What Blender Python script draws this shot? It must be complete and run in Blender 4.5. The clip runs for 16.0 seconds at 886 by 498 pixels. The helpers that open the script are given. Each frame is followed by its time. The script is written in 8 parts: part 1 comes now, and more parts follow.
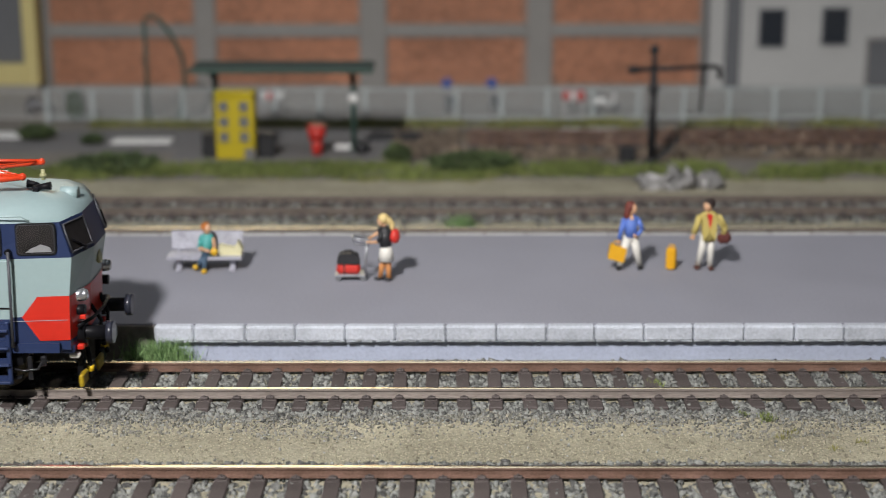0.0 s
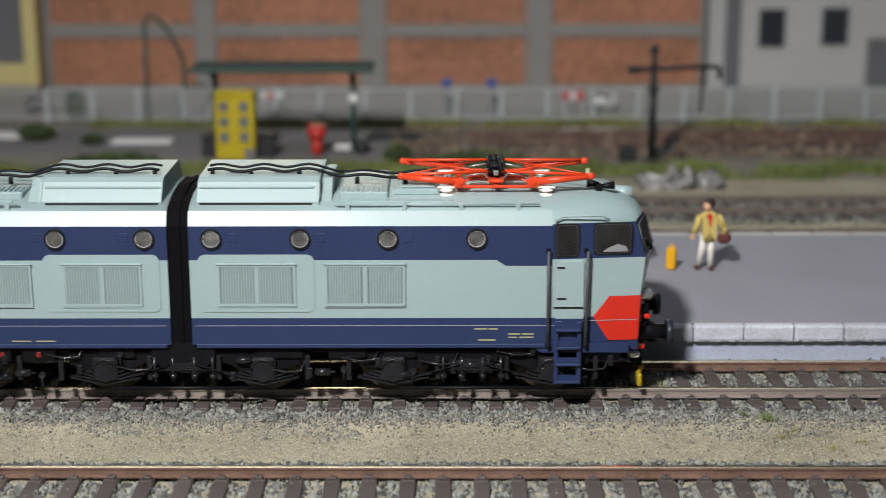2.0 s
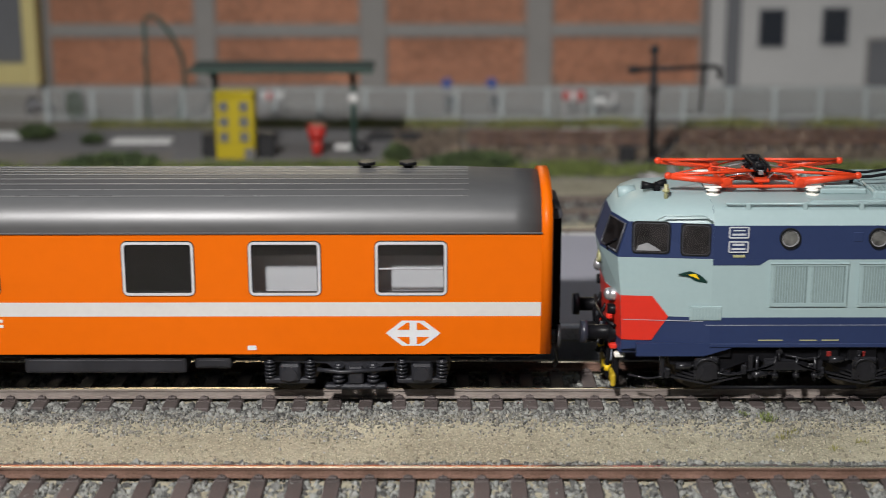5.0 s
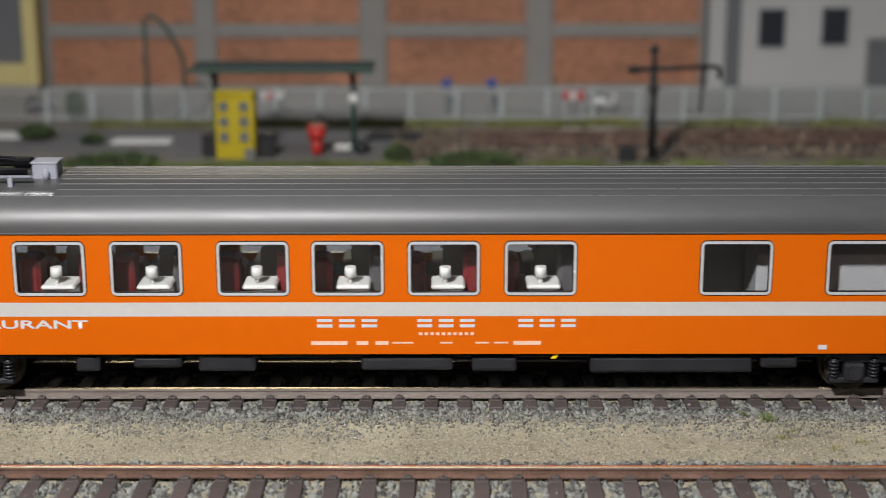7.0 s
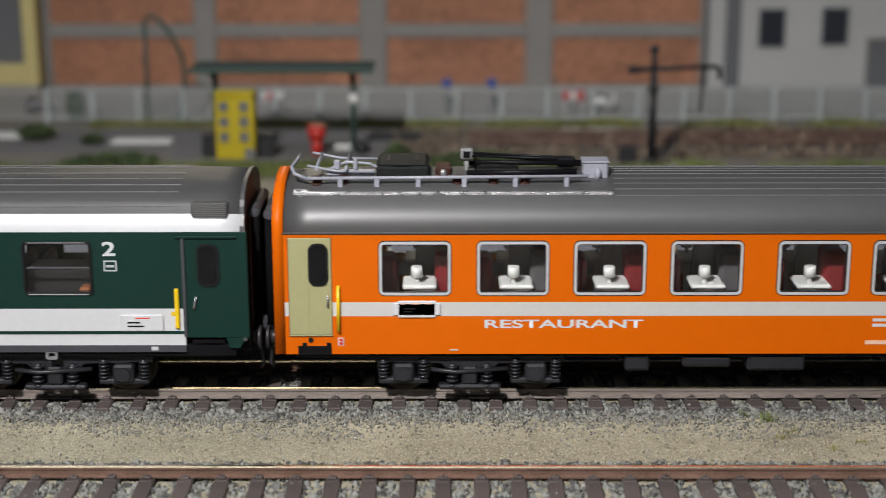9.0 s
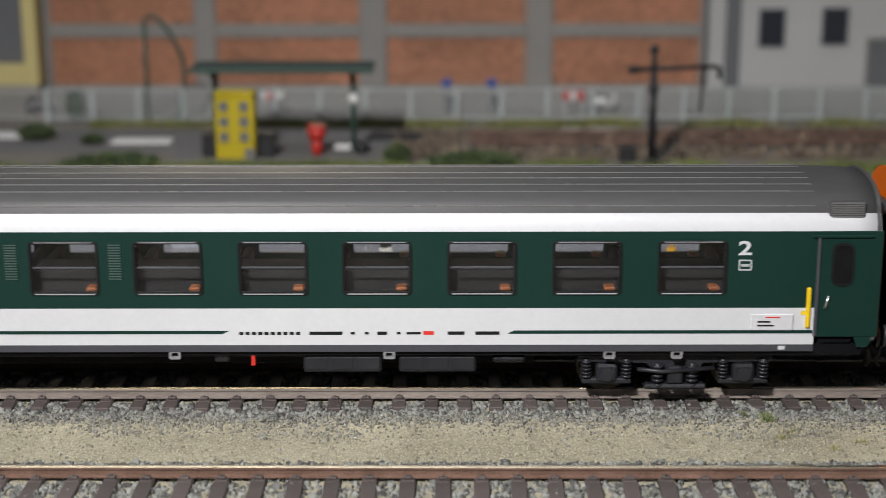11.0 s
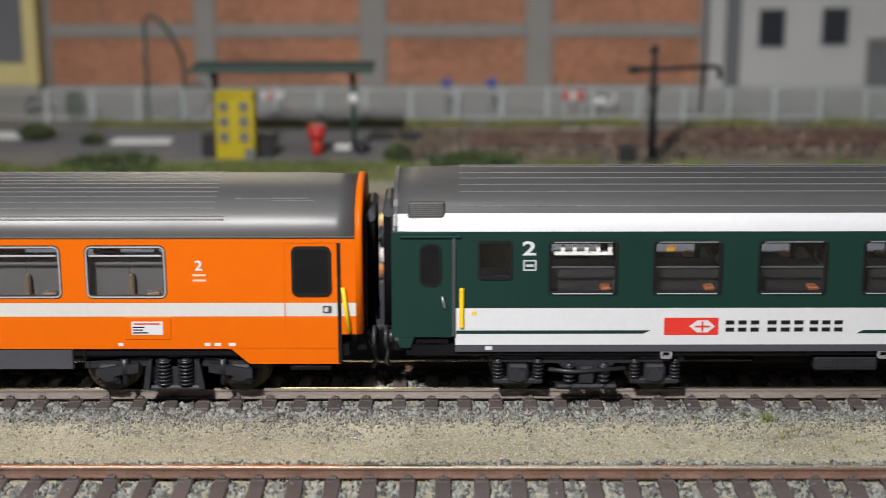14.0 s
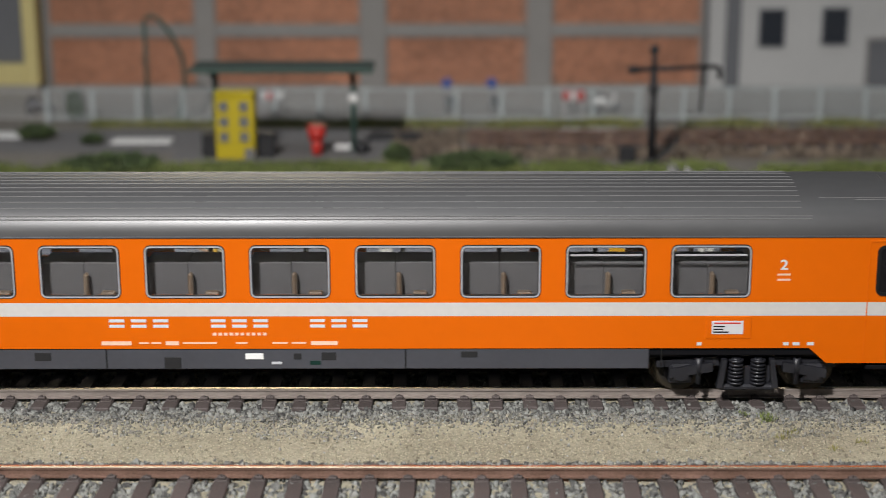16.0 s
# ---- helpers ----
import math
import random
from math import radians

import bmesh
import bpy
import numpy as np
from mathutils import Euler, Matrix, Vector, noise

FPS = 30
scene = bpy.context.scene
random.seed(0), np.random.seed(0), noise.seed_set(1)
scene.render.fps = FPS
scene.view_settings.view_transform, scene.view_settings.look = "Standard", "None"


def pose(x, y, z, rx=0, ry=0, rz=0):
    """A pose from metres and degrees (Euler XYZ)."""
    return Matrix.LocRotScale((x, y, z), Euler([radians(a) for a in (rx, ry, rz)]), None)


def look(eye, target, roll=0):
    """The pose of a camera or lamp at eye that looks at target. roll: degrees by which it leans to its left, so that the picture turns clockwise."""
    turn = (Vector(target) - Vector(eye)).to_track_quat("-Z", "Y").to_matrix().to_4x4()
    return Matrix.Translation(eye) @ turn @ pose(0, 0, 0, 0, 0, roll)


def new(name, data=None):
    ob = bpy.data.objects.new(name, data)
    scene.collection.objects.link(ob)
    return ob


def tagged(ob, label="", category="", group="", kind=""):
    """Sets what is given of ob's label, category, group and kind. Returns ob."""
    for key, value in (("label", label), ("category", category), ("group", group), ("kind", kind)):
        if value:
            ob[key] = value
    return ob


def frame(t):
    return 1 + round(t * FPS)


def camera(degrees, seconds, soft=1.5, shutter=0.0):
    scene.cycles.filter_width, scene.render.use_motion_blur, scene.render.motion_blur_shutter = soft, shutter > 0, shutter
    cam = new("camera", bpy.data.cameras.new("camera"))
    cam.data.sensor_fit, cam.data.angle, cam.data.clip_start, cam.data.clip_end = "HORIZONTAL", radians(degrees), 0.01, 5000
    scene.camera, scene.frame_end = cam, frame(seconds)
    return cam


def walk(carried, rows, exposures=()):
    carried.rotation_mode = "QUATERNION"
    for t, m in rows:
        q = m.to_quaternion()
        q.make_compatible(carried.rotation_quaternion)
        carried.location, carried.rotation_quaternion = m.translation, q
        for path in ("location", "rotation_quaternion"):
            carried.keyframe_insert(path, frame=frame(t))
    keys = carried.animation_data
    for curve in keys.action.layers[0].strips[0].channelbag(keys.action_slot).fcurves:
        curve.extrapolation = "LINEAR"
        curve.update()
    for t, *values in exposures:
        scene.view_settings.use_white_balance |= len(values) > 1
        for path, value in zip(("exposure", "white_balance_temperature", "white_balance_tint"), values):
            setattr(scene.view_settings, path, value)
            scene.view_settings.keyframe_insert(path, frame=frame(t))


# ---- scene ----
# A model railway at 1:87. Lengths below are in millimetres, turned into metres by MM.
MM = 0.001
cam = camera(31.85, 16.0, 0.6, 0.2)
cam.data.dof.use_dof = True
cam.data.dof.focus_distance = 0.319
cam.data.dof.aperture_fstop = 17.0
EYE = pose(0, -0.3217, 0.1127, 75.3, 0.08, 0.0)
# the clip camera's automatic exposure drifts a little
walk(cam, [(0.0, EYE), (16.0, EYE)], [(0.0, -0.06), (2.5, -0.05), (4.2, -0.06), (6.5, -0.14), (9.0, -0.20), (11.5, 0.0), (13.0, 0.02), (14.5, 0.08), (15.2, 0.03), (16.0, -0.05)])

# ---- light: one video lamp beside the camera, dim even room light ----
world = bpy.data.worlds.new("room_light")
scene.world = world
world.use_nodes = True
world.node_tree.nodes["Background"].inputs[0].default_value = (0.80, 0.87, 1.0, 1)
world.node_tree.nodes["Background"].inputs[1].default_value = 0.05
lamp_data = bpy.data.lights.new("video_lamp", "AREA")
lamp_data.shape = "DISK"
lamp_data.size = 0.04
lamp_data.energy = 1.55
lamp_data.spread = radians(95)
lamp_data.color = (1.0, 0.975, 0.965)
lamp = new("video_lamp", lamp_data)
lamp.matrix_world = look((-0.150, -0.445, 0.41), (0.015, 0.08, 0.0))
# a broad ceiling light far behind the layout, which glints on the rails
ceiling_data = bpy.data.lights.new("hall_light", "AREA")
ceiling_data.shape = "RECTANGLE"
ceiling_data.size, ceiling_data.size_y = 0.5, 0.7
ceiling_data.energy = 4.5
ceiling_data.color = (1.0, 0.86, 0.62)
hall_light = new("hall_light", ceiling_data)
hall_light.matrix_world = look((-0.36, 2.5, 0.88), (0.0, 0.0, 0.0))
# an added overhead fill, wide and soft; no such lamp is in view
overhead_data = bpy.data.lights.new("overhead_fill", "AREA")
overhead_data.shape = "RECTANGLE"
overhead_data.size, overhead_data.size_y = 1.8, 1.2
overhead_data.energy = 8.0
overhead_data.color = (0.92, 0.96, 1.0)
overhead = new("overhead_fill", overhead_data)
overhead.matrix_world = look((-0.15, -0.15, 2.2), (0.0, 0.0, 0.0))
# ---- materials ----
def mat(name, col, rough=0.5, metal=0.0, var=0.15, s1=60, s2=900, bump=0.0, coat=0.0, col2=None, rand=0.0, island=False, spec=0.5, emit=0.0, stretch=(1, 1, 1)):
    m = bpy.data.materials.new(name)
    m.use_nodes = True
    nt = m.node_tree
    b = nt.nodes["Principled BSDF"]
    b.inputs["Roughness"].default_value = rough
    b.inputs["Metallic"].default_value = metal
    b.inputs["Coat Weight"].default_value = coat
    b.inputs["Specular IOR Level"].default_value = spec
    tc = nt.nodes.new("ShaderNodeTexCoord")
    mp = nt.nodes.new("ShaderNodeMapping")
    mp.inputs["Scale"].default_value = stretch
    nt.links.new(tc.outputs["Object"], mp.inputs[0])
    n1 = nt.nodes.new("ShaderNodeTexNoise")
    n1.inputs["Scale"].default_value = s1
    n1.inputs["Detail"].default_value = 5
    n2 = nt.nodes.new("ShaderNodeTexNoise")
    n2.inputs["Scale"].default_value = s2
    n2.inputs["Detail"].default_value = 3
    for n in (n1, n2):
        nt.links.new(mp.outputs[0], n.inputs["Vector"])
    add = nt.nodes.new("ShaderNodeMath")
    add.operation = "ADD"
    nt.links.new(n1.outputs[0], add.inputs[0])
    nt.links.new(n2.outputs[0], add.inputs[1])
    val = add.outputs[0]
    if rand or island:
        src = nt.nodes.new("ShaderNodeNewGeometry" if island else "ShaderNodeObjectInfo")
        mul = nt.nodes.new("ShaderNodeMath")
        mul.operation = "MULTIPLY_ADD"
        nt.links.new(src.outputs["Random Per Island" if island else "Random"], mul.inputs[0])
        mul.inputs[1].default_value = rand or 1.0
        nt.links.new(val, mul.inputs[2])
        sub = nt.nodes.new("ShaderNodeMath")
        sub.operation = "SUBTRACT"
        nt.links.new(mul.outputs[0], sub.inputs[0])
        sub.inputs[1].default_value = (rand or 1.0) / 2
        val = sub.outputs[0]
    ramp = nt.nodes.new("ShaderNodeMapRange")
    ramp.inputs[1].default_value, ramp.inputs[2].default_value = 0.6, 1.4
    nt.links.new(val, ramp.inputs[0])
    mix = nt.nodes.new("ShaderNodeMix")
    mix.data_type = "RGBA"
    a = tuple(max(0.0, c * (1 - var)) for c in col)
    z = tuple(min(1.0, c * (1 + var)) for c in (col2 or col))
    mix.inputs[6].default_value = (*a, 1)
    mix.inputs[7].default_value = (*z, 1)
    nt.links.new(ramp.outputs[0], mix.inputs[0])
    nt.links.new(mix.outputs[2], b.inputs["Base Color"])
    rr = nt.nodes.new("ShaderNodeMapRange")
    rr.inputs[1].default_value, rr.inputs[2].default_value = 0.3, 0.7
    rr.inputs[3].default_value, rr.inputs[4].default_value = max(0.02, rough * 0.85), min(1, rough * 1.12)
    nt.links.new(n1.outputs[0], rr.inputs[0])
    nt.links.new(rr.outputs[0], b.inputs["Roughness"])
    if bump:
        bp = nt.nodes.new("ShaderNodeBump")
        bp.inputs["Strength"].default_value = 0.7
        bp.inputs["Distance"].default_value = bump * MM
        nt.links.new(val, bp.inputs["Height"])
        nt.links.new(bp.outputs[0], b.inputs["Normal"])
    if emit:
        b.inputs["Emission Color"].default_value = (*col, 1)
        b.inputs["Emission Strength"].default_value = emit
    return m


def glass_mat(name, tint=(0.85, 0.9, 0.88), rough=0.03, clear=0.9):
    # a thin pane: mostly clear, with a glossy coat
    m = bpy.data.materials.new(name)
    m.use_nodes = True
    nt = m.node_tree
    for n in list(nt.nodes):
        nt.nodes.remove(n)
    out = nt.nodes.new("ShaderNodeOutputMaterial")
    tr = nt.nodes.new("ShaderNodeBsdfTransparent")
    tr.inputs[0].default_value = (*[c * clear for c in tint], 1)
    gl = nt.nodes.new("ShaderNodeBsdfGlossy")
    gl.inputs["Roughness"].default_value = rough
    mx = nt.nodes.new("ShaderNodeMixShader")
    fr = nt.nodes.new("ShaderNodeFresnel")
    fr.inputs[0].default_value = 1.5
    nt.links.new(fr.outputs[0], mx.inputs[0])
    nt.links.new(tr.outputs[0], mx.inputs[1])
    nt.links.new(gl.outputs[0], mx.inputs[2])
    nt.links.new(mx.outputs[0], out.inputs[0])
    return m


# ---- mesh helpers (millimetres) ----
class Shape:
    """A mesh being built in millimetres; each piece takes a material slot."""

    def __init__(self):
        self.v, self.f, self.s, self.smooth = [], [], [], []

    def add(self, verts, faces, slot=0, smooth=False):
        k = len(self.v)
        self.v.extend(tuple(p) for p in verts)
        for f in faces:
            self.f.append(tuple(i + k for i in f))
            self.s.append(slot)
            self.smooth.append(smooth)
        return self

    def box(self, x0, x1, y0, y1, z0, z1, slot=0, b=0.0):
        if x0 > x1: x0, x1 = x1, x0
        if y0 > y1: y0, y1 = y1, y0
        if z0 > z1: z0, z1 = z1, z0
        b = min(b, (x1 - x0) * 0.45, (y1 - y0) * 0.45, (z1 - z0) * 0.45)
        if b <= 0:
            v = [(x, y, z) for z in (z0, z1) for y in (y0, y1) for x in (x0, x1)]
            return self.add(v, [(0, 2, 3, 1), (4, 5, 7, 6), (0, 1, 5, 4), (2, 6, 7, 3), (0, 4, 6, 2), (1, 3, 7, 5)], slot)
        # chamfered box: three vertices at each corner
        v, idx = [], {}
        for ix in (0, 1):
            for iy in (0, 1):
                for iz in (0, 1):
                    X, Y, Z = (x0, x1)[ix], (y0, y1)[iy], (z0, z1)[iz]
                    dx, dy, dz = (b, -b)[ix], (b, -b)[iy], (b, -b)[iz]
                    idx[ix, iy, iz] = len(v)
                    v += [(X, Y + dy, Z + dz), (X + dx, Y, Z + dz), (X + dx, Y + dy, Z)]
        F = []
        for ax in range(3):
            for side in (0, 1):
                loop = []
                for p, q in ((0, 0), (1, 0), (1, 1), (0, 1)):
                    key = [p, q]
                    key.insert(ax, side)
                    loop.append(idx[tuple(key)] + ax)
                F.append(tuple(loop) if (side == 1) ^ (ax == 1) else tuple(reversed(loop)))
        for ax in range(3):
            o = [a for a in range(3) if a != ax]
            for p in (0, 1):
                for q in (0, 1):
                    ka, kb = [0, 0, 0], [0, 0, 0]
                    ka[o[0]] = kb[o[0]] = p
                    ka[o[1]] = kb[o[1]] = q
                    kb[ax] = 1
                    A, Bq = idx[tuple(ka)], idx[tuple(kb)]
                    F.append((A + o[0], Bq + o[0], Bq + o[1], A + o[1]))
        for A in idx.values():
            F.append((A, A + 1, A + 2))
        return self.add(v, F, slot)

    def prism(self, poly, x0, x1, slot=0, axis=0, smooth=False, caps=True):
        """Polygon of the two other axes, pushed along an axis from x0 to x1."""
        n = len(poly)
        v = []
        for x in (x0, x1):
            for p, q in poly:
                c = [p, q]
                c.insert(axis, x)
                v.append(tuple(c))
        F = [(i, (i + 1) % n, n + (i + 1) % n, n + i) for i in range(n)]
        self.add(v, F, slot, smooth)
        if caps:
            k = len(self.v) - 2 * n
            for loop in (tuple(range(k, k + n)), tuple(range(k + n, k + 2 * n))):
                self.f.append(loop)
                self.s.append(slot)
                self.smooth.append(False)
        return self

    def cyl(self, p0, p1, r0, r1=None, n=12, slot=0, smooth=True, caps=True):
        r1 = r0 if r1 is None else r1
        a, b = Vector(p0), Vector(p1)
        d = (b - a).normalized()
        u = d.orthogonal().normalized()
        w = d.cross(u)
        v = []
        for c, r in ((a, r0), (b, r1)):
            for i in range(n):
                t = 2 * math.pi * i / n
                v.append(tuple(c + u * (r * math.cos(t)) + w * (r * math.sin(t))))
        self.add(v, [(i, (i + 1) % n, n + (i + 1) % n, n + i) for i in range(n)], slot, smooth)
        if caps:
            k = len(self.v) - 2 * n
            for loop in (tuple(range(k, k + n)), tuple(range(k + n, k + 2 * n))):
                self.f.append(loop)
                self.s.append(slot)
                self.smooth.append(False)
        return self

    def tube(self, pts, r, n=6, slot=0):
        """One swept round bar through the points."""
        P = [Vector(p) for p in pts]
        v = []
        ref = None
        for i, p in enumerate(P):
            d = (P[min(i + 1, len(P) - 1)] - P[max(i - 1, 0)]).normalized()
            u = d.orthogonal() if ref is None else ref - d * ref.dot(d)
            u.normalize()
            ref = u
            w = d.cross(u)
            v += [tuple(p + u * (r * math.cos(2 * math.pi * k / n)) + w * (r * math.sin(2 * math.pi * k / n))) for k in range(n)]
        F = [(j * n + i, j * n + (i + 1) % n, (j + 1) * n + (i + 1) % n, (j + 1) * n + i) for j in range(len(P) - 1) for i in range(n)]
        self.add(v, F, slot, True)
        e = (len(P) - 1) * n
        return self.caps(len(self.v) - len(v), n, e, slot)

    def caps(self, k, n, e, slot):
        for loop in (tuple(range(k, k + n)), tuple(range(k + e, k + e + n))):
            self.f.append(loop)
            self.s.append(slot)
            self.smooth.append(False)
        return self

    def ball(self, c, rx, ry=None, rz=None, slot=0, n=10, m=7):
        ry, rz = ry or rx, rz or rx
        v = [(c[0], c[1], c[2] - rz)]
        for j in range(1, m):
            t = math.pi * j / m
            for i in range(n):
                a = 2 * math.pi * i / n
                v.append((c[0] + rx * math.sin(t) * math.cos(a), c[1] + ry * math.sin(t) * math.sin(a), c[2] - rz * math.cos(t)))
        v.append((c[0], c[1], c[2] + rz))
        F = [(0, 1 + (i + 1) % n, 1 + i) for i in range(n)]
        for j in range(m - 2):
            for i in range(n):
                F.append((1 + j * n + i, 1 + j * n + (i + 1) % n, 1 + (j + 1) * n + (i + 1) % n, 1 + (j + 1) * n + i))
        k, e = 1 + (m - 2) * n, len(v) - 1
        F += [(k + i, k + (i + 1) % n, e) for i in range(n)]
        return self.add(v, F, slot, True)

    def ring(self, cx, cz, w, h, r, t, y0, y1, slot=0, n=4):
        """A rounded rectangular frame in the x-z plane, t wide, from y0 to y1."""
        def loop(d):
            out, rr = [], max(0.05, r - d)
            for qx, qz, a0 in ((1, 1, 0), (-1, 1, 90), (-1, -1, 180), (1, -1, 270)):
                for i in range(n + 1):
                    a = radians(a0 + 90 * i / n)
                    out.append((cx + qx * (w / 2 - d - rr) + rr * math.cos(a), cz + qz * (h / 2 - d - rr) + rr * math.sin(a)))
            return out
        o, i_ = loop(0), loop(t)
        k = len(o)
        v = [(x, y0, z) for x, z in o] + [(x, y0, z) for x, z in i_] + [(x, y1, z) for x, z in o] + [(x, y1, z) for x, z in i_]
        F = []
        for a in range(k):
            b = (a + 1) % k
            F += [(a, b, k + b, k + a), (2 * k + a, 3 * k + a, 3 * k + b, 2 * k + b), (a, 2 * k + a, 2 * k + b, b), (k + a, k + b, 3 * k + b, 3 * k + a)]
        return self.add(v, F, slot)

    def plate(self, cx, cz, w, h, r, y0, y1, slot=0, n=4):
        out = []
        for qx, qz, a0 in ((1, 1, 0), (-1, 1, 90), (-1, -1, 180), (1, -1, 270)):
            for i in range(n + 1):
                a = radians(a0 + 90 * i / n)
                out.append((cx + qx * (w / 2 - r) + r * math.cos(a), cz + qz * (h / 2 - r) + r * math.sin(a)))
        return self.prism(out, y0, y1, slot, axis=1)

    def mesh(self, name, mats):
        me = bpy.data.meshes.new(name)
        me.from_pydata([(x * MM, y * MM, z * MM) for x, y, z in self.v], [], self.f)
        for m in (mats if isinstance(mats, (list, tuple)) else [mats]):
            me.materials.append(m)
        me.polygons.foreach_set("material_index", self.s)
        me.polygons.foreach_set("use_smooth", self.smooth)
        bm = bmesh.new()
        bm.from_mesh(me)
        bmesh.ops.recalc_face_normals(bm, faces=bm.faces)
        bm.to_mesh(me)
        bm.free()
        me.update()
        return me


def thing(name, x, y, z, label, category, group="", kind="", rz=0):
    ob = new(name)
    ob.empty_display_size = 0.005
    ob.matrix_world = pose(x * MM, y * MM, z * MM, 0, 0, rz)
    return tagged(ob, label, category, group, kind)


def part(name, shape, mats, parent=None, label="", kind="", at=None):
    me = shape if isinstance(shape, bpy.types.Mesh) else shape.mesh(name, mats)
    ob = new(name, me)
    if parent:
        ob.parent = parent
    if at:
        ob.location = (at[0] * MM, at[1] * MM, at[2] * MM)
    return tagged(ob, label, kind=kind)


def solo(name, shape, mats, x, y, z, label, category, group="", kind="", rz=0):
    ob = part(name, shape, mats)
    ob.matrix_world = pose(x * MM, y * MM, z * MM, 0, 0, rz)
    return tagged(ob, label, category, group, kind)


def lettering(name, text, width, height, mats, parent, x, y, z, label=""):
    """A word on a side that faces -y, stretched to a width and a height, its lower left corner at x, z."""
    cu = bpy.data.curves.new(name, "FONT")
    cu.body = text
    cu.offset = 0.022
    tmp = bpy.data.objects.new(name, cu)
    scene.collection.objects.link(tmp)
    dg = bpy.context.evaluated_depsgraph_get()
    me = bpy.data.meshes.new_from_object(tmp.evaluated_get(dg))
    bpy.data.objects.remove(tmp)
    n = len(me.vertices)
    co = np.empty(n * 3)
    me.vertices.foreach_get("co", co)
    co = co.reshape(n, 3)
    lo, hi = co.min(0), co.max(0)
    out = np.zeros((n, 3))
    out[:, 0] = (co[:, 0] - lo[0]) / (hi[0] - lo[0]) * width * MM
    out[:, 2] = (co[:, 1] - lo[1]) / (hi[1] - lo[1]) * height * MM
    me.vertices.foreach_set("co", out.ravel())
    me.materials.clear()
    me.materials.append(mats)
    me.update()
    ob = new(name, me)
    ob.parent = parent
    ob.location = (x * MM, y * MM, z * MM)
    return tagged(ob, label)


def rocks(rng, pts, size, lift=0.0):
    """Angular stones: jittered, turned blocks at the given points."""
    n = len(pts)
    base = np.array([(x, y, z) for z in (-1, 1) for y in (-1, 1) for x in (-1, 1)], float) * 0.5
    quads = np.array([(0, 2, 3, 1), (4, 5, 7, 6), (0, 1, 5, 4), (2, 6, 7, 3), (0, 4, 6, 2), (1, 3, 7, 5)])
    b = base[None] * (1 + rng.uniform(-0.45, 0.25, (n, 8, 1))) + rng.uniform(-0.16, 0.16, (n, 8, 3))
    sz = np.reshape(size, (-1, 1, 1)) * rng.uniform(0.55, 1.35, (n, 1, 1)) * np.stack([rng.uniform(0.8, 1.3, n), rng.uniform(0.7, 1.1, n), rng.uniform(0.5, 0.9, n)], 1)[:, None]
    b = b * sz
    q = rng.normal(size=(n, 4))
    q /= np.linalg.norm(q, axis=1)[:, None]
    w, x, y, z = q.T
    R = np.stack([1 - 2 * (y * y + z * z), 2 * (x * y - z * w), 2 * (x * z + y * w), 2 * (x * y + z * w), 1 - 2 * (x * x + z * z), 2 * (y * z - x * w), 2 * (x * z - y * w), 2 * (y * z + x * w), 1 - 2 * (x * x + y * y)], 1).reshape(n, 3, 3)
    v = np.einsum("nij,nkj->nki", R, b) + np.asarray(pts)[:, None] + np.array([0, 0, lift])
    f = (quads[None] + 8 * np.arange(n)[:, None, None]).reshape(-1, 4)
    return v.reshape(-1, 3), f


def raw_mesh(name, v, f, mats):
    me = bpy.data.meshes.new(name)
    v, f = np.asarray(v, float) * MM, np.asarray(f)
    k = f.shape[1]
    me.vertices.add(len(v))
    me.vertices.foreach_set("co", v.ravel())
    me.loops.add(f.size)
    me.loops.foreach_set("vertex_index", f.ravel().astype(np.int32))
    me.polygons.add(len(f))
    me.polygons.foreach_set("loop_start", np.arange(0, f.size, k, dtype=np.int32))
    me.materials.append(mats)
    me.update(calc_edges=True)
    me.validate()
    return me


def blades(rng, pts, h, w, lean=0.5):
    """Grass fibres: a narrow upright triangle at each point."""
    n = len(pts)
    a = rng.uniform(0, 2 * np.pi, n)
    hh = h * rng.uniform(0.4, 1.2, n)
    d = np.stack([np.cos(a), np.sin(a), np.zeros(n)], 1)
    tip = rng.normal(0, lean, (n, 3)) * hh[:, None] * 0.6
    tip[:, 2] = hh
    p = np.asarray(pts)
    v = np.stack([p - d * w / 2, p + d * w / 2, p + tip], 1).reshape(-1, 3)
    return v, np.arange(3 * n).reshape(n, 3)
# ---- surfaces ----
M_ground = mat("sandy_ground", (0.25, 0.225, 0.155), 0.95, var=0.3, s1=45, s2=1400, bump=0.6, col2=(0.35, 0.325, 0.24))
M_far_ground = mat("grey_yard_ground", (0.16, 0.145, 0.13), 0.95, var=0.3, s1=25, s2=700, bump=0.4, col2=(0.20, 0.185, 0.16))
M_stone = mat("ballast_stone", (0.070, 0.068, 0.065), 0.88, var=0.25, s1=300, s2=2500, col2=(0.225, 0.23, 0.212), island=True, rand=0.9)
M_fine = mat("fine_gravel", (0.22, 0.20, 0.145), 0.95, var=0.2, s1=200, s2=2500, col2=(0.33, 0.30, 0.23), island=True, rand=0.9)
M_chip = mat("stone_chip", (0.16, 0.153, 0.127), 0.92, var=0.15, s1=300, s2=2500, col2=(0.255, 0.248, 0.215), island=True, rand=0.9)
M_grain = mat("sand_grain", (0.26, 0.235, 0.165), 0.95, var=0.2, s1=200, s2=2500, col2=(0.40, 0.37, 0.27), island=True, rand=0.9)
M_sleeper = mat("sleeper_brown", (0.082, 0.066, 0.062), 0.7, var=0.25, s1=150, s2=2500, bump=0.08, rand=0.5)
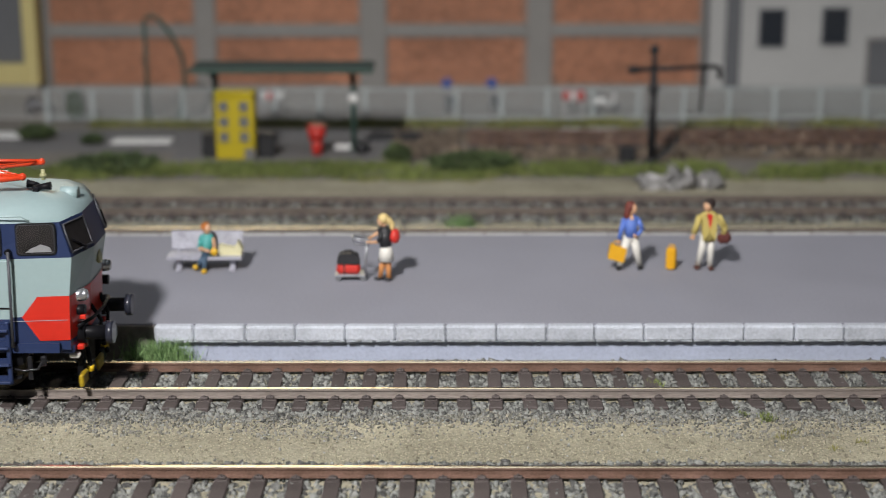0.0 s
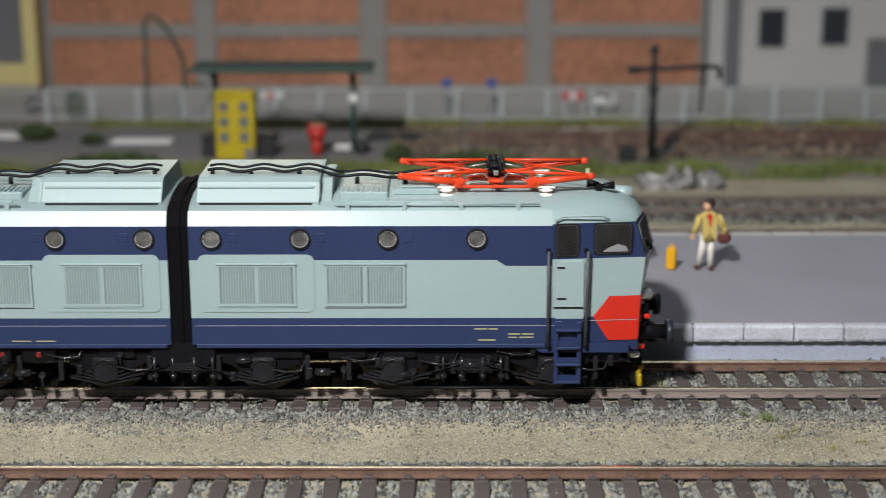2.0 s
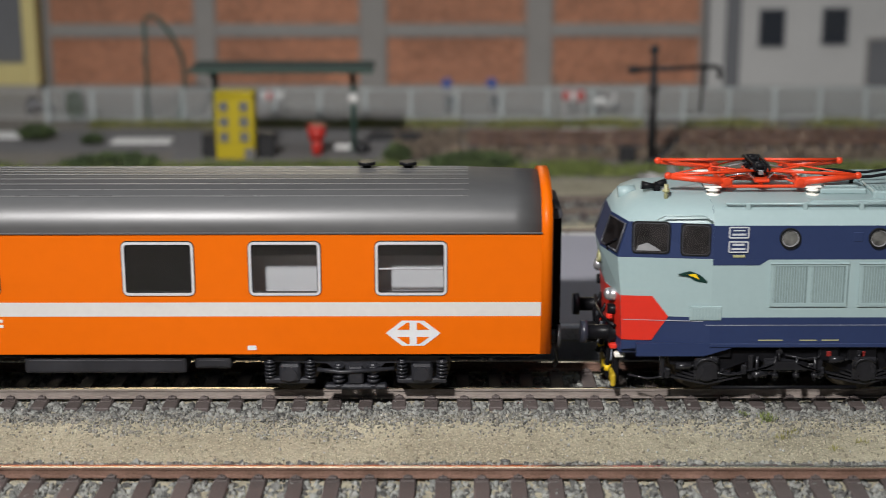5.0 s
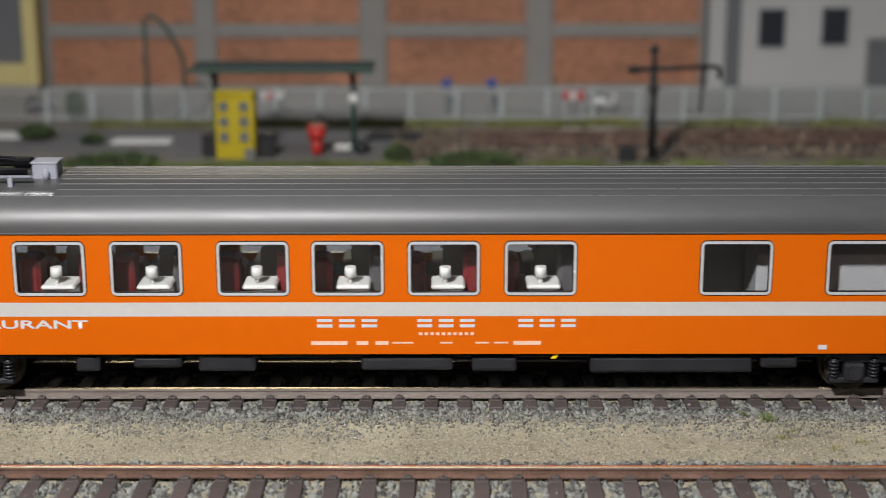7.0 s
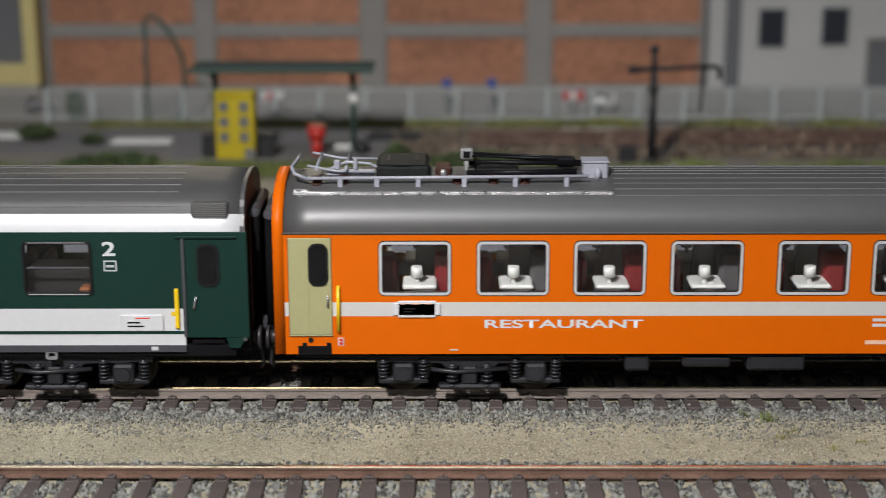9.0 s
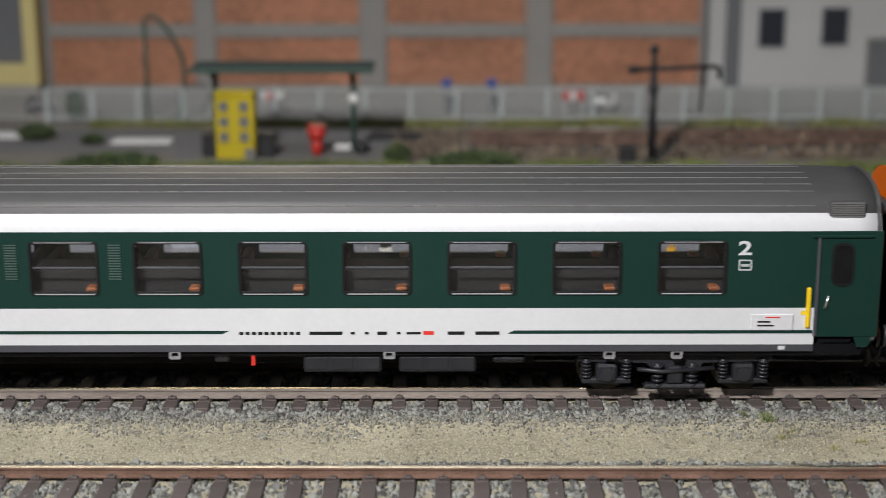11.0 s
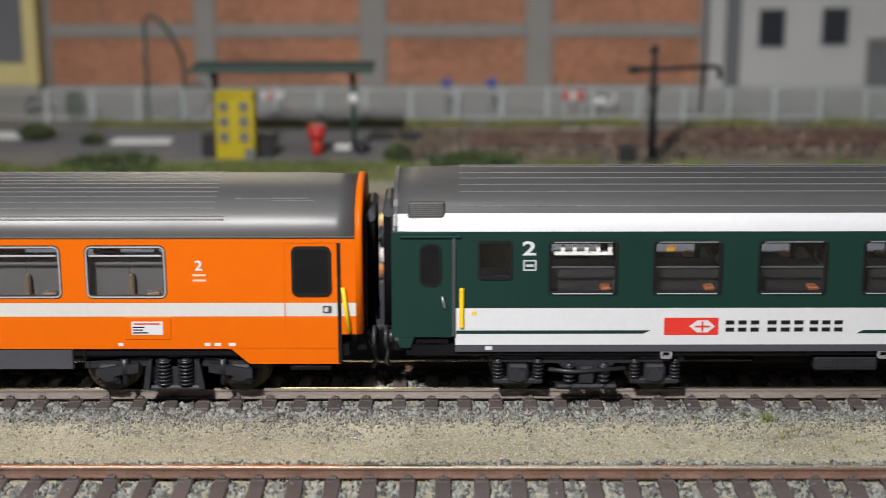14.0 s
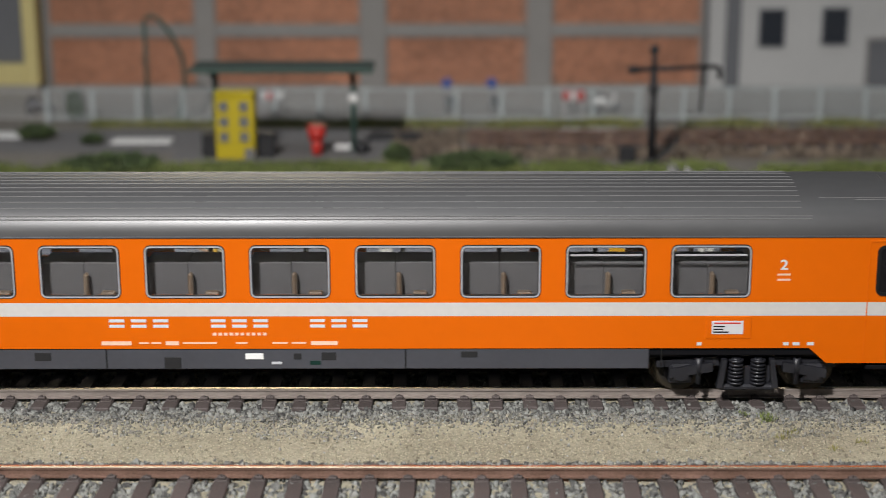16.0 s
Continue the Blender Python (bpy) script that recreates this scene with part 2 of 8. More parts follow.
M_rail_side = mat("rail_rust", (0.10, 0.055, 0.036), 0.55, var=0.3, s1=120, s2=2500, bump=0.03, col2=(0.17, 0.10, 0.075))
M_rail_grey = mat("rail_worn", (0.205, 0.17, 0.152), 0.5, metal=0.2, var=0.2, s1=120, s2=2500, col2=(0.275, 0.24, 0.215), stretch=(0.2, 1, 1), spec=0.25)
M_rail_dull = mat("rail_dull_brown", (0.10, 0.078, 0.062), 0.6, var=0.25, s1=120, s2=2500, col2=(0.16, 0.13, 0.11))
M_rail_head = mat("rail_steel", (0.80, 0.69, 0.50), 0.26, metal=1.0, var=0.15, s1=80, s2=2500, stretch=(0.2, 1, 1))
M_asphalt = mat("platform_asphalt", (0.268, 0.268, 0.305), 0.85, var=0.10, s1=40, s2=1500, bump=0.06, spec=0.2)
M_kerb = mat("kerb_concrete", (0.45, 0.475, 0.525), 0.9, var=0.24, s1=180, s2=1500, bump=0.35, rand=0.25)
M_kerb_top = mat("kerb_top_concrete", (0.44, 0.44, 0.43), 0.85, var=0.18, s1=150, s2=1800, bump=0.1, rand=0.3)
M_wall_low = mat("platform_wall_plaster", (0.36, 0.395, 0.50), 0.9, var=0.14, s1=120, s2=1200, bump=0.25)
M_grass = mat("grass_fibre", (0.085, 0.12, 0.025), 0.8, var=0.35, s1=30, s2=900, col2=(0.20, 0.24, 0.07), island=True, rand=0.8)
M_grass_dry = mat("dry_grass_fibre", (0.17, 0.17, 0.05), 0.8, var=0.3, s1=30, s2=900, col2=(0.28, 0.26, 0.10), island=True, rand=0.8)
M_grass_light = mat("light_grass_fibre", (0.07, 0.17, 0.045), 0.8, var=0.35, s1=30, s2=900, col2=(0.24, 0.36, 0.15), island=True, rand=0.9)


# ---- ground: one sheet, rising to each track bed ----
def ground_height(x, y):
    # (start, end, level) of the beds; the land between lies lower
    z = -4.6
    for a, b, lv in ((-82, -43.5, -3.1), (-20.5, 19, -3.1), (108, 143, -3.2), (152, 187, -3.4)):
        t = min(1, max(0, (y - a + 4) / 5)) * min(1, max(0, (b + 4 - y) / 5))
        z = max(z, -4.6 + (lv + 4.6) * t * t * (3 - 2 * t))
    if y > 190:
        z = max(z, -4.6 + 0.6 * min(1, (y - 190) / 12))
    if abs(x) < 260 and -90 < y < 480:
        z += 0.28 * noise.noise(Vector((x * 0.06, y * 0.09, 0))) + 0.16 * noise.noise(Vector((x * 0.5, y * 0.5, 3)))
    return z


gx = np.unique(np.concatenate([np.linspace(-130, 130, 174), np.linspace(-400, 400, 61), [-2600, -1200, -700, 700, 1200, 2600]]))
gy = np.unique(np.concatenate([np.linspace(-90, 24, 90), np.linspace(24, 500, 120), [-2600, -1200, -500, -250, -140, 700, 1200, 2600]]))
gv = [(x, y, ground_height(x, y)) for y in gy for x in gx]
nx = len(gx)
gf = [(j * nx + i, j * nx + i + 1, (j + 1) * nx + i + 1, (j + 1) * nx + i) for j in range(len(gy) - 1) for i in range(nx - 1)]
ground_me = raw_mesh("ground", gv, gf, M_ground)
ground_me.materials.append(M_far_ground)
ground_me.polygons.foreach_set("material_index", [1 if (gy[j] > 219 or gy[j] < -95) else 0 for j in range(len(gy) - 1) for i in range(nx - 1)])
ground_me.polygons.foreach_set("use_smooth", [True] * len(gf))
ground = new("ground", ground_me)
tagged(ground, "sandy scenic ground of a model railway layout", "ground", kind="structure")


# ---- tracks ----
SLEEPER = 6.9
sl = Shape()
sl.box(-1.5, 1.5, -15, 15, -3.75, -2.15, 0, 0.22)
for s in (-8.7, 8.7):
    sl.box(-1.25, 1.25, s - 2.6, s + 2.6, -2.2, -1.95, 0, 0.08)
    for e in (-1.5, 1.5):
        sl.box(-0.85, 0.85, s + e - 0.5, s + e + 0.5, -2.0, -1.35, 0, 0.18)
        sl.cyl((0, s + e * 1.05, -1.4), (0, s + e * 1.05, -1.1), 0.32, n=6)
sleeper_me = sl.mesh("sleeper", M_sleeper)


def rail_shape(x0, x1):
    r = Shape()
    foot = [(-1.0, -2.1), (1.0, -2.1), (1.0, -1.85), (0.3, -1.65), (0.25, -0.75), (0.5, -0.62), (0.5, -0.16), (0.34, 0), (-0.34, 0), (-0.5, -0.16), (-0.5, -0.62), (-0.25, -0.75), (-0.3, -1.65), (-1.0, -1.85)]
    n = len(foot)
    v = [(x, p, q) for x in (x0, x1) for p, q in foot]
    r.add(v, [(i, (i + 1) % n, n + (i + 1) % n, n + i) for i in range(n)])
    r.s = [1 if i in (6, 7, 8) else 0 for i in range(n)]
    r.f += [tuple(range(n)), tuple(range(n, 2 * n))]
    r.s += [0, 0]
    r.smooth += [False, False]
    return r


def track(yc, half, phase, side_mat, head_mat, label, dz=0.0, rz=0.0, back_mat=None):
    t = thing("railway_track", 0, yc, dz, label, "railway track", "railway tracks", rz=rz)
    for s in (-8.7, 8.7):
        part("rail", rail_shape(-half, half), [back_mat if back_mat and s > 0 else side_mat, head_mat], t, at=(0, s, 0))
    i0 = math.ceil((-half - phase) / SLEEPER)
    x = i0 * SLEEPER + phase
    k = 0
    while x < half:
        part("sleeper", sleeper_me, None, t, at=(x + 0.12 * math.sin(k * 2.3), 0.25 * math.sin(k * 1.7), 0)).rotation_euler = (0, 0, 0.012 * math.sin(k * 3.1))
        x += SLEEPER
        k += 1
    return t


track(-60.4, 150, 0.0, M_rail_side, M_rail_head, "rusty-sided model rails on dark brown sleepers, empty siding", rz=-0.3)
track(0.0, 200, 4.3, M_rail_grey, M_rail_head, "model rails with worn steel heads on dark brown sleepers", back_mat=M_rail_side)
track(125.5, 220, 2.0, M_rail_dull, M_rail_head, "model rails behind the platform, shiny heads", -0.2)
track(170.0, 240, 3.0, M_rail_dull, M_rail_dull, "rust-brown model rails on weathered ballast", -0.4)

# ---- ballast and gravel ----
rng = np.random.default_rng(5)


def wander(x):
    """How far the shoulder of the ballast strays along the track."""
    return 1.9 * np.sin(x * 0.061 + 0.7) + 1.3 * np.sin(x * 0.143 + 2.0) + 0.8 * np.sin(x * 0.39)


def scatter(n, x0, x1, y0, y1, fall=None):
    x = rng.uniform(x0, x1, n)
    y = rng.uniform(y0, y1, n)
    if fall is not None:
        keep = rng.uniform(0, 1, n) < fall(y)
        x, y = x[keep], y[keep]
    return x, y


def ballast(yc, n, half, size, near, far, label, drop=0.0):
    def fall(y):
        d = y - yc
        return np.clip((d + near) / 6, 0, 1) * np.clip((far - d) / 5, 0, 1)
    x, y = scatter(n, -half, half, yc - near, yc + far, fall)
    # keep the stones below the sleeper tops and off the rails
    z = np.array([ground_height(a, b) for a, b in zip(x, y)]) + rng.uniform(-0.3, 0.2, len(x)) + drop
    rails = (np.abs(np.abs(y - yc) - 8.7) < 1.4)
    z[rails] -= 0.7
    v, f = rocks(rng, np.stack([x, y, z], 1), size * np.where(y - yc < -16.5, np.clip(1 + (y - yc + 16.5) / 9, 0.35, 1), 1))
    ob = new("ballast", raw_mesh("ballast", v, f, M_stone))
    return tagged(ob, label, "gravel", kind="stuff")


ballast(0.0, 30000, 112, 0.9, 26, 18.2, "loose grey crushed-stone ballast under the running track")
ballast(-60.4, 12000, 100, 0.98, 24, 21, "loose grey crushed-stone ballast under the front siding")
ballast(125.5, 14000, 150, 0.95, 18, 20, "grey ballast behind the platform", 0.45)
ballast(170.0, 13000, 165, 1.0, 20, 20, "weathered grey-brown ballast", 0.35)
x, y = scatter(5200, -112, 112, -46, -17, lambda y: 0.22 + 0.5 * np.clip(np.abs(y + 31) / 14, 0, 1) ** 2)
z = np.array([ground_height(a, b) for a, b in zip(x, y)]) + 0.05
v, f = rocks(rng, np.stack([x, y, z], 1), 0.5)
tagged(new("fine_gravel", raw_mesh("fine_gravel", v, f, M_fine)), "fine tan and grey gravel scattered on sand", "gravel", kind="stuff")

x, y = scatter(16000, -112, 112, -47, -19, lambda y: np.clip((y + 47) / 5, 0, 1))
z = np.array([ground_height(a, b) for a, b in zip(x, y)]) + 0.02
v, f = rocks(rng, np.stack([x, y, z], 1), 0.24)
tagged(new("sand_grains", raw_mesh("sand_grains", v, f, M_grain)), "coarse golden sand grains between the tracks", "sand", kind="stuff")

x, y = scatter(9500, -112, 112, -25.0, -15.5, lambda y: np.clip((y + 25.0) / 6, 0, 1))
y = np.where(y < -17.5, y + wander(x) * np.clip((-17.5 - y) / 5, 0, 1), y)
z = np.array([ground_height(a, b) for a, b in zip(x, y)]) + rng.uniform(-0.05, 0.2, len(x))
v, f = rocks(rng, np.stack([x, y, z], 1), 0.46)
tagged(new("stone_chips", raw_mesh("stone_chips", v, f, M_chip)), "small grey stone chips along the ballast shoulder", "gravel", kind="stuff")

x, y = scatter(3600, -112, 112, -51, -40, lambda y: np.clip((-40 - y) / 7, 0, 1) ** 1.5)
y = np.minimum(y + 0.6 * wander(x), -40)
z = np.array([ground_height(a, b) for a, b in zip(x, y)]) + rng.uniform(0.0, 0.2, len(x))
v, f = rocks(rng, np.stack([x, y, z], 1), 0.62)
tagged(new("shoulder_stones", raw_mesh("shoulder_stones", v, f, M_stone)), "small grey stones on the sand beside the front rail", "gravel", kind="stuff")
x, y = scatter(260, -112, 112, -50, -14)
z = np.array([ground_height(a, b) for a, b in zip(x, y)]) + rng.uniform(0.1, 0.4, len(x))
v, f = rocks(rng, np.stack([x, y, z], 1), 0.42)
M_pale_chip = mat("pale_chip", (0.22, 0.22, 0.20), 0.9, var=0.25, s1=300, s2=2500, col2=(0.40, 0.40, 0.37), island=True, rand=0.9)
tagged(new("pale_chips", raw_mesh("pale_chips", v, f, M_pale_chip)), "pale stone chips scattered over ballast and sand", "gravel", kind="stuff")

# ---- platform ----
PZ = 4.8
plat = thing("platform", 0, 0, 0, "low model station platform with grey asphalt top and pale kerb stones", "platform", kind="structure")
part("asphalt_top", Shape().box(-260, 260, 22.2, 105.6, -5, PZ - 0.12, 0, 0.1), M_asphalt, plat, "smooth grey asphalt surface")
part("front_wall", Shape().box(-66.9, 260, 21.75, 22.15, -5, 1.3, 0, 0.02), M_wall_low, plat, "rough pale blue-grey plaster wall")
part("end_bank", Shape().box(-260, -67, 21.4, 22.1, -5, 4.4, 0, 0.2), M_far_ground, plat, "dark earth edge")
joints = [-66.8, -57.7, -45.8, -34.2, -22.7, -11.1, 0.6, 12.3, 23.8, 34.9, 46.3, 57.7, 69.4, 81.0, 92.5]
while joints[-1] < 250:
    joints.append(joints[-1] + 11.6)
for i, (a, b) in enumerate(zip(joints, joints[1:])):
    k = Shape()
    k.box(a + 0.05, b - 0.05, 19.5 + 0.05 * math.sin(i * 2.1), 22.15, 1.0, PZ + 0.04 * math.sin(i * 1.3), 0, 0.5)
    for q in range(7):
        xq = a + 0.8 + q * (b - a - 1.6) / 6 + 0.3 * math.sin(i * 3.7 + q * 2.9)
        k.box(xq - 0.7, xq + 0.7, 19.7, 20.6, 0.95 - 0.06 * math.sin(i * 5.1 + q * 4.3), 1.2, 0, 0.04)
    part("kerb_stone", k, M_kerb, plat, "pale grey concrete kerb stone" if i == 0 else "")
xb = -220.0
i = 0
while xb < 230:
    part("back_kerb_stone", Shape().box(xb + 0.12, xb + 11.4, 105.7, 108.2, -3, PZ + 0.05 * math.sin(i), 0, 0.3), M_kerb_top, plat)
    xb += 11.6
    i += 1

# ---- weeds and grass on the track side ----
def tuft(xc, yc, n, rx, ry, h, mats, label, zoff=0.0):
    x = rng.normal(xc, rx, n)
    y = rng.normal(yc, ry, n)
    z = np.array([ground_height(a, b) for a, b in zip(x, y)]) + zoff - 0.1
    v, f = blades(rng, np.stack([x, y, z], 1), h, 0.22)
    ob = new("grass_tuft", raw_mesh("grass_tuft", v, f, mats))
    return tagged(ob, label, "grass", kind="stuff")


tuft(-65.5, 18.4, 1100, 3.4, 1.1, 5.4, M_grass_light, "green grass fibres beside the platform end")
tuft(46.5, 0.5, 90, 0.9, 0.9, 1.6, M_grass, "small green weed between the rails", 0.3)
for xx, yy, nn in ((66.5, -18.5, 60), (67.0, -20.3, 70), (62.4, -17.5, 40), (68.5, -27, 30), (78, -33, 25), (84, -29, 20), (91, -35, 25), (71, -24, 25)):
    tuft(xx, yy, nn, 0.7, 0.5, 1.1, M_grass if nn > 30 else M_grass_dry, "tiny green weed in the gravel", 0.3)
# ---- backdrop: yard, shelter, fence, houses ----
M_brick = mat("brick_red", (0.455, 0.212, 0.126), 0.9, var=0.5, s1=16, s2=900, bump=0.1, rand=0.5)
M_mortar = mat("brick_mortar", (0.36, 0.22, 0.165), 0.95, var=0.15, s1=60, s2=900)
M_concrete = mat("grey_concrete", (0.27, 0.26, 0.245), 0.9, var=0.15, s1=40, s2=900, bump=0.1)
M_plaster = mat("grey_plaster", (0.46, 0.46, 0.45), 0.9, var=0.1, s1=25, s2=600, bump=0.08)
M_dark_win = mat("dark_window", (0.03, 0.035, 0.045), 0.15, var=0.1)
M_slate = mat("dark_grey_panel", (0.14, 0.145, 0.155), 0.8, var=0.15)
M_cream = mat("cream_paint", (0.62, 0.53, 0.23), 0.7, var=0.1, s1=60)
M_pave = mat("pale_pavement", (0.33, 0.32, 0.30), 0.9, var=0.14, s1=30, s2=600)
M_road = mat("road_asphalt", (0.17, 0.165, 0.165), 0.9, var=0.2, s1=25, s2=700)
M_fence = mat("fence_grey", (0.46, 0.51, 0.51), 0.5, var=0.1)
M_green = mat("dark_green_paint", (0.035, 0.075, 0.06), 0.5, var=0.2)
M_roofgreen = mat("shelter_roof_grey_green", (0.055, 0.075, 0.07), 0.95, var=0.2, spec=0.1)
M_yellow = mat("booth_yellow", (0.50, 0.39, 0.01), 0.5, var=0.1)
M_red = mat("signal_red", (0.55, 0.035, 0.025), 0.4, var=0.1)
M_black = mat("black_iron", (0.018, 0.018, 0.02), 0.55, var=0.3)
M_white = mat("white_paint", (0.72, 0.72, 0.70), 0.6, var=0.08)
M_blue = mat("sign_blue", (0.06, 0.10, 0.32), 0.4, var=0.1)
M_grey = mat("mid_grey", (0.22, 0.22, 0.23), 0.6, var=0.15)
M_leaf = mat("dark_foliage", (0.035, 0.065, 0.025), 0.85, var=0.35, s1=80, s2=900, col2=(0.08, 0.11, 0.04), island=True, rand=0.8)

GZ = -4.0
tagged(solo("pavement", Shape().box(-330, 330, 347, 432, -6, GZ + 0.8, 0, 0.3), M_pave, 0, 0, 0, "pale pavement strip along the brick building", "pavement", kind="structure"))
tagged(solo("yard_road", Shape().box(-260, -20, 272, 318, -6, GZ + 0.15, 0, 0.1), M_road, 0, 0, 0, "worn dark asphalt yard behind the shelter", "road", kind="structure"))

# brick building: concrete frame, brick panels with real courses
brick_me = Shape().box(-1.35, 1.35, -0.3, 0.3, -0.36, 0.36, 0, 0.06).mesh("brick", M_brick)
WY = 431.0
wall = thing("brick_building", 0, 0, 0, "red brick factory wall with a grey concrete frame", "building")
part("wall_core", Shape().box(-215, 136.4, WY + 1.0, WY + 40, GZ, 62, 0), M_mortar, wall, "brick-red wall with mortar joints")
cols = [(-213, -190), (-120.3, -110.0), (-40.5, -27.5), (40.3, 52.9), (124.5, 128.2)]
for a, b in cols:
    part("concrete_column", Shape().box(a, b, WY - 1.2, WY + 1.0, GZ, 63, 0, 0.5), M_concrete, wall)
bays = [(-190, -120.3), (-110.0, -40.5), (-27.5, 40.3), (52.9, 124.5)]
beams = [(21.2, 27.8), (52, 58.5)]
for a, b in bays:
    for z0, z1 in beams:
        part("concrete_beam", Shape().box(a, b, WY - 0.9, WY + 1.0, z0, z1, 0, 0.4), M_concrete, wall)
    part("plinth", Shape().box(a, b, WY - 0.6, WY + 1.0, GZ, GZ + 2.2, 0, 0.2), M_concrete, wall)
singles = 0
rest = Shape()
for a, b in bays:
    for z0, z1 in ((GZ + 2.2, 21.2), (27.8, 52)):
        row = 0
        z = z0 + 0.5
        while z < min(z1, 47) - 0.3:
            x = a + 1.6 + (1.45 if row % 2 else 0)
            while x < b - 1.3:
                if singles < 300 and a == -27.5 and z < 21:
                    part("brick", brick_me, None, wall, at=(x, WY + 0.95, z))
                    singles += 1
                else:
                    y0 = WY + 0.62 + 0.1 * math.sin(x * 7 + z * 5)
                    rest.box(x - 1.35, x + 1.35, y0, y0 + 0.7, z - 0.36, z + 0.36)
                x += 2.95
            z += 0.92
            row += 1
M_brick_rest = mat("brick_red_joined", (0.455, 0.212, 0.126), 0.9, var=0.5, s1=16, s2=900, bump=0.1, island=True, rand=0.5)
part("brickwork", rest, M_brick_rest, wall, "red brick courses", kind="stuff")

# grey house
house = thing("grey_house", 0, 0, 0, "plain grey plastered house with small dark windows", "house")
part("house_wall", Shape().box(144.2, 300, WY + 2, WY + 45, GZ, 62, 0, 0.3), M_plaster, house)
part("corner_panel", Shape().box(136.6, 144.1, WY + 1, WY + 30, GZ, 62, 0, 0.3), M_slate, house, "dark grey recessed side wall")
part("pilaster", Shape().box(128.3, 136.5, WY - 0.8, WY + 0.95, GZ, 62, 0, 0.4), M_plaster, house, "pale grey pilaster")
part("downpipe", Shape().cyl((126.4, WY - 3.0, GZ), (126.4, WY - 3.0, 60), 0.8, n=10), M_slate, house, "dark drainpipe")
for x0, x1, z0, z1 in ((153.3, 165, 16.5, 34), (183.8, 195.5, 17.5, 34.5), (222, 234, 17, 34)):
    w = part("window", Shape().box(x0, x1, WY + 1.2, WY + 2.3, z0, z1, 0, 0.1), M_dark_win, house, "small dark window")
    part("window_frame", Shape().ring((x0 + x1) / 2, (z0 + z1) / 2, x1 - x0 + 1.2, z1 - z0 + 1.2, 0.2, 0.9, WY + 0.9, WY + 2.1, n=1), M_slate, w)
d = part("door", Shape().box(206.5, 222, WY + 1.0, WY + 2.3, GZ, 19, 0, 0.2), M_slate, house, "grey-brown double door")
part("door_frame", Shape().ring(214, 8, 17, 25, 0.2, 1.0, WY + 0.6, WY + 2.1, n=1), M_concrete, d)

# cream building on the other end
cream = thing("cream_building", 0, 0, 0, "building with cream-yellow pillars and a dark gateway", "building")
part("gateway", Shape().box(-330, -199, 420, 470, GZ, 60, 0, 0.2), M_slate, cream, "dark grey gateway panel")
part("pillar", Shape().box(-199, -192.5, 414, 425, 0.5, 60, 0, 0.4), M_cream, cream)
part("lower_panel", Shape().box(-320, -199.1, 414.3, 419.9, 0.5, 10.5, 0, 0.4), M_cream, cream)
part("foundation", Shape().box(-320, -192.5, 413.5, 421, GZ, 0.4, 0, 0.3), M_pave, cream)

# fence
fence = thing("railing_fence", 0, 338, GZ, "thin pale metal railing fence along the yard", "fence")
x = -170.0
while x < 265:
    part("post", Shape().box(x - 0.75, x + 0.75, -0.6, 0.6, 0, 15.2, 0, 0.15), M_fence, fence)
    for k in range(1, 12):
        part("bar", Shape().box(x + k * 1.62 - 0.16, x + k * 1.62 + 0.16, -0.16, 0.16, 1.6, 14.4), M_fence, fence)
    x += 19.5
for z in (1.6, 14.4):
    part("rail", Shape().box(-170, 266, -0.3, 0.3, z - 0.3, z + 0.3, 0, 0.1), M_fence, fence)


def grass_strip(n, x0, x1, y0, y1, h, mats, label, w=0.5, density=None):
    x = rng.uniform(x0, x1, n)
    y = rng.uniform(y0, y1, n)
    d = np.array([noise.noise(Vector((a * 0.05, b * 0.08, 7))) for a, b in zip(x, y)])
    edge = np.minimum(y - y0, y1 - y) / (0.35 * (y1 - y0))
    keep = d + rng.uniform(-0.22, 0.22, n) > 0.32 - 0.62 * np.clip(edge, 0, 1)
    x, y, d = x[keep], y[keep], d[keep]
    z = np.array([ground_height(a, b) for a, b in zip(x, y)]) - 0.1
    v, f = blades(rng, np.stack([x, y, z], 1), h, w)
    ob = new("grass", raw_mesh("grass", v, f, mats))
    return tagged(ob, label, "grass", kind="stuff")


grass_strip(21000, -180, 190, 219, 247, 3.4, M_grass, "uneven strip of green grass between track and yard", 0.6)
grass_strip(5000, -180, 190, 214, 252, 2.2, M_grass_dry, "dry yellowish grass at the edge of the strip", 0.5)
grass_strip(9000, -150, 230, 322, 338, 3.0, M_grass_dry, "dry grass along the fence", 0.6)
grass_strip(6000, -150, 230, 324, 338, 3.0, M_grass, "green grass along the fence", 0.6)


def bush(xc, yc, r, h, n, label):
    u = rng.normal(size=(n, 3))
    u /= np.linalg.norm(u, axis=1)[:, None]
    rad = rng.uniform(0.5, 1.0, n) ** 0.5
    lump = 1 + 0.3 * np.array([noise.noise(Vector(a * 2.2) + Vector((xc, yc, 0))) for a in u])
    p = u * (rad * lump)[:, None] * np.array([r, r * 0.8, h / 2])
    p[:, 2] = np.maximum(p[:, 2] + h / 2, 0.1) + GZ - 0.3
    p[:, 0] += xc
    p[:, 1] += yc
    v, f = blades(rng, p, 1.8, 1.3, 1.2)
    ob = new("bush", raw_mesh("bush", v, f, M_leaf))
    stem = Shape()
    for k in range(4):
        a = k * 1.6
        stem.cyl((xc, yc, GZ - 0.4), (xc + r * 0.4 * math.cos(a), yc + r * 0.4 * math.sin(a), GZ + h * 0.6), 0.5, 0.2, n=6)
    part("stem", stem, M_sleeper, ob)
    return tagged(ob, label, "bush")


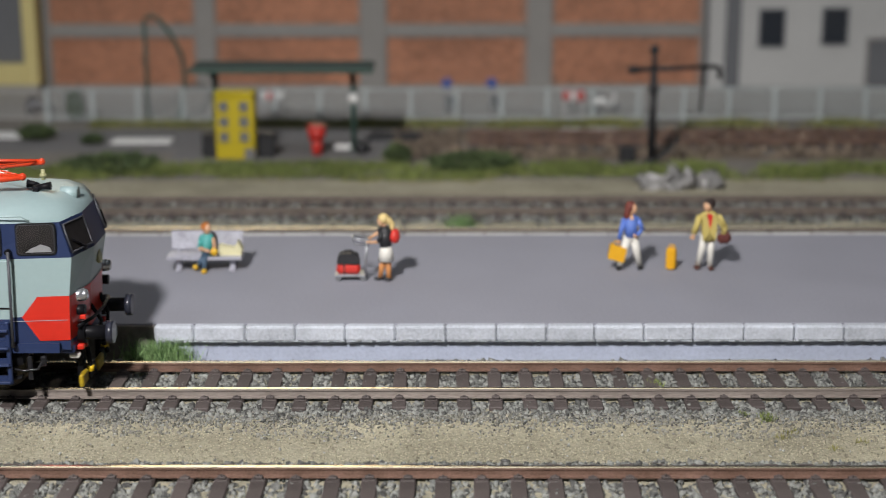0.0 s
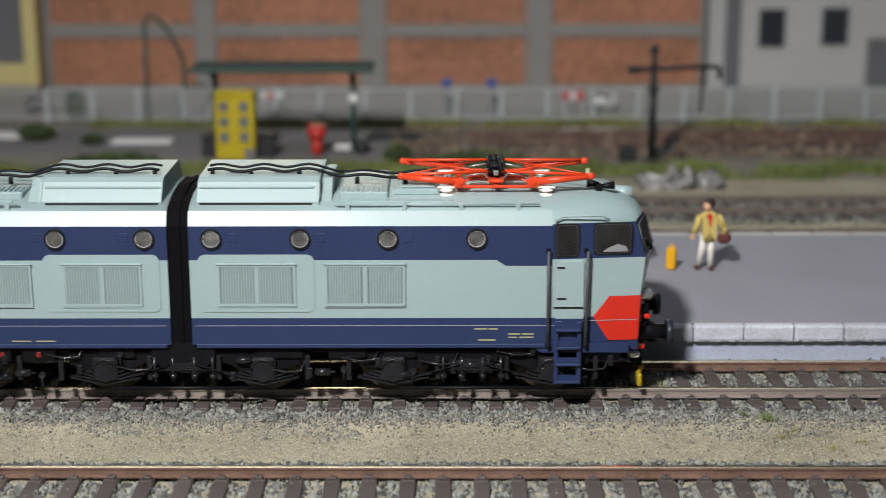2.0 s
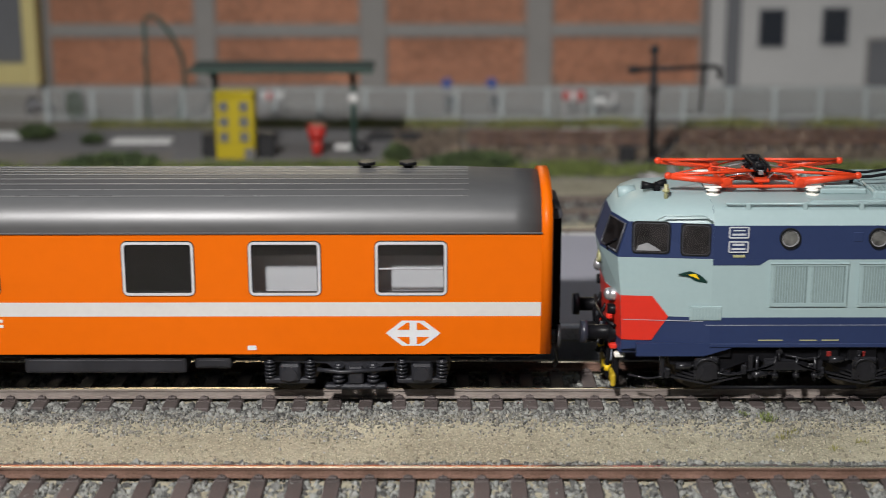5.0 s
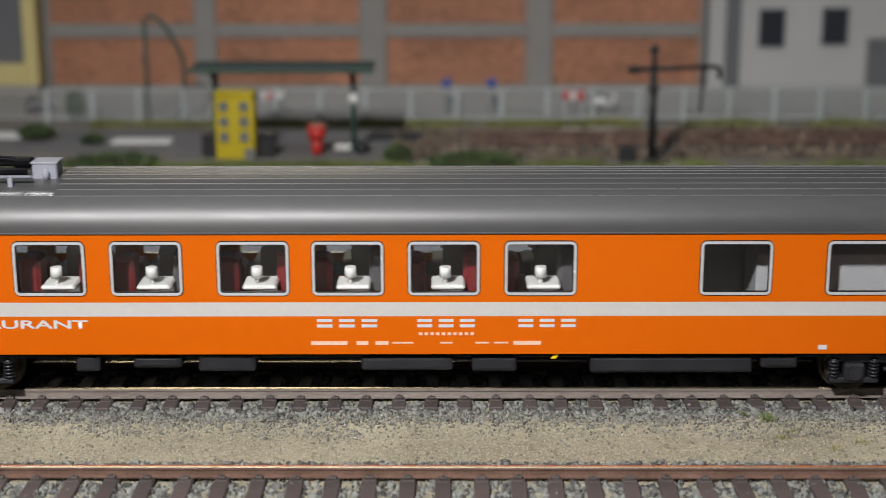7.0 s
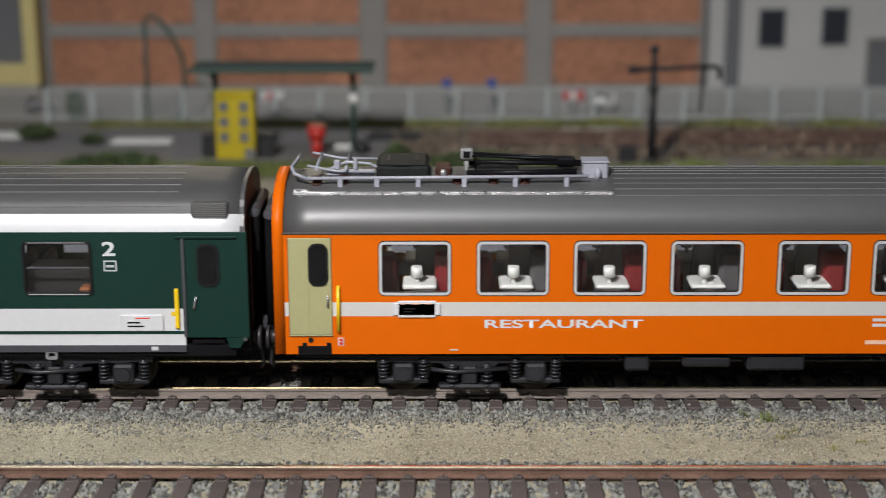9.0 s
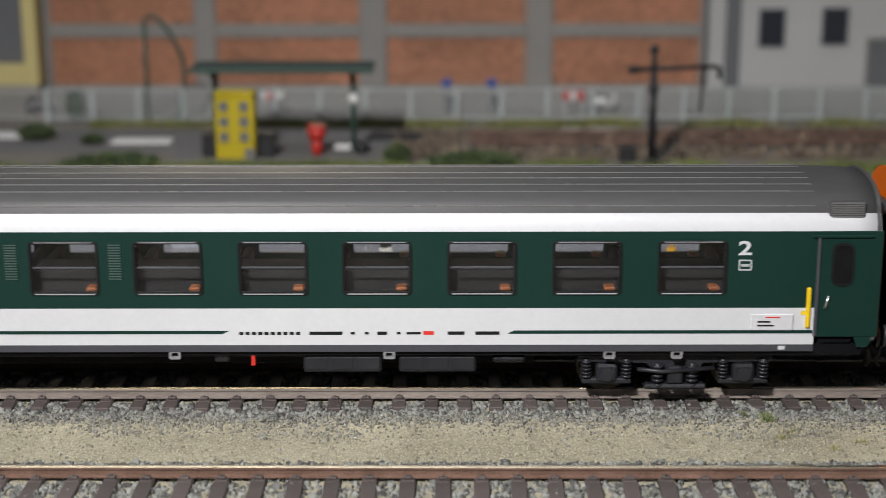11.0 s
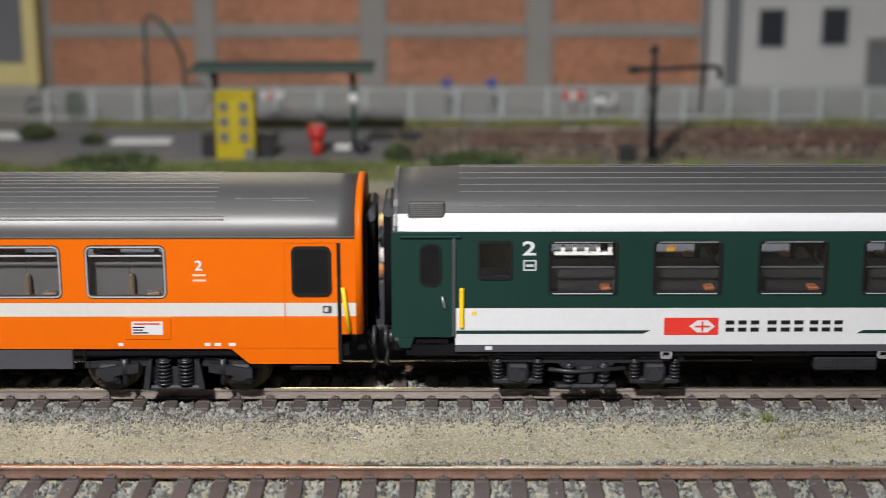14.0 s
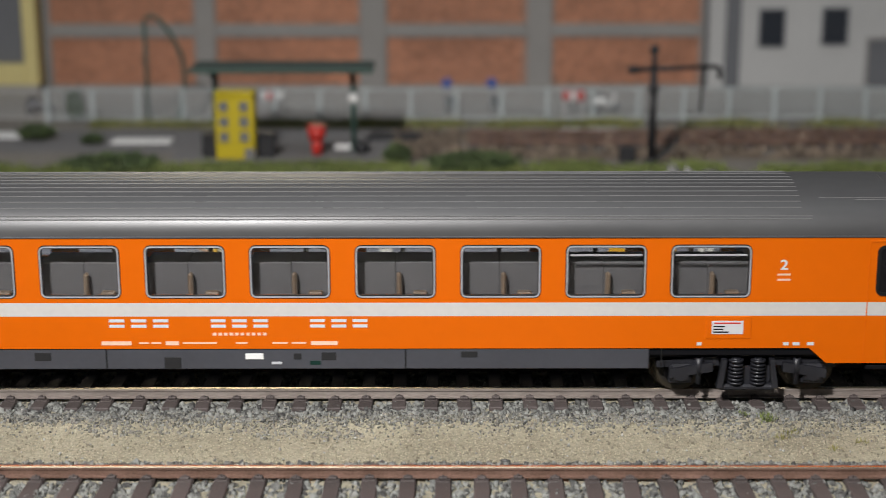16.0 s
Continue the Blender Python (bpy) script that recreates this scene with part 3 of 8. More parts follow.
bush(-159, 342, 3.8, 13, 700, "upright dark green bush")
bush(-165, 298, 7.5, 6, 600, "low dark green bush on the yard")
bush(11, 240, 17, 5.4, 1500, "low dark green shrub in the grass strip")
bush(-17, 247, 5, 8, 450, "small green shrub by the shelter")
bush(-122, 240, 18, 4.4, 1300, "low dark green shrub row")
bush(-140, 289, 4.5, 3.5, 260, "low weed clump on the yard")
tuft(5.7, 150, 420, 2.2, 1.6, 4.2, M_grass_light, "small light green weed clump on the ballast")

# waiting shelter
sh = thing("waiting_shelter", -60.5, 272, GZ, "flat-roofed green waiting shelter on thin posts", "shelter")
part("roof", Shape().box(-35.5, 34, -12.5, 10, 32.4, 34.3, 0, 0.5), M_roofgreen, sh, "flat grey-green roof slab")
part("gutter", Shape().box(-35.5, 34, -13.4, -12.55, 32.6, 34.2, 0, 0.3), M_green, sh)
for px_ in (-27.3, 25.8):
    p = part("post", Shape().cyl((px_, 0, 0), (px_, 0, 32.4), 1.15, n=10), M_green, sh)
    part("post_base", Shape().cyl((px_, 0, 0), (px_, 0, 1.6), 2.0, 1.4, n=10), M_green, p)
    part("bracket", Shape().box(px_ - 0.5, px_ + 0.5, -10, 10, 30.8, 32.3, 0, 0.2), M_green, p)
part("round_sign", Shape().cyl((25.8, -1.4, 21.5), (25.8, -2.2, 21.5), 1.8, n=18), M_white, sh, "small white round sign")
part("clock_frame", Shape().cyl((25.8, -1.0, 21.5), (25.8, -1.4, 21.5), 2.1, n=18), M_grey, sh)
solo("shelter_paving", Shape().box(-104, -24, 255, 290, -6, GZ + 0.25, 0, 0.2), M_road, 0, 0, 0, "dark paved floor under the waiting shelter", "pavement", kind="structure")
for bx, by in ((-88.5, 263), (-67.5, 263)):
    s = Shape().box(-3.4, 3.4, -3, 3, 0, 8.4, 0, 0.6)
    t_ = solo("black_bin", s, M_black, bx, by, GZ + 0.25, "boxy black container beside the yellow booth", "container")
    part("lid", Shape().box(-3.6, 3.6, -3.2, 3.2, 8.4, 9.2, 0, 0.3), M_black, t_)
booth = thing("telephone_booth", -78.6, 256, GZ + 0.2, "yellow telephone booth with small square panes", "telephone booth")
part("body", Shape().box(-7.4, 7.4, -0.5, 9, 0, 24.4, 0, 0.5), M_yellow, booth)
part("roof", Shape().box(-7.6, 7.6, -0.9, 9.4, 24.4, 25.9, 0, 0.5), M_yellow, booth)
part("side_notch", Shape().box(3.5, 7.5, -0.75, -0.5, 0, 4.4, 0, 0.05), M_road, booth, "grey cut-away corner")
for ix, xw in enumerate((-4.0, 3.6)):
    for zw in (8.8, 14.6, 20.4):
        pn = part("pane", Shape().box(xw - 1.7, xw + 1.7, -0.85, -0.55, zw - 1.9, zw + 1.9, 0, 0.1), M_slate, booth)
        part("pane_frame", Shape().ring(xw, zw, 4.4, 4.8, 0.3, 0.5, -1.0, -0.55, n=2), M_yellow, pn)
bin_ = thing("litter_bin", -48.6, 266, GZ + 0.25, "red waste bin on a narrow red pedestal", "bin")
part("pedestal", Shape().cyl((0, 0, 0), (0, 0, 6.2), 2.0, 2.3, n=14), M_red, bin_)
part("bucket", Shape().cyl((0, 0, 6.0), (0, 0, 10.8), 3.2, 3.6, n=16), M_red, bin_)
part("rim", Shape().cyl((0, 0, 10.8), (0, 0, 11.5), 3.8, 3.5, n=16), M_red, bin_)
solo("stone_block", Shape().box(-4.5, 4.5, -1, 1, 0, 2, 0, 0.3), M_white, -38, 276, GZ + 0.2, "pale low stone block on the yard", "stone")
solo("black_drum", Shape().ball((0, 0, 2.2), 3.2, 3.0, 2.6), M_black, -31.5, 268, GZ + 0.2, "small black rounded drum by the shelter post", "drum")
solo("old_sleeper", Shape().box(-11, 11, -2, 2, 0, 1.6, 0, 0.2), M_black, -20, 297, GZ, "tarred black sleeper lying on the yard", "timber", "old sleepers")
solo("old_sleeper", Shape().box(-10, 11, -1.8, 1.8, 0, 1.4, 0, 0.2), M_black, -19, 297, GZ + 1.6, "tarred black sleeper lying on another", "timber", "old sleepers")
solo("stone_slab", Shape().box(-12, 12, -5, 5, 0, 1.0, 0, 0.3), M_white, -121, 293, GZ, "pale flat concrete slab lying on the yard", "slab")
solo("stone_slab", Shape().box(-12, 12, -6, 6, 0, 1.0, 0, 0.3), M_white, -178, 306, GZ, "pale flat concrete slab lying on the yard", "slab")

# water crane
cr = thing("water_crane", 77.8, 249, GZ, "black cast-iron water crane with a long arm", "water crane")
part("column", Shape().cyl((0, 0, 0), (0, 0, 35), 1.7, 1.3, n=12).cyl((0, 0, 0), (0, 0, 2), 3.4, 2.4, n=12).cyl((0, 0, 27), (0, 0, 29), 2.0, n=12), M_black, cr)
part("cap", Shape().cyl((0, 0, 35), (0, 0, 41), 1.1, 0.9, n=10).ball((0, 0, 42.5), 1.9, 1.9, 2.0), M_black, cr)
part("arm", Shape().cyl((-8.5, 0, 35.2), (23, 0, 36.4), 0.95, 0.85, n=10), M_black, cr)
part("counterweight", Shape().cyl((-9.5, 0, 35.2), (-5.5, 0, 35.3), 1.5, n=10), M_black, cr)
part("spout", Shape().tube([(23, 0, 36.4), (24, 0, 35.6), (24.3, 0, 32)], 0.9, n=8), M_black, cr)
part("hose", Shape().tube([(17.8, 0, 36), (18.2, 1, 28), (18.0, 2, 19)], 0.5, n=6), M_black, cr)
part("brace", Shape().tube([(0, 0, 1), (4, 0, 3.2), (10.5, 0, 10)], 0.9, n=8), M_black, cr)
solo("crane_pit_cover", Shape().box(-3, 3, -2, 2, 0, 6, 0, 0.5), M_black, 69, 252, GZ, "short black hydrant stump beside the crane", "hydrant")

# hooped pole behind the yard
hp = thing("hooped_pole", -126.8, 339, GZ, "thin dark curved yard pole with a bent hanging arm", "pole")
part("mast", Shape().cyl((0, 0, 0), (0, 0, 44), 1.0, 0.8, n=8), M_green, hp)
part("arm", Shape().tube([(0, 0, 44), (3, 0, 45.8), (7, 0, 43.5), (12, 0, 36), (15.5, 0, 28), (16.3, 0, 18), (13.5, 0, 4), (12.6, 0, 0)], 0.9, n=8), M_green, hp)

# rubble heap and stones
pile = []
for k in range(46):
    pile.append((rng.uniform(70, 94), rng.uniform(203, 214), -3.6 + abs(rng.normal(0, 1.8))))
v, f = rocks(rng, np.array(pile), 4.2)
M_rubble = mat("pale_rubble", (0.17, 0.165, 0.16), 0.9, var=0.25, s1=90, s2=900, col2=(0.33, 0.32, 0.315), island=True, rand=0.8)
tagged(new("rubble_heap", raw_mesh("rubble_heap", v, f, M_rubble)), "heap of pale broken stones beside the track", "rubble", kind="stuff")
v, f = rocks(rng, np.stack([rng.uniform(-20, 230, 900), rng.uniform(258, 318, 900), rng.uniform(-4.2, -3.4, 900)], 1), 2.2)
M_brownrock = mat("rusty_ballast", (0.12, 0.09, 0.065), 0.95, var=0.3, s1=90, s2=900, col2=(0.22, 0.17, 0.125), island=True, rand=0.8)
tagged(new("yard_ballast", raw_mesh("yard_ballast", v, f, M_brownrock)), "rust-brown ballast of the disused yard track", "gravel", kind="stuff")
solo("track_bed", Shape().box(-20, 300, 256, 318, -6, GZ + 0.1, 0, 0.5), M_brownrock, 0, 0, 0, "brown dirt bed of the disused yard track", "ground", kind="structure")
ot = thing("disused_track", 120, 292, GZ + 1.2, "rusty disused rails on a brown yard bed", "railway track")
for yy in (-9, 9):
    part("rail", Shape().box(-110, 150, yy - 0.5, yy + 0.5, 0, 2.0, 0, 0.1), M_rail_side, ot)
x = -108.0
while x < 150:
    part("sleeper", Shape().box(x - 1.5, x + 1.5, -15, 15, -1.2, 0, 0, 0.2), M_sleeper, ot)
    x += 7.2
# an added pale bar draws the highlight on a yard rail
solo("rail_glint_bar", Shape().box(-13, 13, -0.7, 0.7, 0, 1.2, 0, 0.2), M_pave, 62, 318, GZ, "pale bar drawn for a rail's highlight by the fence", "timber")

# road signs and bits behind the fence
for sx, mt, lab in ((1.5, M_blue, "round blue road sign on a grey post"), (21, M_blue, "round blue road sign on a dark post")):
    sg = thing("road_sign", sx, 352, GZ + 0.8, lab, "sign")
    part("post", Shape().cyl((0, 0, 0), (0, 0, 14), 0.45, n=8), M_grey, sg)
    part("disc", Shape().cyl((0, -0.5, 14.2), (0, -1.0, 14.2), 2.3, n=18), mt, sg)
    part("box", Shape().box(-0.8, 3.4, -0.4, 2, 3, 8.5, 0, 0.3), M_slate, sg, "dark meter box")
for sx, lab in ((-75, "red and white striped barrier"), (57, "red and white barrier board on legs")):
    bb = thing("barrier", sx, 352, GZ + 0.8, lab, "barrier")
    part("leg", Shape().box(-4.2, -3.6, -0.3, 0.3, 0, 6, 0, 0.1), M_white, bb)
    part("leg", Shape().box(3.6, 4.2, -0.3, 0.3, 0, 6, 0, 0.1), M_white, bb)
    part("board", Shape().box(-5, 5, -0.6, 0.6, 6, 10.5, 0, 0.2), M_red if sx > 0 else M_white, bb)
    part("stripe", Shape().box(-2, 1, -0.8, -0.62, 6.3, 10.2, 0, 0.05), M_red if sx < 0 else M_white, bb)
def parked(x, y, z, body, label):
    c = thing("parked_scooter", x, y, z, label, "scooter")
    for wx in (-4.2, 4.2):
        w = part("wheel", Shape().cyl((wx, -0.6, 2.0), (wx, 0.6, 2.0), 2.0, n=16), M_black, c)
        part("rim", Shape().cyl((wx, -0.75, 2.0), (wx, 0.75, 2.0), 1.1, n=12), M_grey, w)
    part("body", Shape().ball((-2.4, 0, 4.6), 3.6, 1.4, 2.0).box(-2, 3.4, -0.8, 0.8, 2.2, 3.2, 0, 0.3), body, c)
    part("front_shield", Shape().box(3.2, 4.4, -1.6, 1.6, 2.6, 8.4, 0, 0.4), body, c)
    part("seat", Shape().box(-5.2, 0.4, -1.2, 1.2, 6.4, 7.4, 0, 0.4), M_black, c)
    part("handlebar", Shape().cyl((3.6, -2.6, 9.2), (3.6, 2.6, 9.2), 0.35, n=8).cyl((3.7, 0, 8.2), (3.6, 0, 9.2), 0.4, n=8), M_black, c)


parked(-178, 356, GZ + 0.8, M_grey, "dark and silver parked scooter on the pavement")
parked(72, 362, GZ + 0.8, M_white, "pale parked scooter behind the fence")
# ---- things on the platform ----
M_bench = mat("bench_grey", (0.36, 0.36, 0.41), 0.4, var=0.3, s1=250, s2=900)
M_skin = mat("skin_paint", (0.58, 0.34, 0.20), 0.6, var=0.08)
M_hair_o = mat("orange_hair_paint", (0.42, 0.13, 0.02), 0.6, var=0.15)
M_hair_b = mat("blond_hair_paint", (0.62, 0.47, 0.20), 0.6, var=0.15)
M_hair_d = mat("dark_hair_paint", (0.03, 0.018, 0.015), 0.6, var=0.2)
M_hair_r = mat("auburn_hair_paint", (0.14, 0.03, 0.02), 0.6, var=0.2)
M_teal = mat("teal_paint", (0.07, 0.33, 0.31), 0.6, var=0.08)
M_denim = mat("denim_paint", (0.05, 0.09, 0.14), 0.6, var=0.12)
M_trous = mat("off_white_paint", (0.66, 0.64, 0.58), 0.6, var=0.08)
M_jacket = mat("mustard_paint", (0.50, 0.40, 0.12), 0.6, var=0.1)
M_bluetop = mat("blue_top_paint", (0.10, 0.18, 0.52), 0.6, var=0.08)
M_case = mat("case_yellow", (0.70, 0.36, 0.01), 0.5, var=0.08)
M_brownbag = mat("brown_bag_paint", (0.10, 0.025, 0.02), 0.55, var=0.15)
M_shoe = mat("shoe_brown_paint", (0.09, 0.035, 0.025), 0.5, var=0.15)
M_trol = mat("trolley_metal", (0.40, 0.41, 0.43), 0.4, metal=0.6, var=0.1)
M_legtan = mat("tan_leg_paint", (0.60, 0.26, 0.09), 0.6, var=0.08)
M_bagcream = mat("cream_bag_paint", (0.62, 0.58, 0.36), 0.6, var=0.1)
M_yshoe = mat("yellow_shoe_paint", (0.60, 0.36, 0.02), 0.5, var=0.1)

bench = thing("platform_bench", -62.2, 70.5, PZ - 0.12, "light grey moulded platform bench with two back shells", "bench")
part("seat", Shape().prism([(-4.0, 3.3), (3.2, 3.0), (3.2, 3.8), (-4.0, 4.1)], -9.6, 9.8, smooth=False), M_bench, bench)
for a, b in ((-9.2, -0.9), (0.9, 9.4)):
    part("back_shell", Shape().prism([(2.8, 4.6), (3.5, 4.4), (4.6, 9.0), (3.7, 9.2)], a, b), M_bench, bench)
for x in (-7.4, -2.4, 2.4, 7.6):
    part("back_stay", Shape().cyl((x, 2.6, 3.4), (x, 3.6, 5.6), 0.35, n=6), M_bench, bench)
for x in (-6.8, 7.2):
    lg = part("leg", Shape().box(x - 0.7, x + 0.7, -1.8, 1.4, 0, 3.4, 0, 0.25), M_bench, bench)
    part("foot", Shape().box(x - 0.9, x + 0.9, -3.4, 2.6, 0, 0.7, 0, 0.2), M_bench, lg)
solo("paper_bag", Shape().prism([(-2.8, 0), (2.8, 0), (3.2, 1.6), (2.0, 3.8), (1.2, 1.8), (-3.0, 2.6)], -1.6, 1.6, axis=1), M_bagcream, -55.5, 70.0, PZ + 3.85, "pale yellow folded bag lying on the bench", "bag")


def figurine(name, x, y, z, mats, build, label, rz=0, size=1.0):
    s = Shape()
    build(s)
    s.v = [(a * size, b * size, d * size) for a, b, d in s.v]
    return solo(name, s, mats, x, y, z, label, "figurine", rz=rz)


def seated(s):
    s.cyl((-0.9, -2.6, 0.5), (-0.8, -2.2, 5.2), 0.75, 1.0, slot=2)
    s.cyl((-3.6, -0.6, 1.6), (-1.0, -2.0, 5.4), 0.75, 1.0, slot=2)
    s.cyl((-0.8, -2.4, 5.2), (-0.6, 2.0, 5.9), 1.15, 1.3, slot=2)
    s.ball((-0.9, -3.2, 0.7), 1.0, 1.6, 0.8, slot=3)
    s.ball((-4.0, -1.2, 1.6), 1.0, 1.2, 0.9, slot=3)
    s.cyl((-0.4, 1.6, 5.6), (-0.2, 1.2, 11.6), 1.9, 2.1, slot=1)
    s.ball((-0.2, 1.2, 11.4), 2.5, 1.6, 1.4, slot=1)
    s.cyl((-2.2, 1.0, 11.2), (-2.6, -1.0, 8.2), 0.7, 0.6, slot=1)
    s.cyl((-2.6, -1.0, 8.2), (1.6, -2.0, 7.0), 0.6, 0.5, slot=0)
    s.cyl((2.0, 1.0, 11.2), (2.6, -1.2, 7.4), 0.65, 0.5, slot=0)
    s.ball((2.6, -1.8, 7.0), 1.3, 1.0, 1.5, slot=3)
    s.cyl((-0.2, 1.0, 12.2), (-0.2, 0.9, 13.6), 0.6, slot=0)
    s.ball((0.2, 0.6, 14.6), 1.35, 1.4, 1.7, slot=0)
    s.ball((-0.4, 1.0, 15.0), 1.7, 1.6, 1.7, slot=4)


figurine("seated_figurine", -61.3, 68.0, PZ - 0.1, [M_skin, M_teal, M_denim, M_yshoe, M_hair_o], seated, "small painted figurine in teal seated on the bench", size=0.77)


def walker(s):
    s.cyl((-1.9, 0.4, 0.6), (-0.9, 0, 6.6), 0.62, 0.95, slot=2)
    s.cyl((0.6, -0.4, 0.6), (0.2, 0, 6.6), 0.62, 0.95, slot=2)
    s.ball((-2.3, 0.2, 0.5), 1.2, 0.7, 0.5, slot=3)
    s.ball((0.2, -0.6, 0.5), 1.3, 0.7, 0.55, slot=3)
    s.cyl((-0.2, 0, 5.6), (-0.2, 0, 9.6), 2.2, 1.6, slot=4)
    s.cyl((-0.2, 0, 9.2), (-0.5, 0, 14.2), 1.6, 2.0, slot=1)
    s.ball((-0.5, 0, 14.0), 1.9, 1.8, 1.3, slot=1)
    s.cyl((-1.0, -1.4, 13.8), (-2.2, -1.7, 11.2), 0.65, 0.55, slot=1)
    s.cyl((-2.2, -1.7, 11.2), (-5.4, -1.2, 11.0), 0.5, 0.42, slot=0)
    s.cyl((-1.0, 1.4, 13.8), (-5.2, 1.2, 11.2), 0.6, 0.42, slot=0)
    s.ball((2.2, 0, 12.4), 1.5, 1.8, 2.1, slot=5)
    s.cyl((-0.6, 0, 14.6), (-0.8, 0, 16), 0.6, slot=0)
    s.ball((-1.4, 0, 16.5), 1.1, 1.1, 1.45, slot=0)
    s.ball((-0.7, 0, 17.2), 1.6, 1.5, 1.4, slot=6)
    s.ball((0.6, 0, 16.6), 1.1, 1.0, 1.1, slot=6)
    s.ball((1.5, 0, 15.2), 0.7, 0.8, 1.5, slot=6)


figurine("standing_figurine", -14.4, 58.6, PZ - 0.1, [M_skin, M_black, M_legtan, M_black, M_trous, M_red, M_hair_b], walker, "small painted blond figurine with red backpack pushing a trolley", size=0.94)

tr = thing("luggage_trolley", -22.4, 60.2, PZ - 0.1, "grey metal luggage trolley carrying two bags", "trolley")
part("deck", Shape().box(-5.2, 2.6, -2.4, 2.4, 1.1, 1.6, 0, 0.15), M_trol, tr)
part("handle_frame", Shape().tube([(2.4, -2.0, 1.8), (3.0, -2.0, 10.4), (3.0, 2.0, 10.4), (2.4, 2.0, 1.8)], 0.32, n=6).tube([(2.8, -2, 6.5), (2.8, 2, 6.5)], 0.28, n=6), M_trol, tr)
part("grip", Shape().cyl((3.0, -2.6, 10.5), (3.0, 2.6, 10.5), 0.5, n=8).tube([(3, -2.0, 10.4), (-0.6, -1.8, 11.0), (-0.6, 1.8, 11.0), (3, 2.0, 10.4)], 0.3, n=6).tube([(-0.6, 0, 11), (0, 0, 9.0), (3, 0, 9.2)], 0.25, n=6), M_trol, tr)
for x, y in ((-4.4, -2.0), (-4.4, 2.0), (2.0, -2.0), (2.0, 2.0)):
    part("wheel", Shape().cyl((x, y - 0.35, 0.75), (x, y + 0.35, 0.75), 0.75, n=14), M_slate, tr)
rc = solo("red_suitcase", Shape().box(-3.0, 3.0, -2.0, 2.0, 0, 2.7, 0, 0.8), M_red, -24.2, 60.2, PZ + 1.48, "red soft suitcase lying on the trolley", "suitcase")
part("strap", Shape().box(-1.2, -0.8, -2.06, 2.06, 0.1, 2.76, 0, 0.05), M_brownbag, rc)
bb_ = solo("black_bag", Shape().prism([(-2.9, 0), (2.9, 0), (2.4, 2.0), (1.4, 2.6), (-1.8, 2.6), (-2.6, 1.9)], -1.8, 1.8, axis=1), M_black, -24.2, 60.2, PZ + 4.18, "black holdall on top of the red suitcase", "bag")
part("bag_handle", Shape().tube([(-1.2, 0, 2.5), (-0.8, 0, 3.2), (0.8, 0, 3.2), (1.2, 0, 2.5)], 0.22, n=6), M_black, bb_)


def woman(s):
    s.cyl((-2.8, 0, 1.0), (-0.9, 0, 8.6), 0.8, 1.15, slot=2)
    s.cyl((2.4, 0.4, 1.0), (0.7, 0, 8.6), 0.8, 1.15, slot=2)
    s.ball((-3.1, -0.7, 0.6), 0.8, 1.3, 0.6, slot=3)
    s.ball((2.5, -0.3, 0.6), 0.8, 1.3, 0.6, slot=3)
    s.ball((-0.1, 0, 8.6), 1.7, 1.3, 1.3, slot=2)
    s.cyl((-0.1, 0, 8.8), (-0.2, 0, 13.6), 1.5, 1.9, slot=1)
    s.ball((-0.2, 0, 13.4), 2.2, 1.4, 1.3, slot=1)
    s.cyl((-1.9, 0, 13.4), (-3.2, -0.4, 8.2), 0.7, 0.55, slot=1)
    s.ball((-3.3, -0.5, 7.6), 0.55, slot=0)
    s.cyl((1.7, 0, 13.4), (2.8, -0.2, 10.8), 0.7, 0.6, slot=1)
    s.cyl((2.8, -0.2, 10.8), (1.2, -1.4, 9.4), 0.55, 0.5, slot=1)
    s.ball((0.9, -1.5, 9.3), 0.55, slot=0)
    s.cyl((-0.2, 0, 14.2), (-0.2, -0.1, 15.6), 0.6, slot=0)
    s.ball((0.35, -0.35, 16.3), 1.0, 1.15, 1.4, slot=0)
    s.ball((-0.45, -0.05, 16.7), 1.45, 1.45, 1.6, slot=4)
    s.ball((-1.2, -0.35, 14.9), 0.9, 1.0, 2.2, slot=4)
    s.ball((-0.1, -1.0, 13.8), 0.6, 0.7, 0.9, slot=0)
    s.prism([(-6.0, 3.2), (-1.9, 2.0), (-1.1, 5.8), (-5.4, 7.0)], -1.2, 0.6, 5, axis=1)
    s.tube([(-4.6, -0.3, 7.0), (-4.4, -0.3, 7.6), (-3.0, -0.3, 7.6), (-2.8, -0.3, 7.0)], 0.2, n=5, slot=5)


figurine("standing_figurine", 48.7, 68.9, PZ - 0.1, [M_skin, M_bluetop, M_trous, M_black, M_hair_r, M_case], woman, "small painted figurine in blue top carrying a yellow case")
sc_ = solo("yellow_suitcase", Shape().box(-1.3, 1.3, -1.0, 1.0, 0, 5.8, 0, 0.5), M_case, 59.3, 69.0, PZ - 0.1, "upright yellow suitcase standing on the platform", "suitcase", rz=-32)
part("case_handle", Shape().tube([(-0.7, 0, 5.7), (-0.6, 0, 6.4), (0.8, 0, 6.4), (0.9, 0, 5.7)], 0.22, n=6), M_case, sc_)
part("case_rib", Shape().box(-0.1, 0.3, -1.3, 1.3, 0.1, 5.7, 0, 0.1), M_case, sc_)


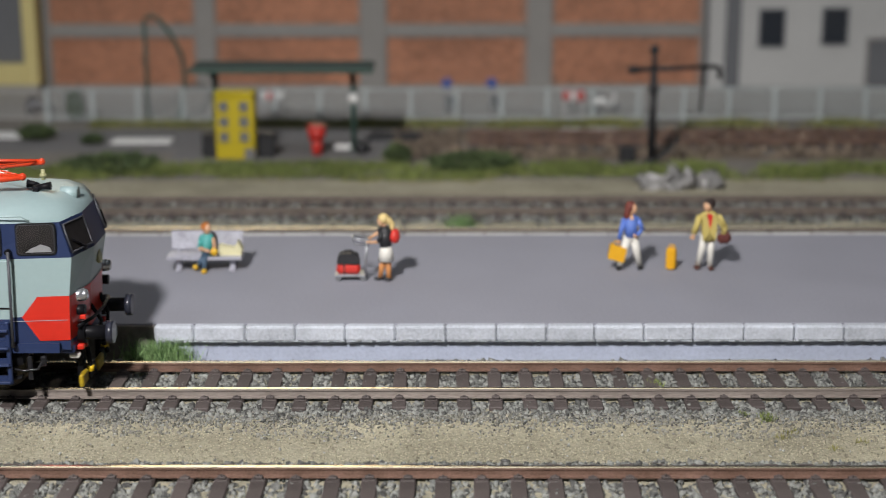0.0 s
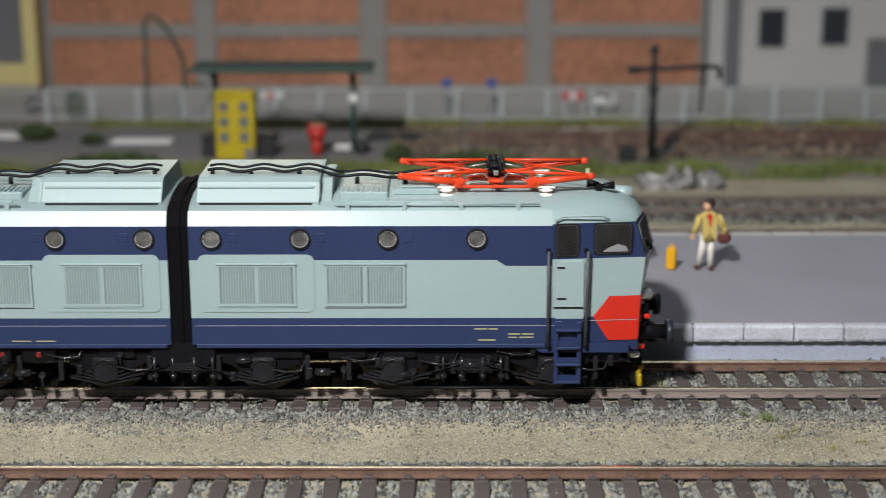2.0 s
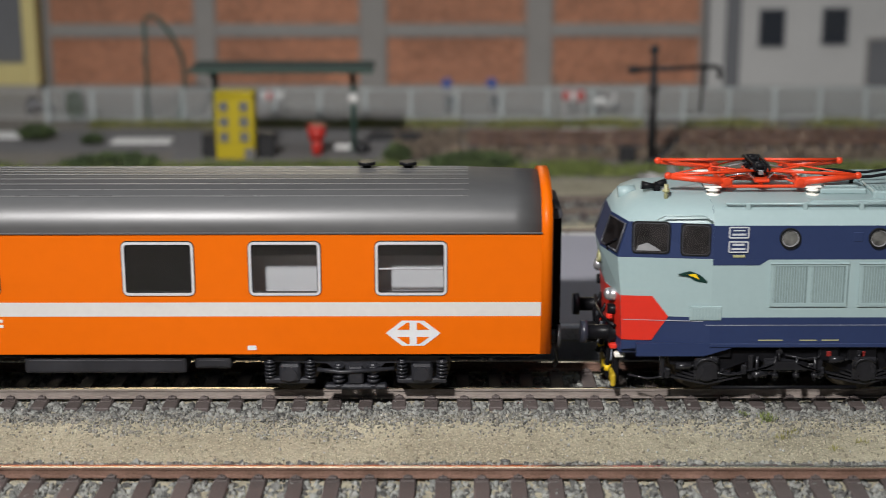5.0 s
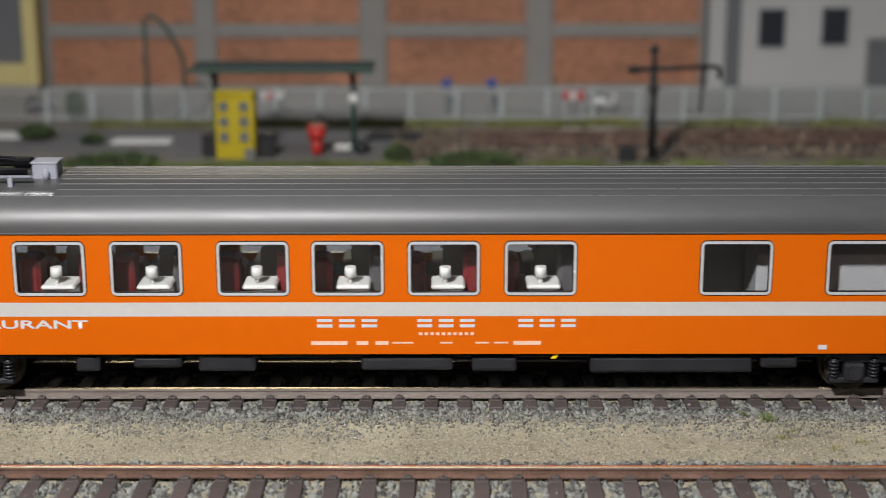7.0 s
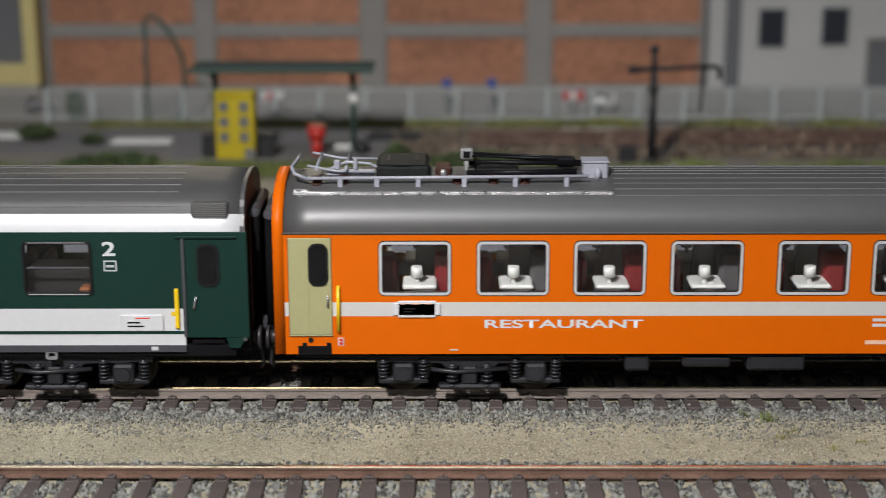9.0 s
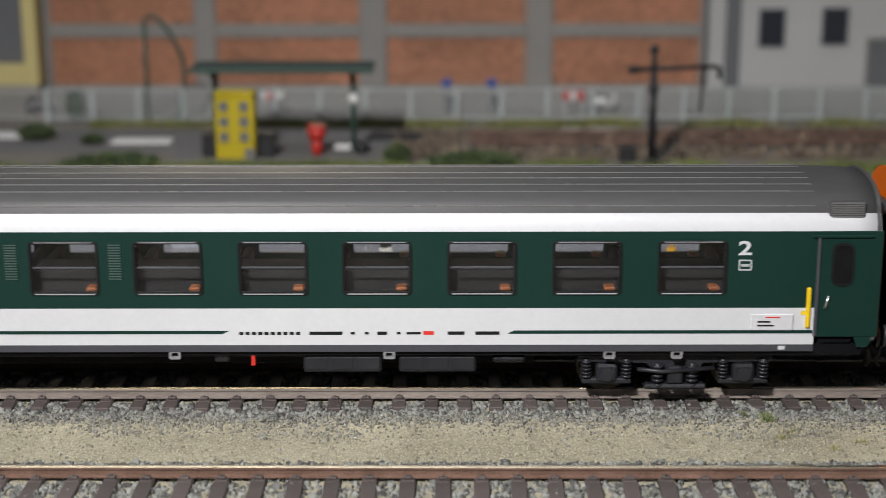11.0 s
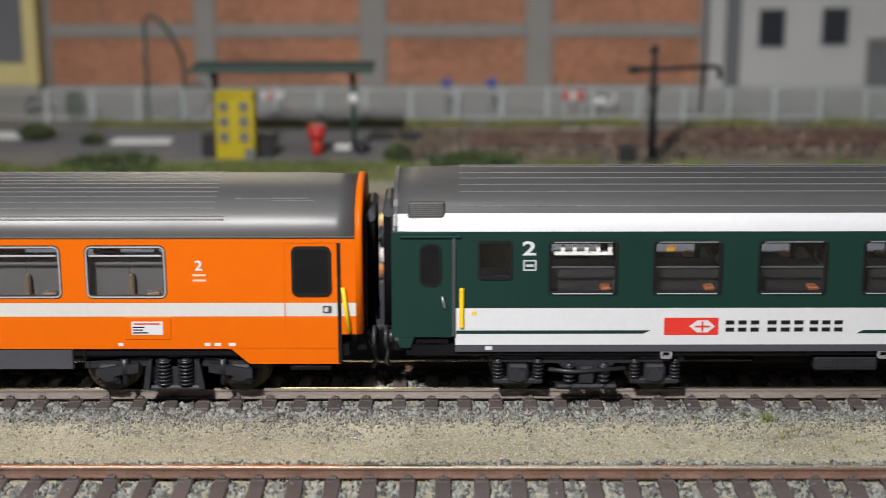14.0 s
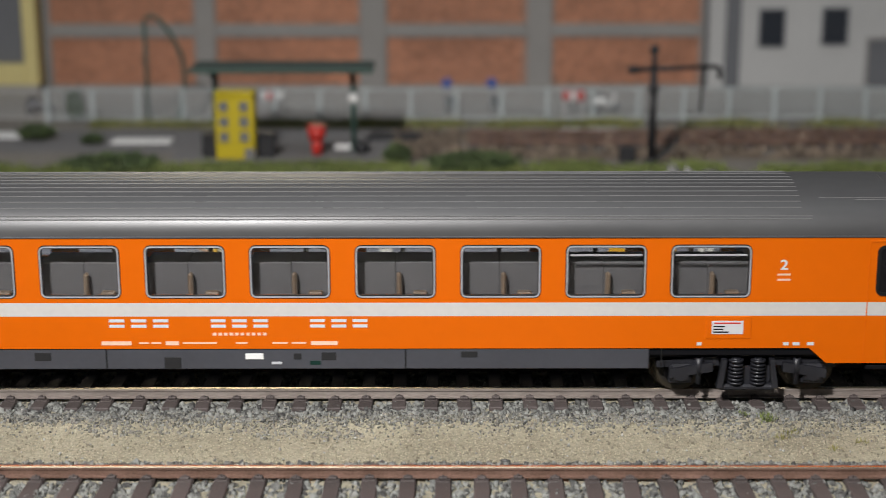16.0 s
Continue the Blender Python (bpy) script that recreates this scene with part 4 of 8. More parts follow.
def man(s):
    s.cyl((-2.2, 0.6, 1.0), (-0.9, 0, 9.2), 0.72, 1.0, slot=2)
    s.cyl((0.7, -0.4, 1.0), (0.9, 0, 9.2), 0.72, 1.0, slot=2)
    s.ball((-2.6, 0.0, 0.6), 0.9, 1.2, 0.6, slot=3)
    s.ball((0.9, -0.9, 0.6), 0.8, 1.3, 0.6, slot=3)
    s.cyl((0, 0, 8.0), (0, 0, 14.6), 1.75, 1.9, slot=1)
    s.ball((0, 0, 14.4), 2.4, 1.45, 1.4, slot=1)
    s.prism([(-0.8, 15.2), (0.8, 15.2), (0.1, 11.2)], -1.95, -1.3, slot=5, axis=1)
    s.cyl((-2.3, 0, 14.4), (-3.8, -0.3, 9.6), 0.85, 0.7, slot=1)
    s.ball((-4.1, -0.6, 8.8), 0.7, slot=0)
    s.cyl((2.3, 0, 14.4), (4.3, -0.2, 11.4), 0.85, 0.75, slot=1)
    s.cyl((4.3, -0.2, 11.4), (3.6, -1.2, 9.6), 0.75, 0.6, slot=1)
    s.box(2.2, 5.8, -2.0, 0.4, 7.2, 10.2, 6, 0.9)
    s.cyl((0, 0, 15.2), (0, -0.1, 16.4), 0.7, slot=0)
    s.ball((-0.5, -0.4, 17.0), 1.1, 1.2, 1.5, slot=0)
    s.ball((0.35, -0.05, 17.7), 1.35, 1.4, 1.35, slot=4)
    s.ball((-0.1, -0.5, 18.3), 1.2, 1.1, 0.7, slot=4)
    s.prism([(-1.9, 14.8), (-1.0, 15.3), (-0.2, 10.0), (-1.6, 8.2)], -2.15, -1.6, 1, axis=1)
    s.prism([(1.9, 14.8), (1.0, 15.3), (0.3, 10.0), (1.7, 8.2)], -2.15, -1.6, 1, axis=1)
    s.tube([(0.6, -1.9, 15.2), (2.6, -2.0, 12.5), (4.0, -1.6, 9.8)], 0.25, n=5, slot=1)


figurine("standing_figurine", 68.6, 68.6, PZ - 0.1, [M_skin, M_jacket, M_trous, M_shoe, M_hair_d, M_red, M_brownbag], man, "small painted figurine in mustard jacket with a brown bag")
# ---- the train ----
TRAIN, WHEELS = [], []
M_orange = mat("coach_orange", (0.62, 0.112, 0.0), 0.42, var=0.035, s1=20, s2=300, spec=0.2)
M_stripe = mat("coach_grey_stripe", (0.53, 0.52, 0.50), 0.45, var=0.05, s1=40)
M_cgreen = mat("coach_dark_green", (0.0062, 0.029, 0.0225), 0.45, var=0.08, s1=40, spec=0.25)
M_cwhite = mat("coach_white", (0.57, 0.58, 0.60), 0.45, var=0.04, s1=40)
M_croof = mat("coach_roof_grey", (0.058, 0.058, 0.059), 0.44, spec=0.75, var=0.12, s1=50, s2=700, stretch=(0.3, 1, 1))
M_groof = mat("green_coach_roof_grey", (0.056, 0.056, 0.057), 0.5, spec=0.3, var=0.12, s1=50, s2=700, stretch=(0.3, 1, 1))
# lighter than the roof: the ribs' highlight is put into this colour
M_crib = mat("coach_roof_rib", (0.14, 0.14, 0.14), 0.3, var=0.1)
M_lbogie = mat("loco_running_gear_black", (0.014, 0.014, 0.0165), 0.26, var=0.3, s1=150, s2=900, spec=0.4)
M_under = mat("underframe_black", (0.006, 0.006, 0.0075), 0.42, var=0.25, s1=100, spec=0.15)
M_bogie = mat("bogie_dark_grey", (0.017, 0.0175, 0.022), 0.45, var=0.25, s1=150, s2=900)
M_skirt = mat("coach_grey_skirt", (0.050, 0.052, 0.062), 0.5, var=0.1)
M_wheel = mat("wheel_steel_dark", (0.022, 0.020, 0.018), 0.45, metal=0.3, var=0.3)
M_tyre = mat("wheel_tread_steel", (0.060, 0.050, 0.036), 0.4, metal=0.6, var=0.2)
M_chrome = mat("window_frame_aluminium", (0.66, 0.66, 0.68), 0.25, metal=0.35, var=0.1)
M_chrome_dk = mat("window_frame_grey", (0.46, 0.46, 0.48), 0.25, metal=0.35, var=0.1)
M_louvre = mat("grey_green_louvre", (0.055, 0.085, 0.076), 0.45, var=0.1)
M_darkframe = mat("window_frame_dark", (0.010, 0.0105, 0.011), 0.4, var=0.15, spec=0.25)
M_pane = glass_mat("window_pane", (0.95, 0.96, 0.96), 0.05, 0.96)
M_roller = mat("gangway_roller_rubber", (0.03, 0.03, 0.033), 0.45, var=0.15)
M_gang = mat("bellows_rubber", (0.004, 0.004, 0.005), 0.85, var=0.2, spec=0.06)
M_inner = mat("interior_grey", (0.25, 0.24, 0.235), 0.6, var=0.15)
M_brownins = mat("brown_insulator", (0.04, 0.015, 0.011), 0.5, var=0.1, spec=0.2)
M_print = mat("faded_white_print", (0.78, 0.50, 0.36), 0.5, var=0.1)
M_meshwalk = mat("silver_mesh", (0.42, 0.42, 0.43), 0.3, metal=0.7, var=0.5, s1=500, s2=2600, bump=0.5)
M_geargrey = mat("roof_gear_grey", (0.013, 0.014, 0.0145), 0.6, var=0.15, spec=0.15)
M_railgrey = mat("blue_grey_rail", (0.29, 0.30, 0.35), 0.4, var=0.12)
M_seat_red = mat("interior_red", (0.20, 0.014, 0.016), 0.6, var=0.15)
M_seat_grey = mat("interior_seat_grey", (0.26, 0.26, 0.265), 0.6, var=0.12)
M_seat_mid = mat("interior_seat_dark", (0.085, 0.082, 0.085), 0.75, var=0.15, s1=60)
M_seat_dk = mat("interior_seat_black", (0.012, 0.0115, 0.013), 0.65, var=0.15, s1=60)
M_seat_tan = mat("interior_tan", (0.15, 0.105, 0.07), 0.6, var=0.12)
M_table = mat("table_white", (0.78, 0.78, 0.76), 0.45, var=0.04)
M_wood = mat("table_orange_wood", (0.26, 0.085, 0.03), 0.5, var=0.15)
M_khaki = mat("door_olive_grey", (0.34, 0.33, 0.17), 0.45, var=0.06)
M_handrail = mat("handrail_yellow", (0.75, 0.50, 0.01), 0.4, var=0.06)
M_lblue = mat("loco_dark_blue", (0.019, 0.032, 0.088), 0.4, var=0.06, s1=40, spec=0.4)
M_lpale = mat("loco_pale_blue_grey", (0.282, 0.373, 0.378), 0.42, var=0.035, s1=40, spec=0.5)
M_lred = mat("loco_red", (0.55, 0.024, 0.012), 0.35, var=0.05)
M_pantored = mat("pantograph_red", (0.62, 0.050, 0.012), 0.38, var=0.08)
M_slot = mat("black_opening", (0.008, 0.008, 0.009), 0.7, var=0.2)
M_ins = mat("insulator_white", (0.78, 0.76, 0.70), 0.3, var=0.06)
M_cabglass = mat("cab_window_dark", (0.006, 0.006, 0.007), 0.08, var=0.4, s1=180, s2=500, spec=0.3)
M_silver = mat("bright_metal", (0.57, 0.58, 0.60), 0.28, metal=0.8, var=0.1)
M_grille = mat("grille_grey", (0.26, 0.345, 0.345), 0.5, var=0.08)
M_signred = mat("sign_red", (0.60, 0.03, 0.02), 0.45, var=0.05)
M_lightgrey = mat("light_grey_paint", (0.45, 0.46, 0.48), 0.45, var=0.08)


def wheelset(parent, x, r):
    s = Shape()
    for y in (-8.7, 8.7):
        o = 1 if y > 0 else -1
        s.cyl((0, y - 1.3, 0), (0, y + 1.3, 0), r, n=28, slot=1)
        s.cyl((0, y - 1.3 * o, 0), (0, y - 1.9 * o, 0), r + 0.75, n=28, slot=1)
        s.cyl((0, y + 1.3 * o, 0), (0, y + 1.5 * o, 0), r * 0.97, r * 0.95, n=28, slot=1)
        s.cyl((0, y + 1.5 * o, 0), (0, y + 1.62 * o, 0), r * 0.8, n=24, slot=0)
        for k in range(6):
            a = k * math.pi / 3
            s.cyl((r * 0.55 * math.cos(a), y + 1.5 * o, r * 0.55 * math.sin(a)), (r * 0.55 * math.cos(a), y + 1.7 * o, r * 0.55 * math.sin(a)), r * 0.12, n=8)
    s.cyl((0, -8, 0), (0, 8, 0), 0.9, n=10)
    ob = part("wheelset", s, [M_wheel, M_tyre], parent)
    WHEELS.append((ob, x, r))
    return ob


def spring(s, x, y, z0, z1, r, slot=0, turns=5):
    h = (z1 - z0) / turns
    for k in range(turns):
        s.cyl((x, y, z0 + k * h), (x, y, z0 + k * h + h * 0.55), r, n=10, slot=slot)
    s.cyl((x, y, z0), (x, y, z1), r * 0.6, n=8, slot=slot)


def bogie(t, xc, base, r, style):
    b = part("bogie", Shape().box(xc - base / 2 - 1, xc + base / 2 + 1, -7.0, 7.0, 5.0, 8.0, 0, 0.4), M_under, t, "dark grey bogie with coil springs")
    for side in (-1, 1):
        f = Shape()
        ys = side * 13.6
        a, c = min(ys, ys - side * 2.2), max(ys, ys - side * 2.2)
        if style == "light":
            f.prism([(xc - base / 2 - 6, 7.6), (xc - base / 2 - 6, 8.8), (xc + base / 2 + 6, 8.8), (xc + base / 2 + 6, 7.6), (xc + 6, 7.2), (xc + 4, 5.2), (xc - 4, 5.2), (xc - 6, 7.2)], a, c, axis=1)
        else:
            f.prism([(xc - 5, 3.2), (xc - 6, 8.8), (xc + 6, 8.8), (xc + 5, 3.2), (xc + 4, 2.4), (xc - 4, 2.4)], a, c - side * 0.4, axis=1)
            f.prism([(xc - base / 2 - 5, 6.2), (xc - base / 2 - 5, 7.6), (xc - 6, 8.6), (xc + 6, 8.6), (xc + base / 2 + 5, 7.6), (xc + base / 2 + 5, 6.2), (xc + 7, 6.6), (xc - 7, 6.6)], a, c, axis=1)
        fr = part("side_frame", f, M_bogie, b)
        for wx in (-base / 2, base / 2):
            ab = Shape()
            yo = side * 15.0
            ab.box(xc + wx - 2.2, xc + wx + 2.2, min(yo, yo - side * 2.8), max(yo, yo - side * 2.8), r - 1.9, r + 2.0, 0, 0.5)
            ab.cyl((xc + wx, yo, r), (xc + wx, yo + side * 0.5, r), 1.5, n=12)
            ab.box(xc + wx - (5.2 if style == "light" else 2.4), xc + wx + (5.2 if style == "light" else 2.4), min(yo - side * 0.6, yo - side * 2.6), max(yo - side * 0.6, yo - side * 2.6), r - 2.4, r - 1.2, 0, 0.3)
            axb = part("axle_box", ab, M_bogie, fr)
            if style == "coil":
                e = 1 if wx < 0 else -1
                part("axle_arm", Shape().prism([(xc + wx - e * 2.5, r - 0.8), (xc + wx - e * 2.5, r + 1.2), (xc + wx + e * 6.5, r + 2.6), (xc + wx + e * 6.5, r + 0.6)], yo - 0.6, yo + 0.6, axis=1), M_bogie, fr)
                part("damper", Shape().cyl((xc + wx + e * 3.6, yo, r - 2.2), (xc + wx + e * 3.6, yo, 8.8), 0.55, n=8).cyl((xc + wx + e * 3.6, yo, r), (xc + wx + e * 3.6, yo, 8.8), 0.8, n=10), M_bogie, fr)
                part("brake_disc", Shape().cyl((xc + wx, side * 11.6, r), (xc + wx, side * 11.9, r), r * 0.62, n=20), M_under, fr)
                continue
            for dx in (-4.2, 4.2):
                sp = Shape()
                spring(sp, xc + wx + dx, yo - side * 1.3, r - 1.0, 8.2, 1.12)
                part("coil_spring", sp, M_bogie, fr)
        m = Shape()
        yo = side * 15.2
        if style == "light":
            spring(m, xc - 3.6, yo - side * 1.2, 2.4, 7.4, 1.3)
            spring(m, xc + 3.6, yo - side * 1.2, 2.4, 7.4, 1.3)
            m.box(xc - 6.5, xc + 6.5, min(yo, yo - side * 2.4), max(yo, yo - side * 2.4), 1.8, 2.9, 0, 0.4)
            m.box(xc - 1.6, xc + 1.6, min(yo, yo - side * 2), max(yo, yo - side * 2), 3.0, 6.8, 0, 0.4)
            m.tube([(xc - 8, yo, 6.4), (xc - 3, yo, 5.8), (xc + 8, yo, 6.6)], 0.5, n=6)
        else:
            spring(m, xc - 2.3, yo - side * 0.9, 3.0, 8.6, 1.6, turns=7)
            spring(m, xc + 2.3, yo - side * 0.9, 3.0, 8.6, 1.6, turns=7)
            for e in (-1, 1):
                m.prism([(xc + e * 5.2, 2.4), (xc + e * 6.4, 2.4), (xc + e * 5.4, 8.6), (xc + e * 4.4, 8.6)], yo - 0.7, yo + 0.7, axis=1)
            m.box(xc - 6, xc + 6, min(yo, yo - side * 2.6), max(yo, yo - side * 2.6), 1.6, 2.8, 0, 0.4)
        part("bolster_spring", m, M_bogie, fr)
    for wx in (-base / 2, base / 2):
        wheelset(t, xc + wx, r)


def sidewall(t, x0, x1, yo, rows, wins, mats, name="side_wall"):
    """rows: (z0, z1, slot); wins: (x0, x1, z0, z1) openings. A wall 0.7 mm thick."""
    s = Shape()
    sg = 1 if yo > 0 else -1
    zc = sorted({z for r in rows for z in r[:2]} | {z for w in wins for z in w[2:]})
    for a, b in zip(zc, zc[1:]):
        mid = (a + b) / 2
        slot = [r[2] for r in rows if r[0] <= mid <= r[1]]
        if not slot:
            continue
        x = x0
        for w in sorted(w for w in wins if w[2] < mid < w[3]):
            if w[0] > x:
                s.box(x, w[0], min(yo, yo - sg * 0.7), max(yo, yo - sg * 0.7), a, b, slot[0])
            x = w[1]
        if x1 > x:
            s.box(x, x1, min(yo, yo - sg * 0.7), max(yo, yo - sg * 0.7), a, b, slot[0])
    return part(name, s, mats, t)


def roof_loft(t, x0, x1, prof, mats, slots, taper, drop):
    """Profile (y, z) across the coach, lowered towards the ends."""
    st = [(x0, 1.0), (x0 + taper * 0.4, 0.45), (x0 + taper, 0.0), (x1 - taper, 0.0), (x1 - taper * 0.4, 0.45), (x1, 1.0)]
    n = len(prof)
    zb = prof[0][1]
    v = []
    for x, k in st:
        for y, z in prof:
            v.append((x, y * (1 - 0.02 * k), zb + (z - zb) * (1 - drop * k)))
    s = Shape()
    for j in range(len(st) - 1):
        for i in range(n - 1):
            s.add([], [], 0)
            s.f.append((j * n + i, j * n + i + 1, (j + 1) * n + i + 1, (j + 1) * n + i))
            s.s.append(slots[i])
            s.smooth.append(True)
    s.v = v
    for j in (0, len(st) - 1):
        s.f.append(tuple(j * n + i for i in range(n)))
        s.s.append(0)
        s.smooth.append(False)
    return part("roof", s, mats, t, "dark grey ribbed roof")


def arc(hw, z0, top, p=1.0, n=15):
    out = []
    for i in range(n + 1):
        a = math.pi * i / n
        c, sn = math.cos(a), math.sin(a)
        out.append((-hw * math.copysign(abs(c) ** p, c), z0 + (top - z0) * sn ** p))
    return out


def ribs(t, x0, x1, hw, z0, top, p, angles):
    for a in angles:
        for sg in (-1, 1):
            c, sn = math.cos(radians(a)), math.sin(radians(a))
            y, z = sg * hw * c ** p, z0 + (top - z0) * sn ** p
            part("roof_rib", Shape().box(x0, x1, y - 0.11, y + 0.11, z - 0.15, z + 0.11, 0, 0.04), M_crib, t)


def window(t, xa, xb, za, zb, frame, wide, bar=None, r=1.1, yo=-16.3, bar_mat=None):
    sg = 1 if yo > 0 else -1
    cx, cz = (xa + xb) / 2, (za + zb) / 2
    w = part("window_frame", Shape().ring(cx, cz, xb - xa + 0.9, zb - za + 0.9, r, wide, yo + sg * 0.32, yo - sg * 0.6), frame, t)
    if sg < 0:
        part("window_seal", Shape().ring(cx, cz, xb - xa + 0.9 - 2 * wide + 0.1, zb - za + 0.9 - 2 * wide + 0.1, max(0.3, r - wide), 0.22, yo - 0.12, yo + 0.5), M_darkframe, w)
        if frame is not M_darkframe:
            part("window_gasket", Shape().ring(cx, cz, xb - xa + 1.3, zb - za + 1.3, r + 0.2, 0.3, yo - 0.1, yo + 0.3), M_darkframe, w)
    p = part("window_pane", Shape().box(xa - 0.2, xb + 0.2, yo - sg * 0.35, yo - sg * 0.5, za - 0.2, zb + 0.2), M_pane, w)
    p.visible_shadow = False
    if bar:
        part("window_bar", Shape().box(xa + 0.3, xb - 0.3, yo + sg * 0.12, yo - sg * 0.3, bar - 0.2, bar + 0.2, 0, 0.08), bar_mat or M_chrome_dk, w)
    return w


def letters(t, x0, x1, z0, z1, n, mats, name, label="", y=-16.36):
    """Writing that is not lettered: a pair of plain bars for each sign."""
    w = (x1 - x0) / (n + (n - 1) * 0.45)
    hz = (z1 - z0) * 0.36
    for k in range(n):
        a = x0 + k * w * 1.45
        s = Shape().box(a, a + w, y, y + 0.2, z0, z0 + hz).box(a, a + w, y, y + 0.2, z1 - hz, z1)
        part(name, s, mats, t, label if k == 0 else "")


def bars(t, spans, z0, z1, mats, y=-16.36):
    for a, b in spans:
        part("fine_print", Shape().box(a, b, y, y + 0.2, z0, z1), mats, t)


def gangway(t, x, sg, top=41.5):
    """Rubber gangway: a dark passage with an upright roll at each side and a roller across the top."""
    g = part("gangway_passage", Shape().box(x - sg * 0.6, x + sg * 1.2, -7.2, 7.2, 13, top - 3.2, 0, 0.3), M_gang, t, "black gangway passage")
    for yb in (-8.3, 8.3):
        part("rubber_roll", Shape().cyl((x + sg * 1.35, yb, 13.4), (x + sg * 1.35, yb, top - 2.6), 1.05, n=14).cyl((x + sg * 1.35, yb, 13.0), (x + sg * 1.35, yb, 14.2), 1.2, n=14), M_gang, g)
        part("frame_post", Shape().box(x + sg * 0.2, x + sg * 0.7, yb - 1.7, yb + 1.7, 14, top - 3, 0, 0.15), M_roller, g)
        part("roller_cap", Shape().cyl((x + sg * 1.35, yb * 1.1, top - 2.4), (x + sg * 1.35, yb * 1.13, top - 2.4), 1.0, n=16).cyl((x + sg * 1.35, yb * 1.13, top - 2.4), (x + sg * 1.35, yb * 1.15, top - 2.4), 0.55, n=12), M_skirt, g)
    part("top_roller", Shape().cyl((x + sg * 1.35, -9.1, top - 2.4), (x + sg * 1.35, 9.1, top - 2.4), 1.2, n=16), M_roller, g, "dark grey rubber roller")
    c = Shape().box(x - sg * 1, x + sg * 2.0, -1.2, 1.2, 7.6, 9.8, 0, 0.3)
    c.box(x + sg * 1.4, x + sg * 2.5, -2.2, 2.2, 7.2, 10.2, 0, 0.4)
    part("coupler", c, M_under, t)
    part("buffer_beam", Shape().box(x - sg * 1.5, x + sg * 0.5, -12.5, 12.5, 9.6, 13.2, 0, 0.3), M_under, t)
    for yb in (-10.1, 10.1):
        bf = part("buffer", Shape().cyl((x, yb, 12.0), (x + sg * 1.7, yb, 12.0), 1.5, n=14).box(x - sg * 0.2, x + sg * 0.3, yb - 2.0, yb + 2.0, 10.0, 14.0, 0, 0.2), M_bogie, t)
        part("buffer_head", Shape().cyl((x + sg * 1.7, yb, 12.0), (x + sg * 2.4, yb, 12.0), 2.5, 2.4, n=18), M_roller, bf)
    for yb, dz in ((-5.0, 0.0), (-6.6, 1.2)):
        part("hose", Shape().tube([(x, yb, 10.5 + dz), (x + sg * 1.6, yb - 0.3, 8.4), (x + sg * 2.2, yb, 5.2), (x + sg * 1.4, yb + 0.6, 3.8)], 0.4, n=6), M_roller, t)


def end_wall(t, x, sg, prof, mats, zb):
    s = Shape().prism([(-16.25, zb), *[(y * 0.985, z - 0.1) for y, z in prof], (16.25, zb)], x - sg * 0.8, x)
    part("end_wall", s, mats, t)


